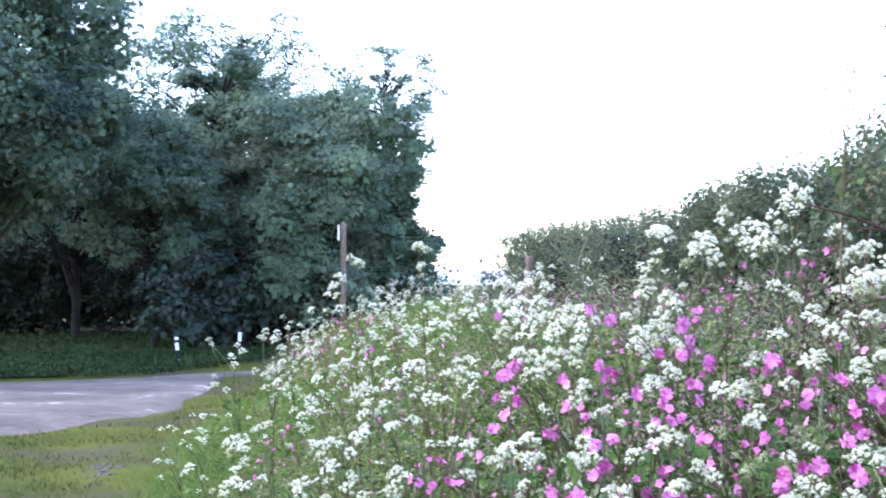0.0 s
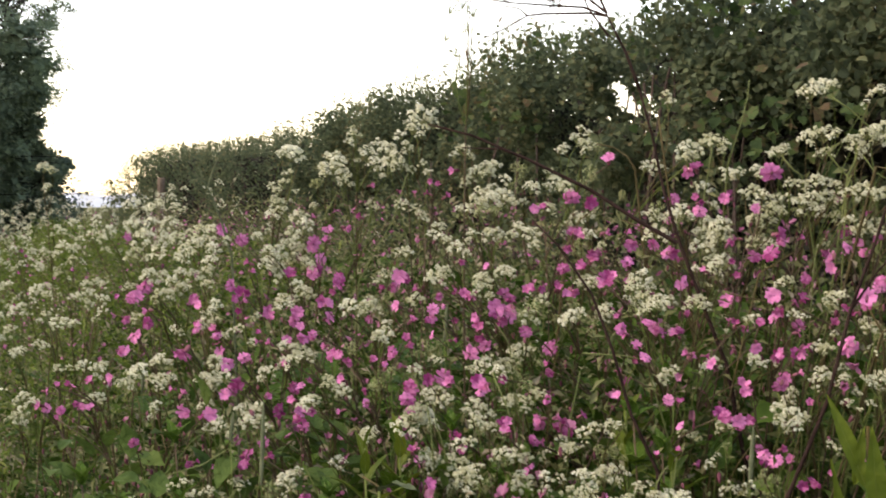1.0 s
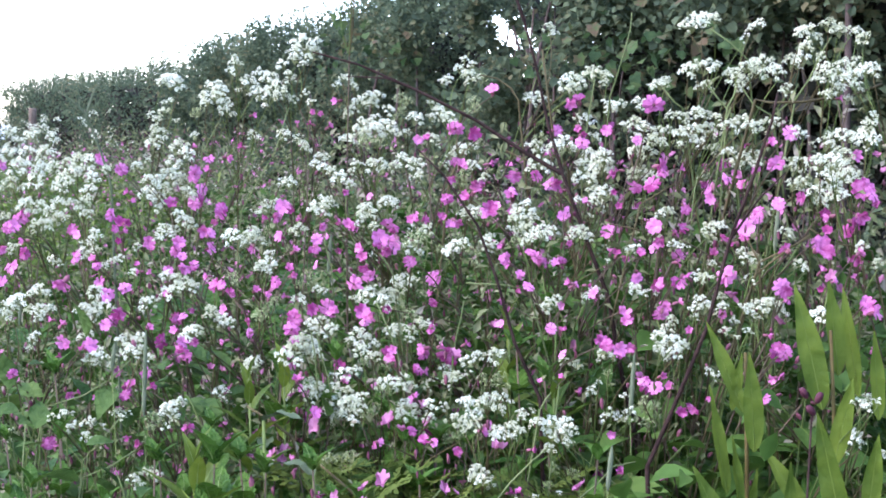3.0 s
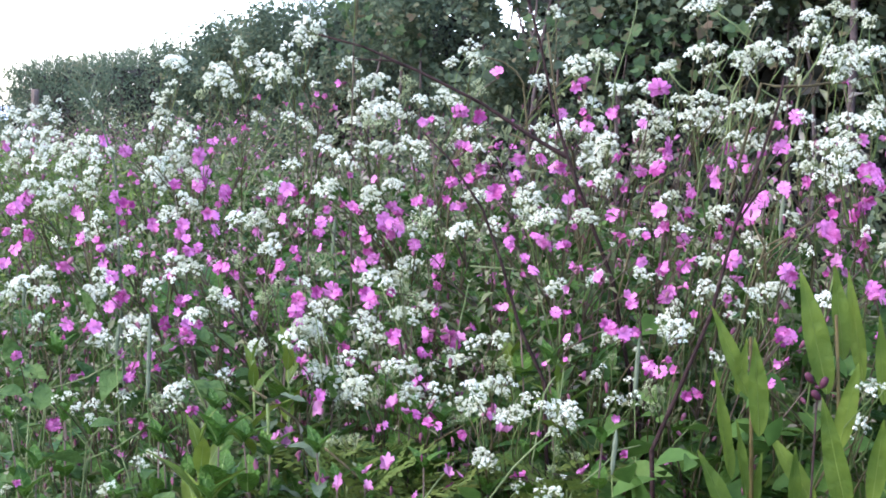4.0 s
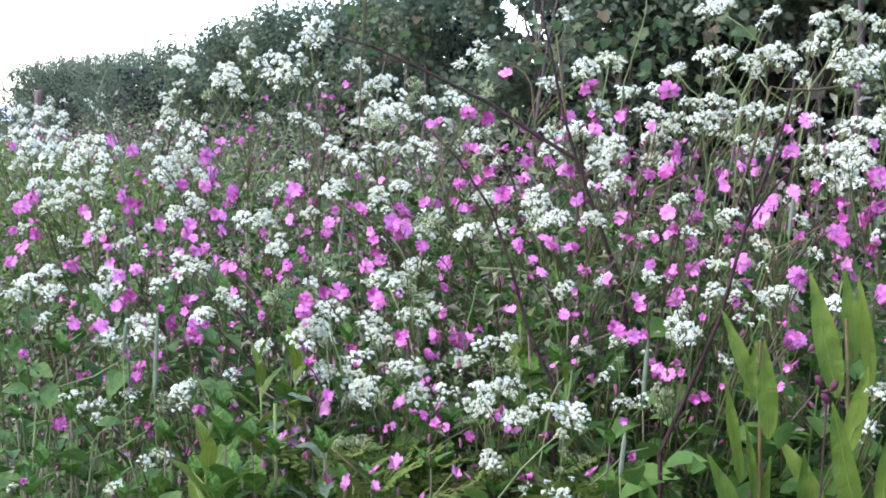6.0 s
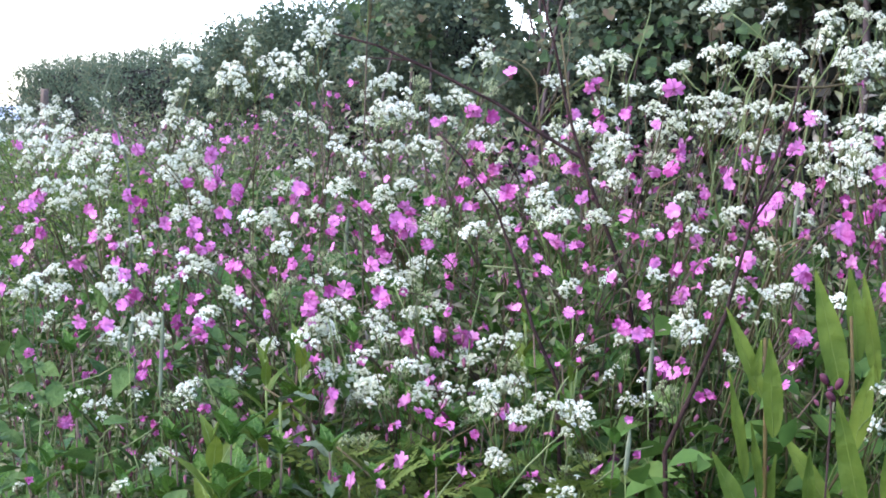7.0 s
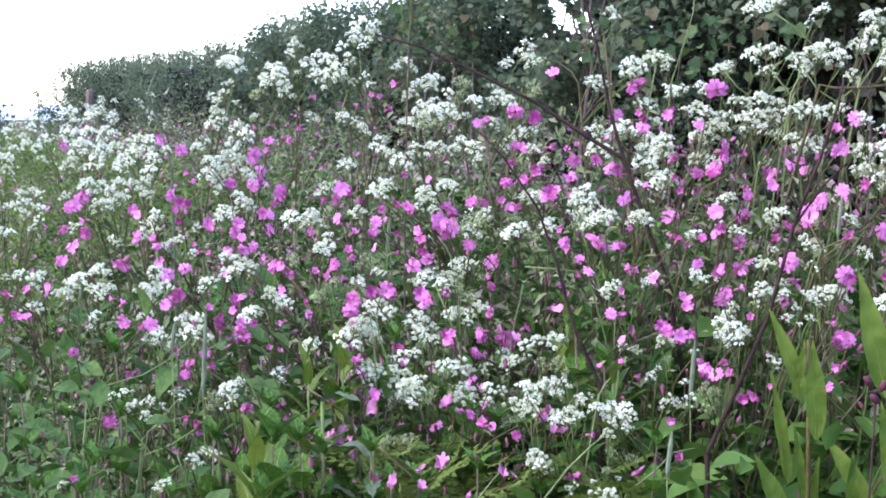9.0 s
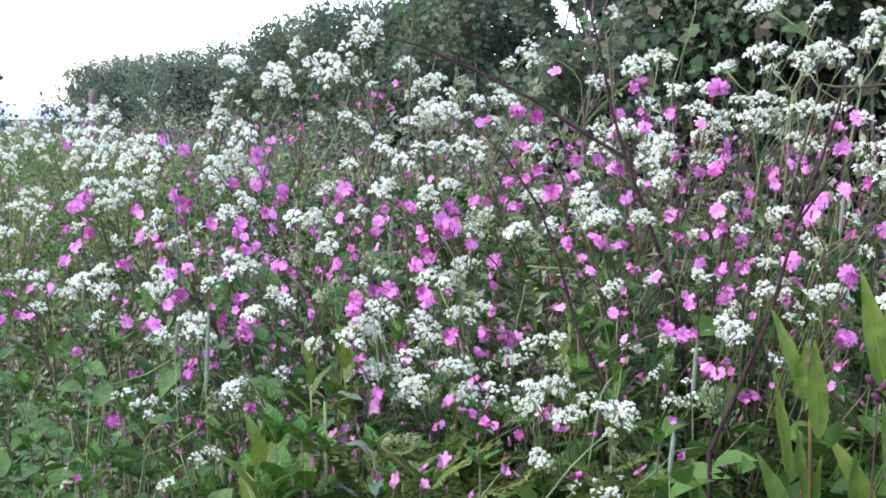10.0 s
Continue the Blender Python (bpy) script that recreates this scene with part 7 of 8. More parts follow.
red_campion((-0.224, 1.891), [(-0.294, 1.781, 1.242, 0.0055), (-0.345, 1.824, 1.201, 0.0065, 1)])
red_campion((0.092, 2.031), [(0.012, 1.844, 1.231, 0.0082)])
red_campion((-0.143, 1.941), [(-0.177, 1.824, 1.233, 0.0073), (-0.157, 1.683, 1.232, 0.0067), (-0.16, 1.792, 1.204, 0.0064), (-0.16, 1.824, 1.195, 0.0056), (-0.156, 1.812, 1.167, 0.0072), (-0.134, 1.627, 1.205, 0.0079)])
red_campion((-0.252, 2.008), [(-0.357, 1.852, 1.214, 0.0073), (-0.392, 1.904, 1.188, 0.0092), (-0.381, 1.848, 1.187, 0.0066)])
red_campion((-0.542, 2.122), [(-0.515, 1.842, 1.213, 0.0065)])
red_campion((-0.161, 2.007), [(-0.113, 1.823, 1.213, 0.0073)])
red_campion((0.235, 1.831), [(0.218, 1.678, 1.238, 0.0052), (0.211, 1.578, 1.248, 0.0062), (0.225, 1.66, 1.231, 0.0096), (0.231, 1.593, 1.251, 0.0056), (0.229, 1.624, 1.234, 0.0072), (0.258, 1.719, 1.219, 0.0076), (0.182, 1.622, 1.184, 0.005)])
red_campion((-0.506, 2.063), [(-0.441, 1.853, 1.189, 0.0049), (-0.458, 1.885, 1.181, 0.0059), (-0.417, 1.86, 1.181, 0.0058), (-0.437, 1.732, 1.147, 0.0046), (-0.462, 1.804, 1.138, 0.008), (-0.479, 1.856, 1.126, 0.0066)])
red_campion((0.309, 1.844), [(0.283, 1.606, 1.226, 0.0043, 1), (0.269, 1.626, 1.21, 0.005), (0.257, 1.607, 1.213, 0.0058), (0.251, 1.59, 1.213, 0.0064)])
red_campion((0.035, 1.863), [(0.05, 1.546, 1.208, 0.0055), (0.046, 1.6, 1.192, 0.0064), (0.061, 1.61, 1.175, 0.0043, 1), (0.02, 1.597, 1.172, 0.0056), (0.02, 1.652, 1.157, 0.0044)])
red_campion((-0.316, 1.968), [(-0.284, 1.739, 1.168, 0.0054), (-0.292, 1.764, 1.162, 0.0062), (-0.321, 1.744, 1.113, 0.0054, 1)])
red_campion((0.004, 1.842), [(-0.029, 1.636, 1.185, 0.0058), (-0.017, 1.662, 1.17, 0.0066), (-0.011, 1.741, 1.165, 0.0062), (-0.007, 1.628, 1.174, 0.005), (-0.064, 1.615, 1.177, 0.005)])
red_campion((-0.473, 2.139), [(-0.368, 1.802, 1.144, 0.0056, 1), (-0.359, 1.816, 1.134, 0.0056), (-0.363, 1.843, 1.119, 0.0058), (-0.371, 1.752, 1.111, 0.0047, 1)])
red_campion((-0.059, 1.967), [(-0.076, 1.744, 1.147, 0.0047), (-0.076, 1.751, 1.097, 0.0047, 1)])
red_campion((-0.673, 2.345), [(-0.602, 2.079, 1.302, 0.0078), (-0.586, 1.982, 1.278, 0.0059), (-0.627, 2.106, 1.255, 0.0055), (-0.632, 2.042, 1.266, 0.0069), (-0.633, 2.044, 1.23, 0.0061), (-0.658, 2.084, 1.224, 0.0063)])
red_campion((0.118, 1.817), [(0.093, 1.536, 1.185, 0.0048, 1), (0.093, 1.631, 1.113, 0.0043), (0.084, 1.577, 1.132, 0.0056, 1), (0.071, 1.547, 1.139, 0.0041, 1)])
red_campion((-0.173, 1.843), [(-0.163, 1.682, 1.147, 0.0037), (-0.127, 1.618, 1.118, 0.0058)])
red_campion((-0.471, 2.265), [(-0.66, 2.038, 1.261, 0.0061), (-0.665, 2.066, 1.254, 0.0054), (-0.653, 1.968, 1.269, 0.0044), (-0.643, 2.013, 1.238, 0.0068), (-0.669, 2.029, 1.227, 0.0061), (-0.687, 2.022, 1.254, 0.0053), (-0.695, 2.095, 1.206, 0.0055)])
red_campion((-0.682, 2.341), [(-0.714, 2.052, 1.234, 0.0054), (-0.7, 2.035, 1.233, 0.0077), (-0.698, 2.054, 1.227, 0.007), (-0.709, 2.123, 1.205, 0.0048)])
red_campion((-0.493, 1.941), [(-0.461, 1.636, 1.108, 0.0059, 1)])
red_campion((0.086, 1.786), [(-0.028, 1.612, 1.101, 0.0058)])



# ---- further plants along the verge ----
VERGE = random.Random(5)


def verge_plants(kind, count, u_range, v_range, tall, heads, size):
    for i in range(count):
        x, y = spot(VERGE.uniform(*u_range), VERGE.uniform(*v_range))
        if y < 2.4 and abs(x) < 1.2 or y < 1.2:
            continue
        z = float(ground_z(x, y)) + VERGE.uniform(*tall)
        hs = [(x + VERGE.gauss(0, 0.1), y + VERGE.gauss(0, 0.1), z - abs(VERGE.gauss(0, 0.13)), VERGE.uniform(*size)) for k in range(heads)]
        kind((x, y), hs)


verge_plants(cow_parsley, 8, (1.5, 6), (0.3, 2.3), (0.50, 0.72), 6, (0.016, 0.028))
verge_plants(red_campion, 6, (1.5, 7), (0.3, 1.9), (0.40, 0.62), 4, (0.010, 0.013))

# ---- flowers too far off to count ----


def far_flowers(name, proto, count, u_range, v_range, tall, size, label):
    """One mesh of many small heads, each a turned copy of one head's shape."""
    k = len(proto.vertices)
    co = np.empty(k * 3, dtype=np.float32)
    proto.vertices.foreach_get("co", co)
    co = co.reshape(-1, 3)
    tri = np.array([tuple(p.vertices) for p in proto.polygons])
    sides = tri.shape[1]
    # they grow in loose clumps
    k2 = np.random.randint(0, max(1, count // 8), count)
    u = np.random.uniform(*u_range, count)[k2] + np.random.normal(0, 0.11, count)
    v = np.clip(np.random.uniform(*v_range, count)[k2] + np.random.normal(0, 0.09, count), *v_range)
    x, y = spot(u, v)
    z = ground_z(x, y) + np.random.uniform(*tall, count)
    a = np.random.uniform(0, 6.28, count)
    s = np.random.uniform(*size, count)
    c, w = np.cos(a)[:, None], np.sin(a)[:, None]
    tx, ty = np.random.normal(0, 0.5, (count, 1)), np.random.normal(-0.35, 0.5, (count, 1))
    P = np.stack([co[None, :, 0] * c - co[None, :, 1] * w, co[None, :, 0] * w + co[None, :, 1] * c, np.repeat(co[None, :, 2], count, 0)], -1)
    P[..., 2] -= P[..., 0] * tx + P[..., 1] * ty
    P = P * s[:, None, None] + np.stack([x, y, z], 1)[:, None, :]
    F = (tri[None] + (np.arange(count) * k)[:, None, None]).reshape(-1, sides)
    ob = new(name, mesh_of(name, P.reshape(-1, 3), F, proto.materials[0]))
    return tagged(ob, label, "wild flowers", kind="stuff")


BUD = mesh_of("bud", [(0.14, 0, -0.8), (-0.07, 0.12, -0.8), (-0.07, -0.12, -0.8), (0.30, 0, -0.1), (-0.15, 0.26, -0.1), (-0.15, -0.26, -0.1), (0.14, 0, 0.35), (-0.07, 0.12, 0.35), (-0.07, -0.12, 0.35)],
              [(i + j, i + (j + 1) % 3, i + 3 + (j + 1) % 3, i + 3 + j) for i in (0, 3) for j in range(3)], M_CALYX)
FAR_UMBEL = umbel_mesh("far_umbel", 8, 7, 21, petal=(0.07, 0.115))
DUSKY = campion_mesh("dusky_petals", 7, 1.4)
DUSKY.materials[0] = M_DUSK
far_flowers("far_umbels", FAR_UMBEL, 1000, (2.6, 14), (0.15, 1.9), (0.36, 0.76), (0.018, 0.030), "countless small white umbels along the verge")
far_flowers("far_campion_flowers", CAMPIONS[0], 600, (2.2, 12), (0.15, 1.9), (0.30, 0.60), (0.007, 0.011), "countless small pink flowers along the verge")
far_flowers("bank_umbels", FAR_UMBEL, 60, (-2.2, 3), (-0.02, 0.9), (0.30, 0.56), (0.012, 0.02), "small white umbels deep among the stems")
far_flowers("bank_campion_flowers", CAMPIONS[5], 120, (-2.2, 3.5), (0.05, 1.25), (0.34, 0.64), (0.006, 0.0095), "small pink flowers deep among the stems")
far_flowers("half_open_campion", DUSKY, 1500, (-2.2, 2.8), (0.05, 1.35), (0.32, 0.66), (0.005, 0.009), "half-open dusky pink flowers among the stems")
far_flowers("campion_buds", BUD, 4200, (-2.2, 5.0), (0.05, 1.6), (0.32, 0.68), (0.0055, 0.009), "dark red buds and spent flower cups among the stems")

# ---- undergrowth ----


def undergrowth():
    N = 78000
    u = np.concatenate([np.random.uniform(-3.2, 3, 2 * N // 3), np.random.uniform(-5.5, 12, N // 3)])
    v = np.random.uniform(-0.3, 2.35, N)
    x, y = spot(u, v)
    h = np.random.beta(1.4, 1.3, N) * (0.60 - 0.09 * v) * (0.6 + 0.4 * np.clip((v + 0.05) / 0.6, 0, 1))
    ok = x * x + y * y > 1.45 ** 2
    at = np.stack([x, y, ground_z(x, y) + h], 1)[ok]
    n = len(at)
    d = np.random.normal(0, 1, (n, 3)) * [1, 1, 0.5] + [0, -0.4, 0.2]
    size, roll = np.random.uniform(0.02, 0.05, n) * np.where(at[:, 2] < 1.12, 1.45, 1.0), np.random.uniform(-0.7, 0.7, n)
    thin = (at[:, 0] > 0.08) & (at[:, 0] < 0.8) & (at[:, 1] > 0.9) & (at[:, 1] < 2.0) & (np.random.rand(n) < 0.55)
    at, d, size, roll = at[~thin], d[~thin], size[~thin], roll[~thin]
    near = (at[:, 0] ** 2 + at[:, 1] ** 2 < 2.15 ** 2) & (at[:, 1] > 0.9) & (abs(at[:, 0]) < 0.9)
    ob = new("low_leaves", fine_leaf_cloud("low_leaves", at[near], d[near], size[near] * 1.1, roll[near], M_LEAF, 0.55))
    tagged(ob, "fresh green oval leaves low on the bank", "undergrowth", kind="stuff")
    # broad leaves that hide the feet of the stems at the front of the bank
    K = 520
    x, y = np.random.uniform(-0.62, 0.14, K), np.random.uniform(1.50, 1.98, K)
    z = np.random.beta(2.2, 1.0, K) * (0.36 + 0.40 * (y - 1.5)) + 0.70
    broad = np.stack([x, y, z], 1)
    d2 = np.random.normal(0, 0.7, (K, 3)) * [1, 1, 0.5] + [0, -0.5, 0.1]
    ob = new("broad_low_leaves", fine_leaf_cloud("broad_low_leaves", broad, d2, np.random.uniform(0.024, 0.048, K), np.random.uniform(-0.7, 0.7, K), M_LEAF_DULL, 0.62))
    tagged(ob, "soft dull green broad leaves at the foot of the flowers", "undergrowth", kind="stuff")
    far = ~near
    ob = new("undergrowth", leaf_cloud("undergrowth", at[far], d[far], size[far], roll[far], M_LEAF, 0.55, rounded=True))
    tagged(ob, "dense low green leaves under the flowers", "undergrowth", kind="stuff")
    N = 205000
    u = np.concatenate([np.random.uniform(-3.2, 3, 3 * N // 4), np.random.uniform(-5.5, 9, N // 4)])
    v = np.random.uniform(-0.3, 2.0, N)
    x, y = spot(u, v)
    tuft = np.sin(x * 17 + 1) * np.sin(y * 15) + np.sin(x * 41) * np.sin(y * 37 + 2) * 0.6
    h = np.random.beta(2.0, 1.3, N) * (0.76 - 0.12 * v + 0.06 * tuft) * (0.5 + 0.5 * np.clip((v + 0.05) / 0.6, 0, 1))
    ok = (x * x + y * y > 1.62 ** 2) & (np.random.rand(N) < 0.6 + 0.5 * tuft)
    at = np.stack([x, y, ground_z(x, y) + h], 1)[ok]
    n = len(at)
    d = np.random.normal(0, 1, (n, 3)) * [1, 1, 0.8] + [0, 0, 0.3]
    ob = new("feathery_foliage", leaf_cloud("feathery_foliage", at, d, np.random.uniform(0.009, 0.026, n) * np.where(at[:, 0] ** 2 + at[:, 1] ** 2 < 1.8 ** 2, 0.6, 1.0), np.random.uniform(-1, 1, n), M_FINE, 0.42))
    tagged(ob, "fine cut foliage and spent buds between the flowers", "undergrowth", kind="stuff")
    N = 60000
    u, v = np.random.uniform(0.2, 9, N), np.random.uniform(0.7, 2.45, N)
    x, y = spot(u, v)
    h = np.random.beta(2.2, 1.2, N) * (0.62 - 0.15 * np.clip(v - 1.2, 0, 2))
    ok = (y > 2.6) & (x < -0.30)
    at = np.stack([x, y, ground_z(x, y) + h], 1)[ok]
    n = len(at)
    ob = new("fresh_foliage", leaf_cloud("fresh_foliage", at, np.random.normal(0, 1, (n, 3)) * [1, 1, 0.6] + [0, 0, 0.5], np.random.uniform(0.014, 0.036, n), np.random.uniform(-1, 1, n), M_FRESH, 0.35))
    tagged(ob, "fresh yellow-green leaves along the grassy verge", "undergrowth", kind="stuff")


def grass():
    N = 9000
    u = np.concatenate([np.random.uniform(-3.2, 3, N // 2), np.random.uniform(-5.5, 12, N // 2)])
    v = np.random.uniform(-0.2, 2.6, N)
    x, y = spot(u, v)
    ok = (y > 1.2) | (x * x + y * y > 3)
    x3, y3 = spot(np.random.uniform(0.3, 9, 17000), np.random.uniform(1.0, 2.6, 17000))
    x, y, ok = np.concatenate([x, x3]), np.concatenate([y, y3]), np.concatenate([ok, y3 > 3.2])
    at = np.stack([x, y, ground_z(x, y)], 1)[ok]
    n = len(at)
    d = np.random.normal(0, 0.22, (n, 3)) + [0, 0, 1]
    ob = new("bank_grass", blade_cloud("bank_grass", at, d, np.random.uniform(0.22, 0.55, n), np.random.uniform(0.003, 0.006, n), np.random.uniform(0.05, 0.45, n), M_GRASS))
    tagged(ob, "long grass blades growing among the flowers", "grass", kind="stuff")
    M = 120000
    x, y = np.random.uniform(-13, -1.5, M), 5 + 21 * np.random.beta(1, 1.4, M)
    v = across(x, y)
    edge = np.interp(y, [3.5, 8, 12.9, 15.1, 18, 21.6, 24.6], [-20, -13, -8.75, -8.3, -9.1, -10.6, -8.0])
    bare = ((x - BARE[0]) / 0.4) ** 2 + ((y - BARE[1]) / 0.7) ** 2
    worn = np.sin(x * 2.1 + 1) * np.sin(y * 1.7) + 0.5 * np.sin(x * 5.3) * np.sin(y * 4.1 + 2)
    ok = (v > 2.0) & (x > edge + 0.1) & (np.random.rand(M) < np.clip(bare * 0.8, 0.2, 1)) & (np.random.rand(M) < 0.75 + 0.5 * worn)
    x, y = x[ok], y[ok]
    n = len(x)
    at = np.stack([x, y, ground_z(x, y)], 1)
    d = np.random.normal(0, 0.3, (n, 3)) + [0, 0, 1]
    K = 30000
    x2, y2 = np.random.uniform(-6, 5, K), np.random.uniform(-6, 6, K)
    v2 = across(x2, y2)
    near = (v2 > 0.2) & ((v2 > 2.3) | (x2 * x2 + y2 * y2 < 2.2) | (y2 < -2))
    at = np.concatenate([at, np.stack([x2, y2, ground_z(x2, y2)], 1)[near]])
    n = len(at)
    d = np.random.normal(0, 0.3, (n, 3)) + [0, 0, 1]
    ob = new("verge_grass", blade_cloud("verge_grass", at, d, np.random.uniform(0.02, 0.055, n), np.random.uniform(0.006, 0.013, n), np.random.uniform(0.1, 0.5, n), M_TURF))
    tagged(ob, "short trodden grass beside the lane", "grass", kind="stuff")


BARE = (-6.35, 10.8)


def loose_stones():
    """Pale stones that lie in the worn earth of the verge."""
    rr = random.Random(4)
    pieces = []
    for i in range(46):
        a, c, r = rr.gauss(0, 0.30), rr.gauss(0, 0.07), rr.uniform(0.010, 0.034)
        x, y = BARE[0] - 0.5 * a + 0.866 * c, BARE[1] + 0.866 * a + 0.5 * c
        z = float(ground_z(x, y)) + 0.03 * math.sin(x * 3.1 + 1) * math.cos(y * 2.3)
        h, turn = r * rr.uniform(0.25, 0.5), rr.uniform(0, 6)
        ring = [(math.cos(turn + k * math.pi / 3) * r * rr.uniform(0.7, 1.2), math.sin(turn + k * math.pi / 3) * r * rr.uniform(0.7, 1.2)) for k in range(6)]
        vs = [Vector((x + p, y + q, z - 0.01)) for p, q in ring] + [Vector((x + p * 0.7, y + q * 0.7, z + h)) for p, q in ring]
        pieces.append((vs, [tuple(range(6, 12))] + [(k, (k + 1) % 6, 6 + (k + 1) % 6, 6 + k) for k in range(6)]))
    tagged(new("loose_stones", mesh_of("loose_stones", *joined(pieces), M_EARTH)), "pale loose stones in worn verge earth", "stones", kind="stuff")


loose_stones()
undergrowth()
grass()

# ---- dock ----
M_DOCK_RIB = surface("dock_rib", (0.085, 0.125, 0.018), (0.15, 0.19, 0.035), 20, 0.6, each=0.4)
DOCK_LEAF = [oval_leaf_mesh("leaf", 1.0, 0.3, M_DOCK, c, 0.016, n=16, rib=M_DOCK_RIB) for c in (0.02, 0.08, -0.05)]


def dock(foot, stem_top, leaves, label):
    """leaves: each (base, tip, width); the blade's flat side is turned outwards from the stem."""
    rr = random.Random(len(leaves))
    base = Vector((*foot, float(ground_z(*foot)) - 0.02))
    top = empty("dock", base)
    part("stem", mesh_of("stem", *tube(bend((0, 0, 0), Vector(stem_top) - base, 0.0, 6, (0.02, 0.03, 0)), [0.0034, 0.0032, 0.003, 0.0026, 0.0022, 0.0016], 7), M_RUST, True), top)
    for a, b, w in leaves:
        a, b = Vector(a) - base, Vector(b) - base
        x = b - a
        n = x.length
        x.normalize()
        y = Vector((x.y * 0 - 1, rr.uniform(-0.5, 0.5), 0))
        y = (y - x * y.dot(x)).normalized()
        z = x.cross(y)
        m = Matrix.Translation(a) @ Matrix((x, y, z)).transposed().to_4x4() @ Matrix.Diagonal((n, w / 0.3, n * 0.7, 1))
        part("leaf", rr.choice(DOCK_LEAF), top, at=m)
    return tagged(top, label, "dock", "dock plants")


dock((0.29, 1.472), (0.294, 1.471, 1.293), [
    ((0.293, 1.471, 1.235), (0.255, 1.478, 1.322), 0.016),
    ((0.298, 1.44, 1.203), (0.29, 1.441, 1.298), 0.02),
    ((0.279, 1.474, 1.154), (0.254, 1.478, 1.261), 0.014),
    ((0.273, 1.414, 1.12), (0.232, 1.421, 1.193), 0.02),
    ((0.293, 1.471, 1.138), (0.278, 1.474, 1.212), 0.011),
    ((0.294, 1.491, 1.088), (0.308, 1.488, 1.179), 0.015),
    ((0.282, 1.473, 1.237), (0.29, 1.472, 1.293), 0.011)], "dock with upright yellow-green pointed leaves")
dock((0.379, 1.451), (0.371, 1.453, 1.317), [
    ((0.365, 1.455, 1.241), (0.337, 1.462, 1.36), 0.025),
    ((0.386, 1.48, 1.27), (0.372, 1.484, 1.364), 0.019),
    ((0.41, 1.495, 1.246), (0.394, 1.499, 1.357), 0.015),
    ((0.357, 1.457, 1.131), (0.31, 1.468, 1.203), 0.019),
    ((0.377, 1.41, 1.127), (0.352, 1.417, 1.248), 0.023),
    ((0.415, 1.442, 1.233), (0.405, 1.444, 1.319), 0.015),
    ((0.396, 1.405, 1.145), (0.404, 1.403, 1.23), 0.018),
    ((0.332, 1.442, 1.118), (0.33, 1.443, 1.195), 0.013),
    ((0.376, 1.452, 1.187), (0.394, 1.447, 1.275), 0.019)], "dock with upright yellow-green pointed leaves")


# ---- nettle-like leafy plants ----


def leafy_plant(x, y, z, pairs, size, seed, label="broad-leaved green plant low on the bank"):
    """Opposite pairs of toothed leaves up a square stem, largest below the tip; z is the tip's height."""
    rr = random.Random(seed)
    g = float(ground_z(x, y)) - 0.02
    top = empty("leafy_plant", (x, y, g))
    h = max(0.15, z - g)
    lean = (rr.gauss(0, 0.03), rr.gauss(-0.02, 0.03))
    part("stem", mesh_of("stem", *tube([(0, 0, 0), (lean[0] * 0.4, lean[1] * 0.4, h * 0.5), (lean[0], lean[1], h)], [0.0016, 0.0014, 0.001], 5), M_STEM_RED, True), top)
    for i in range(pairs):
        t = 1 - 0.09 * i
        s = size * min(1.0, 0.45 + 0.22 * i) * rr.uniform(0.85, 1.15)
        a = i * 1.57 + rr.uniform(-0.3, 0.3)
        for k in range(2 if i else 3):
            part("leaf", NETTLE_LEAF, top, at=leaf_at((lean[0] * t, lean[1] * t, h * t), a + (3.14 if i else 2.1) * k, 1.0 - 0.2 * i + rr.uniform(-0.25, 0.25), s / 0.075))
    return tagged(top, label, "leafy plant", "leafy plants on the bank")


leafy_plant(-0.261, 1.639, 1.161, 5, 0.121, 0)
leafy_plant(-0.226, 1.786, 1.218, 5, 0.081, 1)
leafy_plant(-0.192, 1.84, 1.237, 5, 0.081, 2)
leafy_plant(-0.178, 1.841, 1.199, 4, 0.069, 3)
leafy_plant(-0.453, 1.69, 1.111, 5, 0.081, 4)
leafy_plant(-0.43, 1.902, 1.213, 4, 0.069, 5)
leafy_plant(-0.359, 1.662, 1.1, 4, 0.069, 6)
leafy_plant(-0.103, 2.097, 1.333, 4, 0.069, 7)
leafy_plant(-0.05, 1.659, 1.158, 5, 0.069, 8)
leafy_plant(0.117, 1.796, 1.252, 5, 0.086, 9)
leafy_plant(0.144, 1.714, 1.232, 4, 0.069, 10)
leafy_plant(-0.097, 1.617, 1.148, 5, 0.069, 11)
leafy_plant(-0.174, 1.671, 1.149, 5, 0.075, 12)
leafy_plant(-0.018, 1.56, 1.138, 5, 0.063, 13)
leafy_plant(0.125, 1.545, 1.171, 4, 0.057, 14)
leafy_plant(-0.446, 1.795, 1.148, 4, 0.069, 15)
leafy_plant(-0.24, 1.744, 1.166, 4, 0.069, 16)
leafy_plant(-0.529, 1.877, 1.16, 4, 0.069, 17)
leafy_plant(-0.131, 1.595, 1.111, 4, 0.069, 18)
leafy_plant(-0.215, 1.606, 1.114, 5, 0.081, 19)
leafy_plant(0.095, 1.898, 1.287, 4, 0.069, 20)
leafy_plant(-0.063, 1.849, 1.25, 4, 0.057, 21)
leafy_plant(-0.04, 1.684, 1.097, 4, 0.052, 100)
leafy_plant(-0.293, 1.716, 1.141, 3, 0.052, 101)
leafy_plant(0.071, 1.624, 1.132, 3, 0.084, 102)
leafy_plant(0.014, 1.642, 1.102, 4, 0.067, 103)
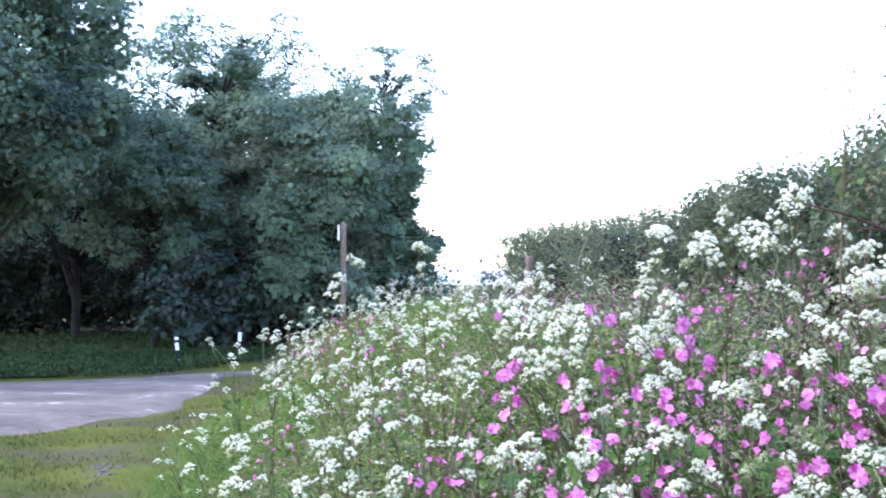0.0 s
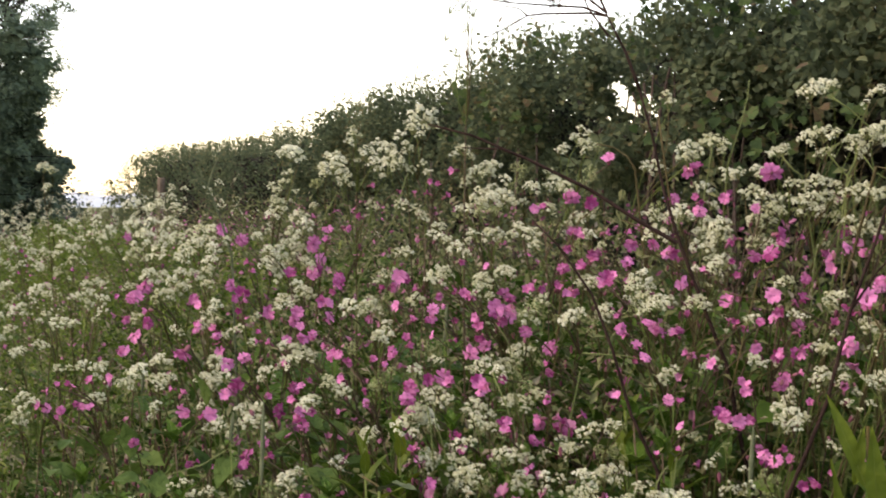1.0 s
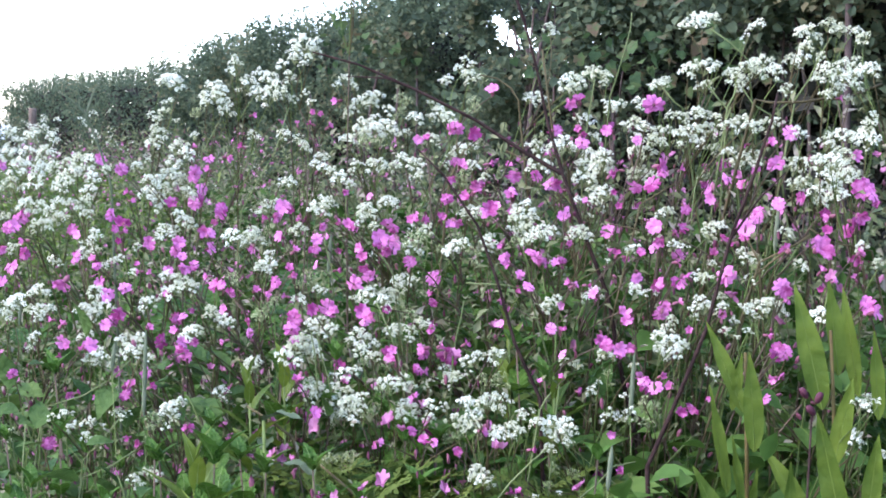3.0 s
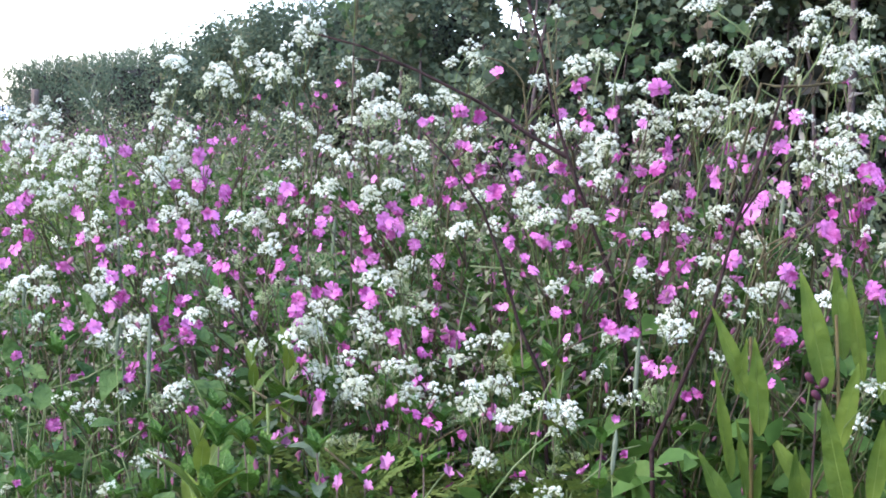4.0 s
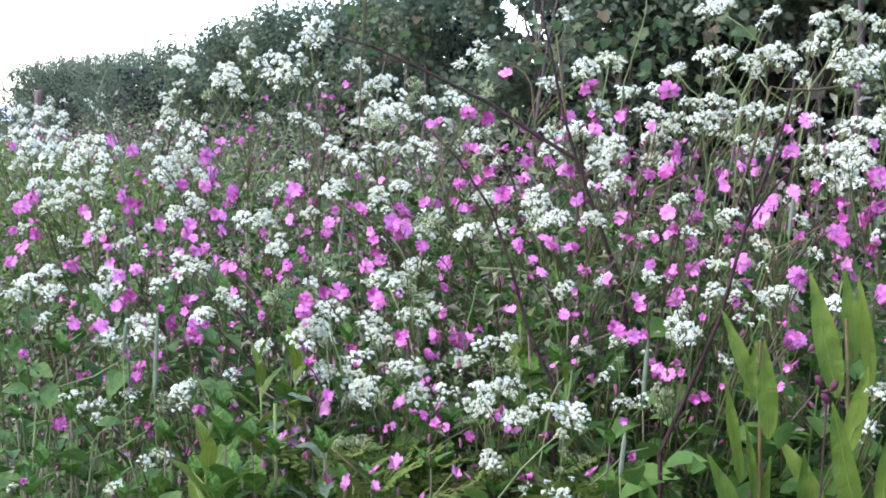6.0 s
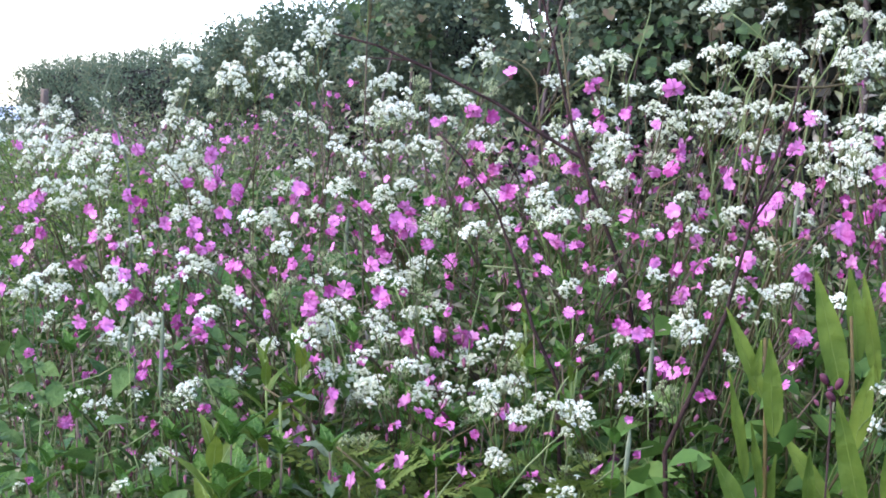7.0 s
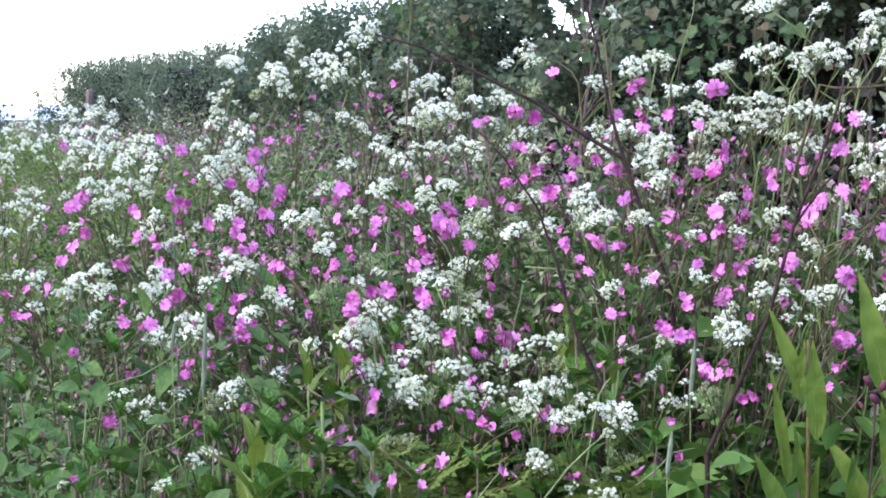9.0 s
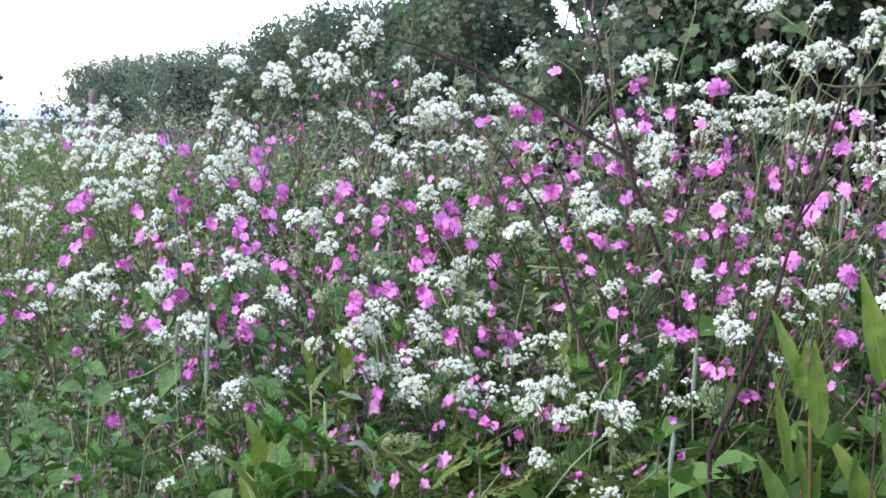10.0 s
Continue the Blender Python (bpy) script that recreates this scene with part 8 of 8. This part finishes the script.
leafy_plant(-0.127, 1.852, 1.165, 5, 0.081, 104)
leafy_plant(-0.517, 1.831, 1.077, 3, 0.058, 105)
leafy_plant(0.012, 1.572, 1.116, 5, 0.05, 106)
leafy_plant(-0.223, 1.73, 1.135, 5, 0.061, 107)
leafy_plant(-0.04, 1.7, 1.159, 3, 0.066, 108)
leafy_plant(-0.046, 1.749, 1.16, 5, 0.078, 109)
leafy_plant(-0.22, 1.722, 1.127, 5, 0.083, 110)
leafy_plant(-0.47, 1.707, 1.083, 3, 0.083, 111)
leafy_plant(-0.285, 1.722, 1.068, 5, 0.076, 112)
leafy_plant(-0.119, 1.713, 1.106, 3, 0.058, 113)
leafy_plant(-0.152, 1.875, 1.154, 5, 0.063, 114)
leafy_plant(-0.047, 1.771, 1.161, 4, 0.078, 115)
leafy_plant(-0.304, 1.765, 1.089, 3, 0.085, 116)
leafy_plant(-0.085, 1.63, 1.109, 5, 0.075, 117)
leafy_plant(-0.016, 1.753, 1.136, 4, 0.084, 118)
leafy_plant(-0.332, 1.713, 1.143, 4, 0.065, 119)
leafy_plant(-0.149, 1.767, 1.058, 4, 0.085, 120)
leafy_plant(-0.4, 1.67, 1.096, 3, 0.064, 121)
leafy_plant(-0.5, 1.791, 1.061, 4, 0.068, 122)
leafy_plant(-0.387, 1.805, 1.11, 3, 0.054, 123)
leafy_plant(-0.006, 1.753, 1.153, 3, 0.05, 124)
leafy_plant(-0.453, 1.915, 1.109, 3, 0.081, 125)
leafy_plant(-0.249, 1.818, 1.114, 4, 0.062, 126)
leafy_plant(-0.05, 1.771, 1.133, 5, 0.076, 127)
leafy_plant(-0.231, 1.775, 1.09, 4, 0.051, 128)
leafy_plant(-0.455, 1.804, 1.15, 3, 0.052, 129)



STAR_LEAF = oval_leaf_mesh("leaf", 0.1, 0.030, M_DOCK, 0.30, 0.001, n=12, rib=M_RIB)


def star_plant(x, y, z, size, seed):
    """A young shoot with pointed yellow-green leaves spreading from its tip like a star."""
    rr = random.Random(seed)
    g = float(ground_z(x, y)) - 0.02
    top = empty("leafy_shoot", (x, y, g))
    h = z - g
    part("stem", mesh_of("stem", *tube([(0, 0, 0), (0.006, 0.004, h * 0.5), (0, 0, h)], [0.0022, 0.002, 0.0012], 5), M_STEM, True), top)
    for i in range(13):
        part("leaf", STAR_LEAF, top, at=leaf_at((0, 0, h * (1 - 0.022 * i)), i * 2.4 + rr.uniform(-0.3, 0.3), 1.25 - 0.085 * i + rr.uniform(-0.1, 0.1), size * min(1.0, 0.5 + 0.08 * i) * rr.uniform(0.85, 1.1)))
    return tagged(top, "leafy shoot with a star of pointed yellow-green leaves", "leafy plant", "leafy shoots on the bank")


star_plant(-0.252, 1.58, 1.161, 0.95, 0)
star_plant(-0.218, 1.747, 1.224, 0.7, 1)
star_plant(-0.183, 1.791, 1.236, 0.7, 2)
star_plant(0.081, 1.818, 1.286, 0.6, 3)
star_plant(0.125, 1.675, 1.238, 0.6, 4)


M_FERN = surface("ferny_leaf", (0.075, 0.115, 0.016), (0.165, 0.205, 0.042), 12, 0.7, each=0.6, glow_through=0.35)
FERNY = [fern_leaf_mesh("cut_leaf", s) for s in (5, 6)]
for me in FERNY:
    me.materials[0] = M_FERN


def ferny_plant(x, y, z, seed):
    """A low tuft of finely cut yellow-green leaves that arch out from its crown; z is its height."""
    rr = random.Random(seed)
    g = float(ground_z(x, y)) - 0.02
    top = empty("ferny_plant", (x, y, g))
    h = z - g
    part("stem", mesh_of("stem", *tube([(0, 0, 0), (0.004, 0.003, h * 0.5), (0, 0, h * 0.95)], [0.002, 0.0018, 0.0012], 5), M_STEM, True), top)
    for i in range(9):
        part("leaf", rr.choice(FERNY), top, at=leaf_at((0, 0, h * (0.95 - 0.035 * i)), i * 2.4 + rr.uniform(-0.4, 0.4), rr.uniform(0.2, 0.9), rr.uniform(0.07, 0.12)))
    return tagged(top, "low tuft of finely cut yellow-green leaves", "ferny plant", "ferny plants on the bank")


for k, at in enumerate(((-0.108, 1.695, 1.132), (-0.074, 1.715, 1.134), (-0.033, 1.715, 1.128), (-0.055, 1.634, 1.114), (-0.013, 1.633, 1.112), (-0.098, 1.633, 1.108), (0.129, 1.595, 1.137), (0.108, 1.636, 1.140), (-0.141, 1.716, 1.140))):
    ferny_plant(*at, k)

SOFT_LEAF = oval_leaf_mesh("leaf", 0.055, 0.020, M_SOFT, 0.55, 0.002, teeth=True, n=13)


def woolly_plant(x, y, z, turn):
    """A low plant with soft grey-green leaves that arch outwards."""
    g = float(ground_z(x, y)) - 0.02
    top = empty("woolly_plant", (x, y, g))
    part("stem", mesh_of("stem", *tube([(0, 0, 0), (0.005, 0, (z - g) * 0.6), (0, 0, z - g)], [0.003, 0.0025, 0.002], 5), M_STEM, True), top)
    for i in range(5):
        part("leaf", SOFT_LEAF, top, at=leaf_at((0, 0, (z - g) * (1 - 0.05 * i)), turn + i * 2.2, 0.5 - 0.1 * i, 1.0 - 0.08 * i))
    return tagged(top, "low plant with soft grey-green hairy leaves", "leafy plant")


M_CASE = surface("seed_case", (0.035, 0.008, 0.016), (0.09, 0.028, 0.035), 90, 0.6)
SEED_CASE = mesh_of("seed_case", *tube([(0, 0, -1.05), (0, 0, -0.75), (0, 0, -0.35), (0, 0, 0.0), (0, 0, 0.12)], [0.10, 0.30, 0.36, 0.26, 0.1], 8), M_CASE, True)


def seeded_campion(x, y, z):
    """A spent campion stem with closed dark red seed cases."""
    g = float(ground_z(x, y)) - 0.02
    top = empty("seeded_campion", (x, y, g))
    h = z - g
    part("stem", mesh_of("stem", *tube([(0, 0, 0), (-0.01, 0, h * 0.5), (0, 0, h - 0.012)], [0.0014, 0.0012, 0.001], 5), M_DRY, True), top)
    for dx, dz, lean in ((-0.010, 0.004, -0.7), (0.008, 0.0, 0.5), (-0.004, -0.012, -0.9)):
        part("seed_case", SEED_CASE, top, at=turn_to((dx, 0, h + dz), (lean, -0.1, 1), 0.010))
    return tagged(top, "spent campion stem with dark red seed cases", "red campion")


woolly_plant(-0.133, 1.615, 1.14, 2.6)
woolly_plant(-0.197, 1.709, 1.182, -0.6)
seeded_campion(0.337, 1.379, 1.269)


# ---- grass seed heads ----


def seed_grass(foot, tip, length, label="tall grass stem with a grey-green seed spike"):
    base = Vector((*foot, float(ground_z(*foot)) - 0.02))
    top = empty("seed_grass", base)
    b = Vector(tip) - base
    a = b - Vector((0.004, 0, length))
    part("stalk", mesh_of("stalk", *tube(bend((0, 0, 0), a, 0.0, 5), [0.0009, 0.0009, 0.0008, 0.0008, 0.0007], 4), M_STEM, True), top)
    rings = [a.lerp(b, i / 9) for i in range(10)]
    part("spike", mesh_of("spike", *tube(rings, [0.001, 0.0022, 0.0027, 0.0024, 0.0028, 0.0025, 0.0027, 0.0022, 0.0016, 0.0005], 7), M_SEED), top)
    return tagged(top, label, "grass", "seeding grasses")


seed_grass((-0.329, 1.788), (-0.339, 1.768, 1.276), 0.1)
seed_grass((-0.374, 1.83), (-0.384, 1.81, 1.257), 0.035)
seed_grass((0.212, 1.607), (0.202, 1.587, 1.276), 0.065)
seed_grass((0.179, 1.51), (0.169, 1.49, 1.199), 0.045)
seed_grass((-0.132, 2.015), (-0.142, 1.995, 1.374), 0.05)
seed_grass((-0.569, 2.142), (-0.579, 2.122, 1.289), 0.05)
seed_grass((0.385, 1.729), (0.375, 1.709, 1.423), 0.05)


# ---- the dead, dark stalks of last year ----


def dead_stalk(foot, runs, label, name="dead_stalk", material=M_DRY, category="dead stalk", heads=()):
    """runs: bent stems, each a list of (x, y, z) with its thickness at the start."""
    base = Vector((*foot, float(ground_z(*foot)) - 0.02))
    top = empty(name, base)
    for pts, r in runs:
        P = [Vector(p) - base for p in pts]
        n = len(P)
        part("stem", mesh_of("stem", *tube(P, [r * (1 - 0.6 * i / (n - 1)) for i in range(n)], 6), material, True), top)
    rr = random.Random(8)
    for h in heads:
        pieces = []
        for k in range(13):
            e = Vector((rr.gauss(0, 1), rr.gauss(0, 1), rr.gauss(0.2, 0.8))).normalized() * rr.uniform(0.006, 0.014)
            pieces.append(tube([(0, 0, -0.004), tuple(e * 0.6), tuple(e), tuple(e * 1.25)], [0.0005, 0.0005, 0.0013, 0.0004], 4))
        part("seed_head", mesh_of("seed_head", *joined(pieces), material), top, at=Matrix.Translation(Vector(h) - base))
    return tagged(top, label, category)


dead_stalk((0.263, 1.904), [([(0.263, 1.904, 0.759), (0.243, 1.884, 1.121), (0.224, 1.887, 1.205), (0.206, 1.889, 1.303), (0.177, 1.892, 1.379), (0.149, 1.894, 1.455), (0.131, 1.896, 1.516), (0.116, 1.890, 1.585), (0.101, 1.885, 1.639)], 0.0034),
    ([(0.133, 1.695, 1.459), (0.09, 1.698, 1.484), (0.04, 1.7, 1.517), (-0.028, 1.7, 1.551), (-0.09, 1.698, 1.578), (-0.139, 1.694, 1.591)], 0.0026),
    ([(-0.028, 1.7, 1.551), (-0.059, 1.699, 1.563), (-0.102, 1.697, 1.565)], 0.0015),
    ([(0.101, 1.885, 1.639), (0.085, 1.880, 1.683), (0.072, 1.880, 1.709), (0.060, 1.880, 1.733)], 0.0022),
    ([(0.060, 1.880, 1.733), (0.037, 1.880, 1.752), (0.007, 1.880, 1.775), (-0.033, 1.880, 1.791), (-0.054, 1.880, 1.813), (-0.067, 1.880, 1.827)], 0.0016),
    ([(0.062, 1.880, 1.731), (0.051, 1.880, 1.755), (0.034, 1.880, 1.783), (0.007, 1.880, 1.794), (-0.016, 1.880, 1.809), (-0.030, 1.880, 1.823)], 0.0016),
    ([(0.060, 1.880, 1.729), (0.034, 1.880, 1.739), (-0.007, 1.880, 1.742), (-0.054, 1.880, 1.746), (-0.091, 1.880, 1.752)], 0.0015),
    ([(0.062, 1.880, 1.728), (0.040, 1.880, 1.732), (-0.014, 1.880, 1.732), (-0.034, 1.880, 1.730), (-0.061, 1.880, 1.715), (-0.085, 1.880, 1.704)], 0.0015),
    ([(0.064, 1.880, 1.704), (0.040, 1.880, 1.737), (0.028, 1.880, 1.765), (0.014, 1.880, 1.783)], 0.0013),
    ([(-0.033, 1.880, 1.791), (-0.061, 1.880, 1.786), (-0.091, 1.880, 1.784)], 0.0010),
    ([(0.034, 1.880, 1.783), (0.031, 1.880, 1.800), (0.031, 1.880, 1.817)], 0.0010),
    ([(-0.054, 1.880, 1.746), (-0.074, 1.880, 1.754), (-0.085, 1.880, 1.759)], 0.0009),
    ([(-0.034, 1.880, 1.730), (-0.044, 1.880, 1.739), (-0.061, 1.880, 1.742), (-0.085, 1.880, 1.744)], 0.0009),
    ([(0.037, 1.880, 1.752), (0.017, 1.880, 1.763), (0.007, 1.880, 1.760)], 0.0009)], "tall dead dark umbel stalk with bare rays and seed heads",
    heads=((0.019, 1.880, 1.793), (0.027, 1.880, 1.788), (0.007, 1.880, 1.786), (-0.003, 1.880, 1.763), (0.007, 1.880, 1.756), (-0.001, 1.880, 1.744), (0.031, 1.880, 1.808), (-0.050, 1.880, 1.812), (0.024, 1.880, 1.807)))
dead_stalk((0.231, 1.566), [([(0.231, 1.566, 0.693), (0.211, 1.546, 1.166), (0.238, 1.542, 1.231), (0.267, 1.537, 1.306), (0.289, 1.533, 1.397), (0.312, 1.528, 1.465), (0.327, 1.525, 1.515), (0.332, 1.524, 1.542)], 0.0027),
    ([(0.289, 1.533, 1.397), (0.315, 1.528, 1.437), (0.341, 1.522, 1.465)], 0.0015)], "dead dark leaning stalk among the flowers")
dead_stalk((0.129, 1.676), [([(0.129, 1.676, 0.671), (0.109, 1.656, 1.216), (0.081, 1.658, 1.277), (0.062, 1.659, 1.344), (0.04, 1.66, 1.405), (0.003, 1.66, 1.459), (-0.024, 1.66, 1.486)], 0.0024)], "thin dead dark stalk among the flowers")
dead_stalk((-0.45, 2.22), [([(-0.45, 2.22, 0.525), (-0.47, 2.2, 1.427), (-0.483, 2.198, 1.475), (-0.496, 2.195, 1.511), (-0.507, 2.192, 1.535), (-0.523, 2.188, 1.55), (-0.54, 2.184, 1.562)], 0.0023),
    ([(-0.502, 2.193, 1.529), (-0.497, 2.194, 1.547), (-0.491, 2.196, 1.564), (-0.483, 2.197, 1.577)], 0.0022),
    ([(-0.507, 2.192, 1.535), (-0.514, 2.19, 1.54), (-0.523, 2.188, 1.538)], 0.0014),
    ([(-0.51, 2.191, 1.537), (-0.512, 2.191, 1.548), (-0.51, 2.192, 1.554)], 0.0014)], "pale green leafless stalk forked at its top", "bare_stalk", M_SEED, "stalk")



# ---- slender bent stems that cross between the flowers ----


def slender_stem(colour, r, way):
    """A thin bent stem; from its lowest end it runs on down to the ground."""
    if way[0][2] > way[-1][2]:
        way = way[::-1]
    low = Vector(way[0])
    gap = (low - Vector(way[1])).normalized()
    foot = low + Vector((gap.x * 0.12, abs(gap.y) * 0.1 + 0.16, 0))
    foot.z = float(ground_z(foot.x, foot.y)) - 0.02
    top = empty("slender_stem", foot)
    P = [Vector((0, 0, 0))] + [q - foot for q in ((foot * 0.35 + low * 0.65) + gap * 0.02, *(Vector(p) for p in way))]
    part("stem", mesh_of("stem", *tube(P, [r * (1.1 - 0.5 * i / (len(P) - 1)) for i in range(len(P))], 5), M_STEM_PALE if colour == "g" else M_STEM_BROWN, True), top)
    return tagged(top, "thin bent pale green stem among the flowers" if colour == "g" else "thin bent brown stem among the flowers", "stem", "slender stems on the bank")


M_STEM_PALE = surface("pale_stem", (0.078, 0.102, 0.032), (0.155, 0.18, 0.068), 20, 0.7, each=0.5)
for colour, thick, way in (
    ("g", 0.0013, [(-0.478, 1.842, 1.173), (-0.431, 1.844, 1.187), (-0.397, 1.846, 1.207), (-0.373, 1.849, 1.231)]),
    ("g", 0.0012, [(-0.484, 1.864, 1.169), (-0.450, 1.868, 1.211), (-0.426, 1.870, 1.228)]),
    ("g", 0.0012, [(-0.415, 1.771, 1.123), (-0.392, 1.773, 1.149), (-0.372, 1.776, 1.172)]),
    ("g", 0.0011, [(-0.408, 1.770, 1.133), (-0.388, 1.771, 1.145), (-0.365, 1.772, 1.150)]),
    ("g", 0.0012, [(-0.407, 1.737, 1.111), (-0.375, 1.739, 1.124), (-0.346, 1.741, 1.143)]),
    ("g", 0.001, [(-0.349, 1.825, 1.221), (-0.332, 1.826, 1.231), (-0.305, 1.828, 1.242)]),
    ("g", 0.0014, [(0.048, 1.542, 1.118), (0.071, 1.545, 1.148), (0.094, 1.547, 1.171), (0.111, 1.549, 1.185)]),
    ("g", 0.0012, [(0.132, 1.552, 1.123), (0.161, 1.554, 1.146), (0.178, 1.556, 1.164), (0.201, 1.557, 1.169)]),
    ("g", 0.0014, [(0.015, 1.801, 1.241), (0.020, 1.804, 1.269), (0.025, 1.806, 1.289), (0.028, 1.808, 1.307)]),
    ("g", 0.0013, [(0.030, 1.798, 1.329), (0.077, 1.798, 1.326), (0.103, 1.799, 1.321)]),
    ("g", 0.0012, [(-0.144, 1.789, 1.218), (-0.147, 1.792, 1.248), (-0.151, 1.794, 1.271)]),
    ("g", 0.0012, [(-0.130, 1.788, 1.218), (-0.139, 1.791, 1.244), (-0.144, 1.793, 1.271)]),
    ("g", 0.0013, [(-0.045, 1.789, 1.232), (-0.052, 1.792, 1.252), (-0.062, 1.794, 1.278), (-0.075, 1.797, 1.307)]),
    ("g", 0.001, [(-0.140, 1.971, 1.332), (-0.149, 1.974, 1.364), (-0.146, 1.977, 1.386)]),
    ("g", 0.0013, [(-0.342, 1.686, 1.080), (-0.351, 1.689, 1.106), (-0.359, 1.691, 1.128)]),
    ("g", 0.0012, [(-0.292, 2.251, 1.390), (-0.272, 2.255, 1.427), (-0.243, 2.259, 1.476), (-0.223, 2.265, 1.542)]),
    ("g", 0.001, [(-0.359, 2.318, 1.475), (-0.347, 2.320, 1.496), (-0.334, 2.323, 1.521)]),
    ("g", 0.0012, [(0.222, 2.040, 1.551), (0.240, 2.045, 1.607), (0.249, 2.049, 1.640), (0.251, 2.051, 1.663)]),
    ("g", 0.0013, [(0.190, 2.047, 1.492), (0.196, 2.050, 1.533), (0.203, 2.054, 1.574)]),
    ("b", 0.0016, [(0.053, 2.114, 1.583), (0.076, 2.114, 1.578), (0.095, 2.114, 1.565), (0.105, 2.113, 1.549)]),
    ("g", 0.0015, [(0.329, 1.902, 1.631), (0.354, 1.901, 1.614), (0.375, 1.900, 1.594)]),
    ("g", 0.0015, [(0.460, 1.833, 1.617), (0.449, 1.832, 1.599), (0.434, 1.829, 1.567), (0.418, 1.828, 1.544)]),
    ("b", 0.002, [(0.365, 1.798, 1.543), (0.382, 1.798, 1.539), (0.421, 1.799, 1.540), (0.447, 1.800, 1.544), (0.467, 1.800, 1.543), (0.512, 1.802, 1.561)]),
    ("g", 0.0015, [(0.352, 1.883, 1.528), (0.335, 1.885, 1.548), (0.325, 1.886, 1.562)]),
    ("g", 0.0015, [(0.346, 1.871, 1.535), (0.353, 1.873, 1.548), (0.358, 1.874, 1.562)]),
    ("g", 0.0014, [(0.350, 1.870, 1.535), (0.344, 1.869, 1.518), (0.343, 1.868, 1.501)]),
    ("g", 0.0013, [(0.275, 1.919, 1.559), (0.289, 1.918, 1.542), (0.299, 1.918, 1.535)]),
    ("g", 0.0014, [(0.394, 1.840, 1.524), (0.371, 1.842, 1.538), (0.358, 1.844, 1.558)]),
    ("g", 0.0014, [(0.390, 1.819, 1.524), (0.406, 1.820, 1.537), (0.420, 1.823, 1.561)]),
    ("b", 0.0016, [(0.346, 1.668, 1.364), (0.377, 1.670, 1.379), (0.401, 1.671, 1.391)]),
    ("b", 0.0016, [(0.348, 1.677, 1.363), (0.336, 1.680, 1.387), (0.348, 1.681, 1.394)]),
    ("g", 0.0012, [(0.305, 1.870, 1.408), (0.308, 1.873, 1.436), (0.311, 1.875, 1.449)]),
    ("b", 0.0015, [(0.390, 1.624, 1.403), (0.414, 1.623, 1.389), (0.455, 1.623, 1.380)]),
    ("b", 0.0015, [(0.344, 1.673, 1.351), (0.372, 1.675, 1.373), (0.403, 1.678, 1.394)]),
    ("g", 0.0013, [(-0.018, 1.576, 1.110), (-0.004, 1.578, 1.128), (0.011, 1.580, 1.145)]),
    ("g", 0.0012, [(0.120, 1.595, 1.203), (0.123, 1.597, 1.220), (0.125, 1.599, 1.241)]),
    ("g", 0.0012, [(0.105, 1.600, 1.214), (0.111, 1.602, 1.225), (0.117, 1.603, 1.232)]),
    ("b", 0.0022, [(0.135, 2.079, 1.616), (0.142, 2.075, 1.563), (0.150, 2.070, 1.499), (0.170, 2.067, 1.454)]),
    ("b", 0.0022, [(-0.168, 1.737, 1.158), (-0.194, 1.739, 1.177), (-0.220, 1.741, 1.193)]),
    ("b", 0.0022, [(-0.132, 1.686, 1.137), (-0.113, 1.685, 1.121), (-0.088, 1.684, 1.099)]),
    ("g", 0.0013, [(-0.416, 1.905, 1.248), (-0.420, 1.903, 1.220), (-0.423, 1.902, 1.192)]),
    ("g", 0.0012, [(-0.535, 1.898, 1.156), (-0.539, 1.902, 1.198), (-0.543, 1.905, 1.233)]),
    ("g", 0.0012, [(-0.469, 1.714, 1.072), (-0.471, 1.719, 1.124), (-0.468, 1.724, 1.175)]),
    ("g", 0.0012, [(-0.060, 1.947, 1.324), (-0.067, 1.948, 1.338), (-0.078, 1.950, 1.352)]),
    ("b", 0.0014, [(0.238, 1.834, 1.420), (0.255, 1.835, 1.430), (0.278, 1.837, 1.444)]),
    ("b", 0.0015, [(0.084, 2.009, 1.481), (0.117, 2.009, 1.466), (0.146, 2.008, 1.456)]),
    ("b", 0.0014, [(0.011, 2.039, 1.443), (0.030, 2.043, 1.480), (0.048, 2.044, 1.495)]),
    ("b", 0.0014, [(0.198, 1.797, 1.398), (0.227, 1.797, 1.392), (0.250, 1.797, 1.387)]),
):
    slender_stem(colour, thick, way)

# ---- an old fence post and a slanting stick in the hedge ----


def post_or_stick(u, v, z, r, lean):
    x, y = spot(u, v)
    top = empty("post_or_stick", (x, y, 0.8))
    h = z - 0.8
    part("post", mesh_of("post", *tube([(0, 0, -0.05), (lean * 0.5, 0, h * 0.5), (lean, 0, h - 0.01), (lean, 0, h)], [r, r, r * 0.95, r * 0.7], 8), M_WOOD), top)
    return tagged(top, "weathered brown post or stick standing in the hedge", "fence post", "fence posts")


post_or_stick(7.7, 0.06, 1.69, 0.03, 0.03)
# a slanting brown stick, built with the same shape as the post
post_or_stick(5.48, 0.08, 1.29, 0.02, 0.2)
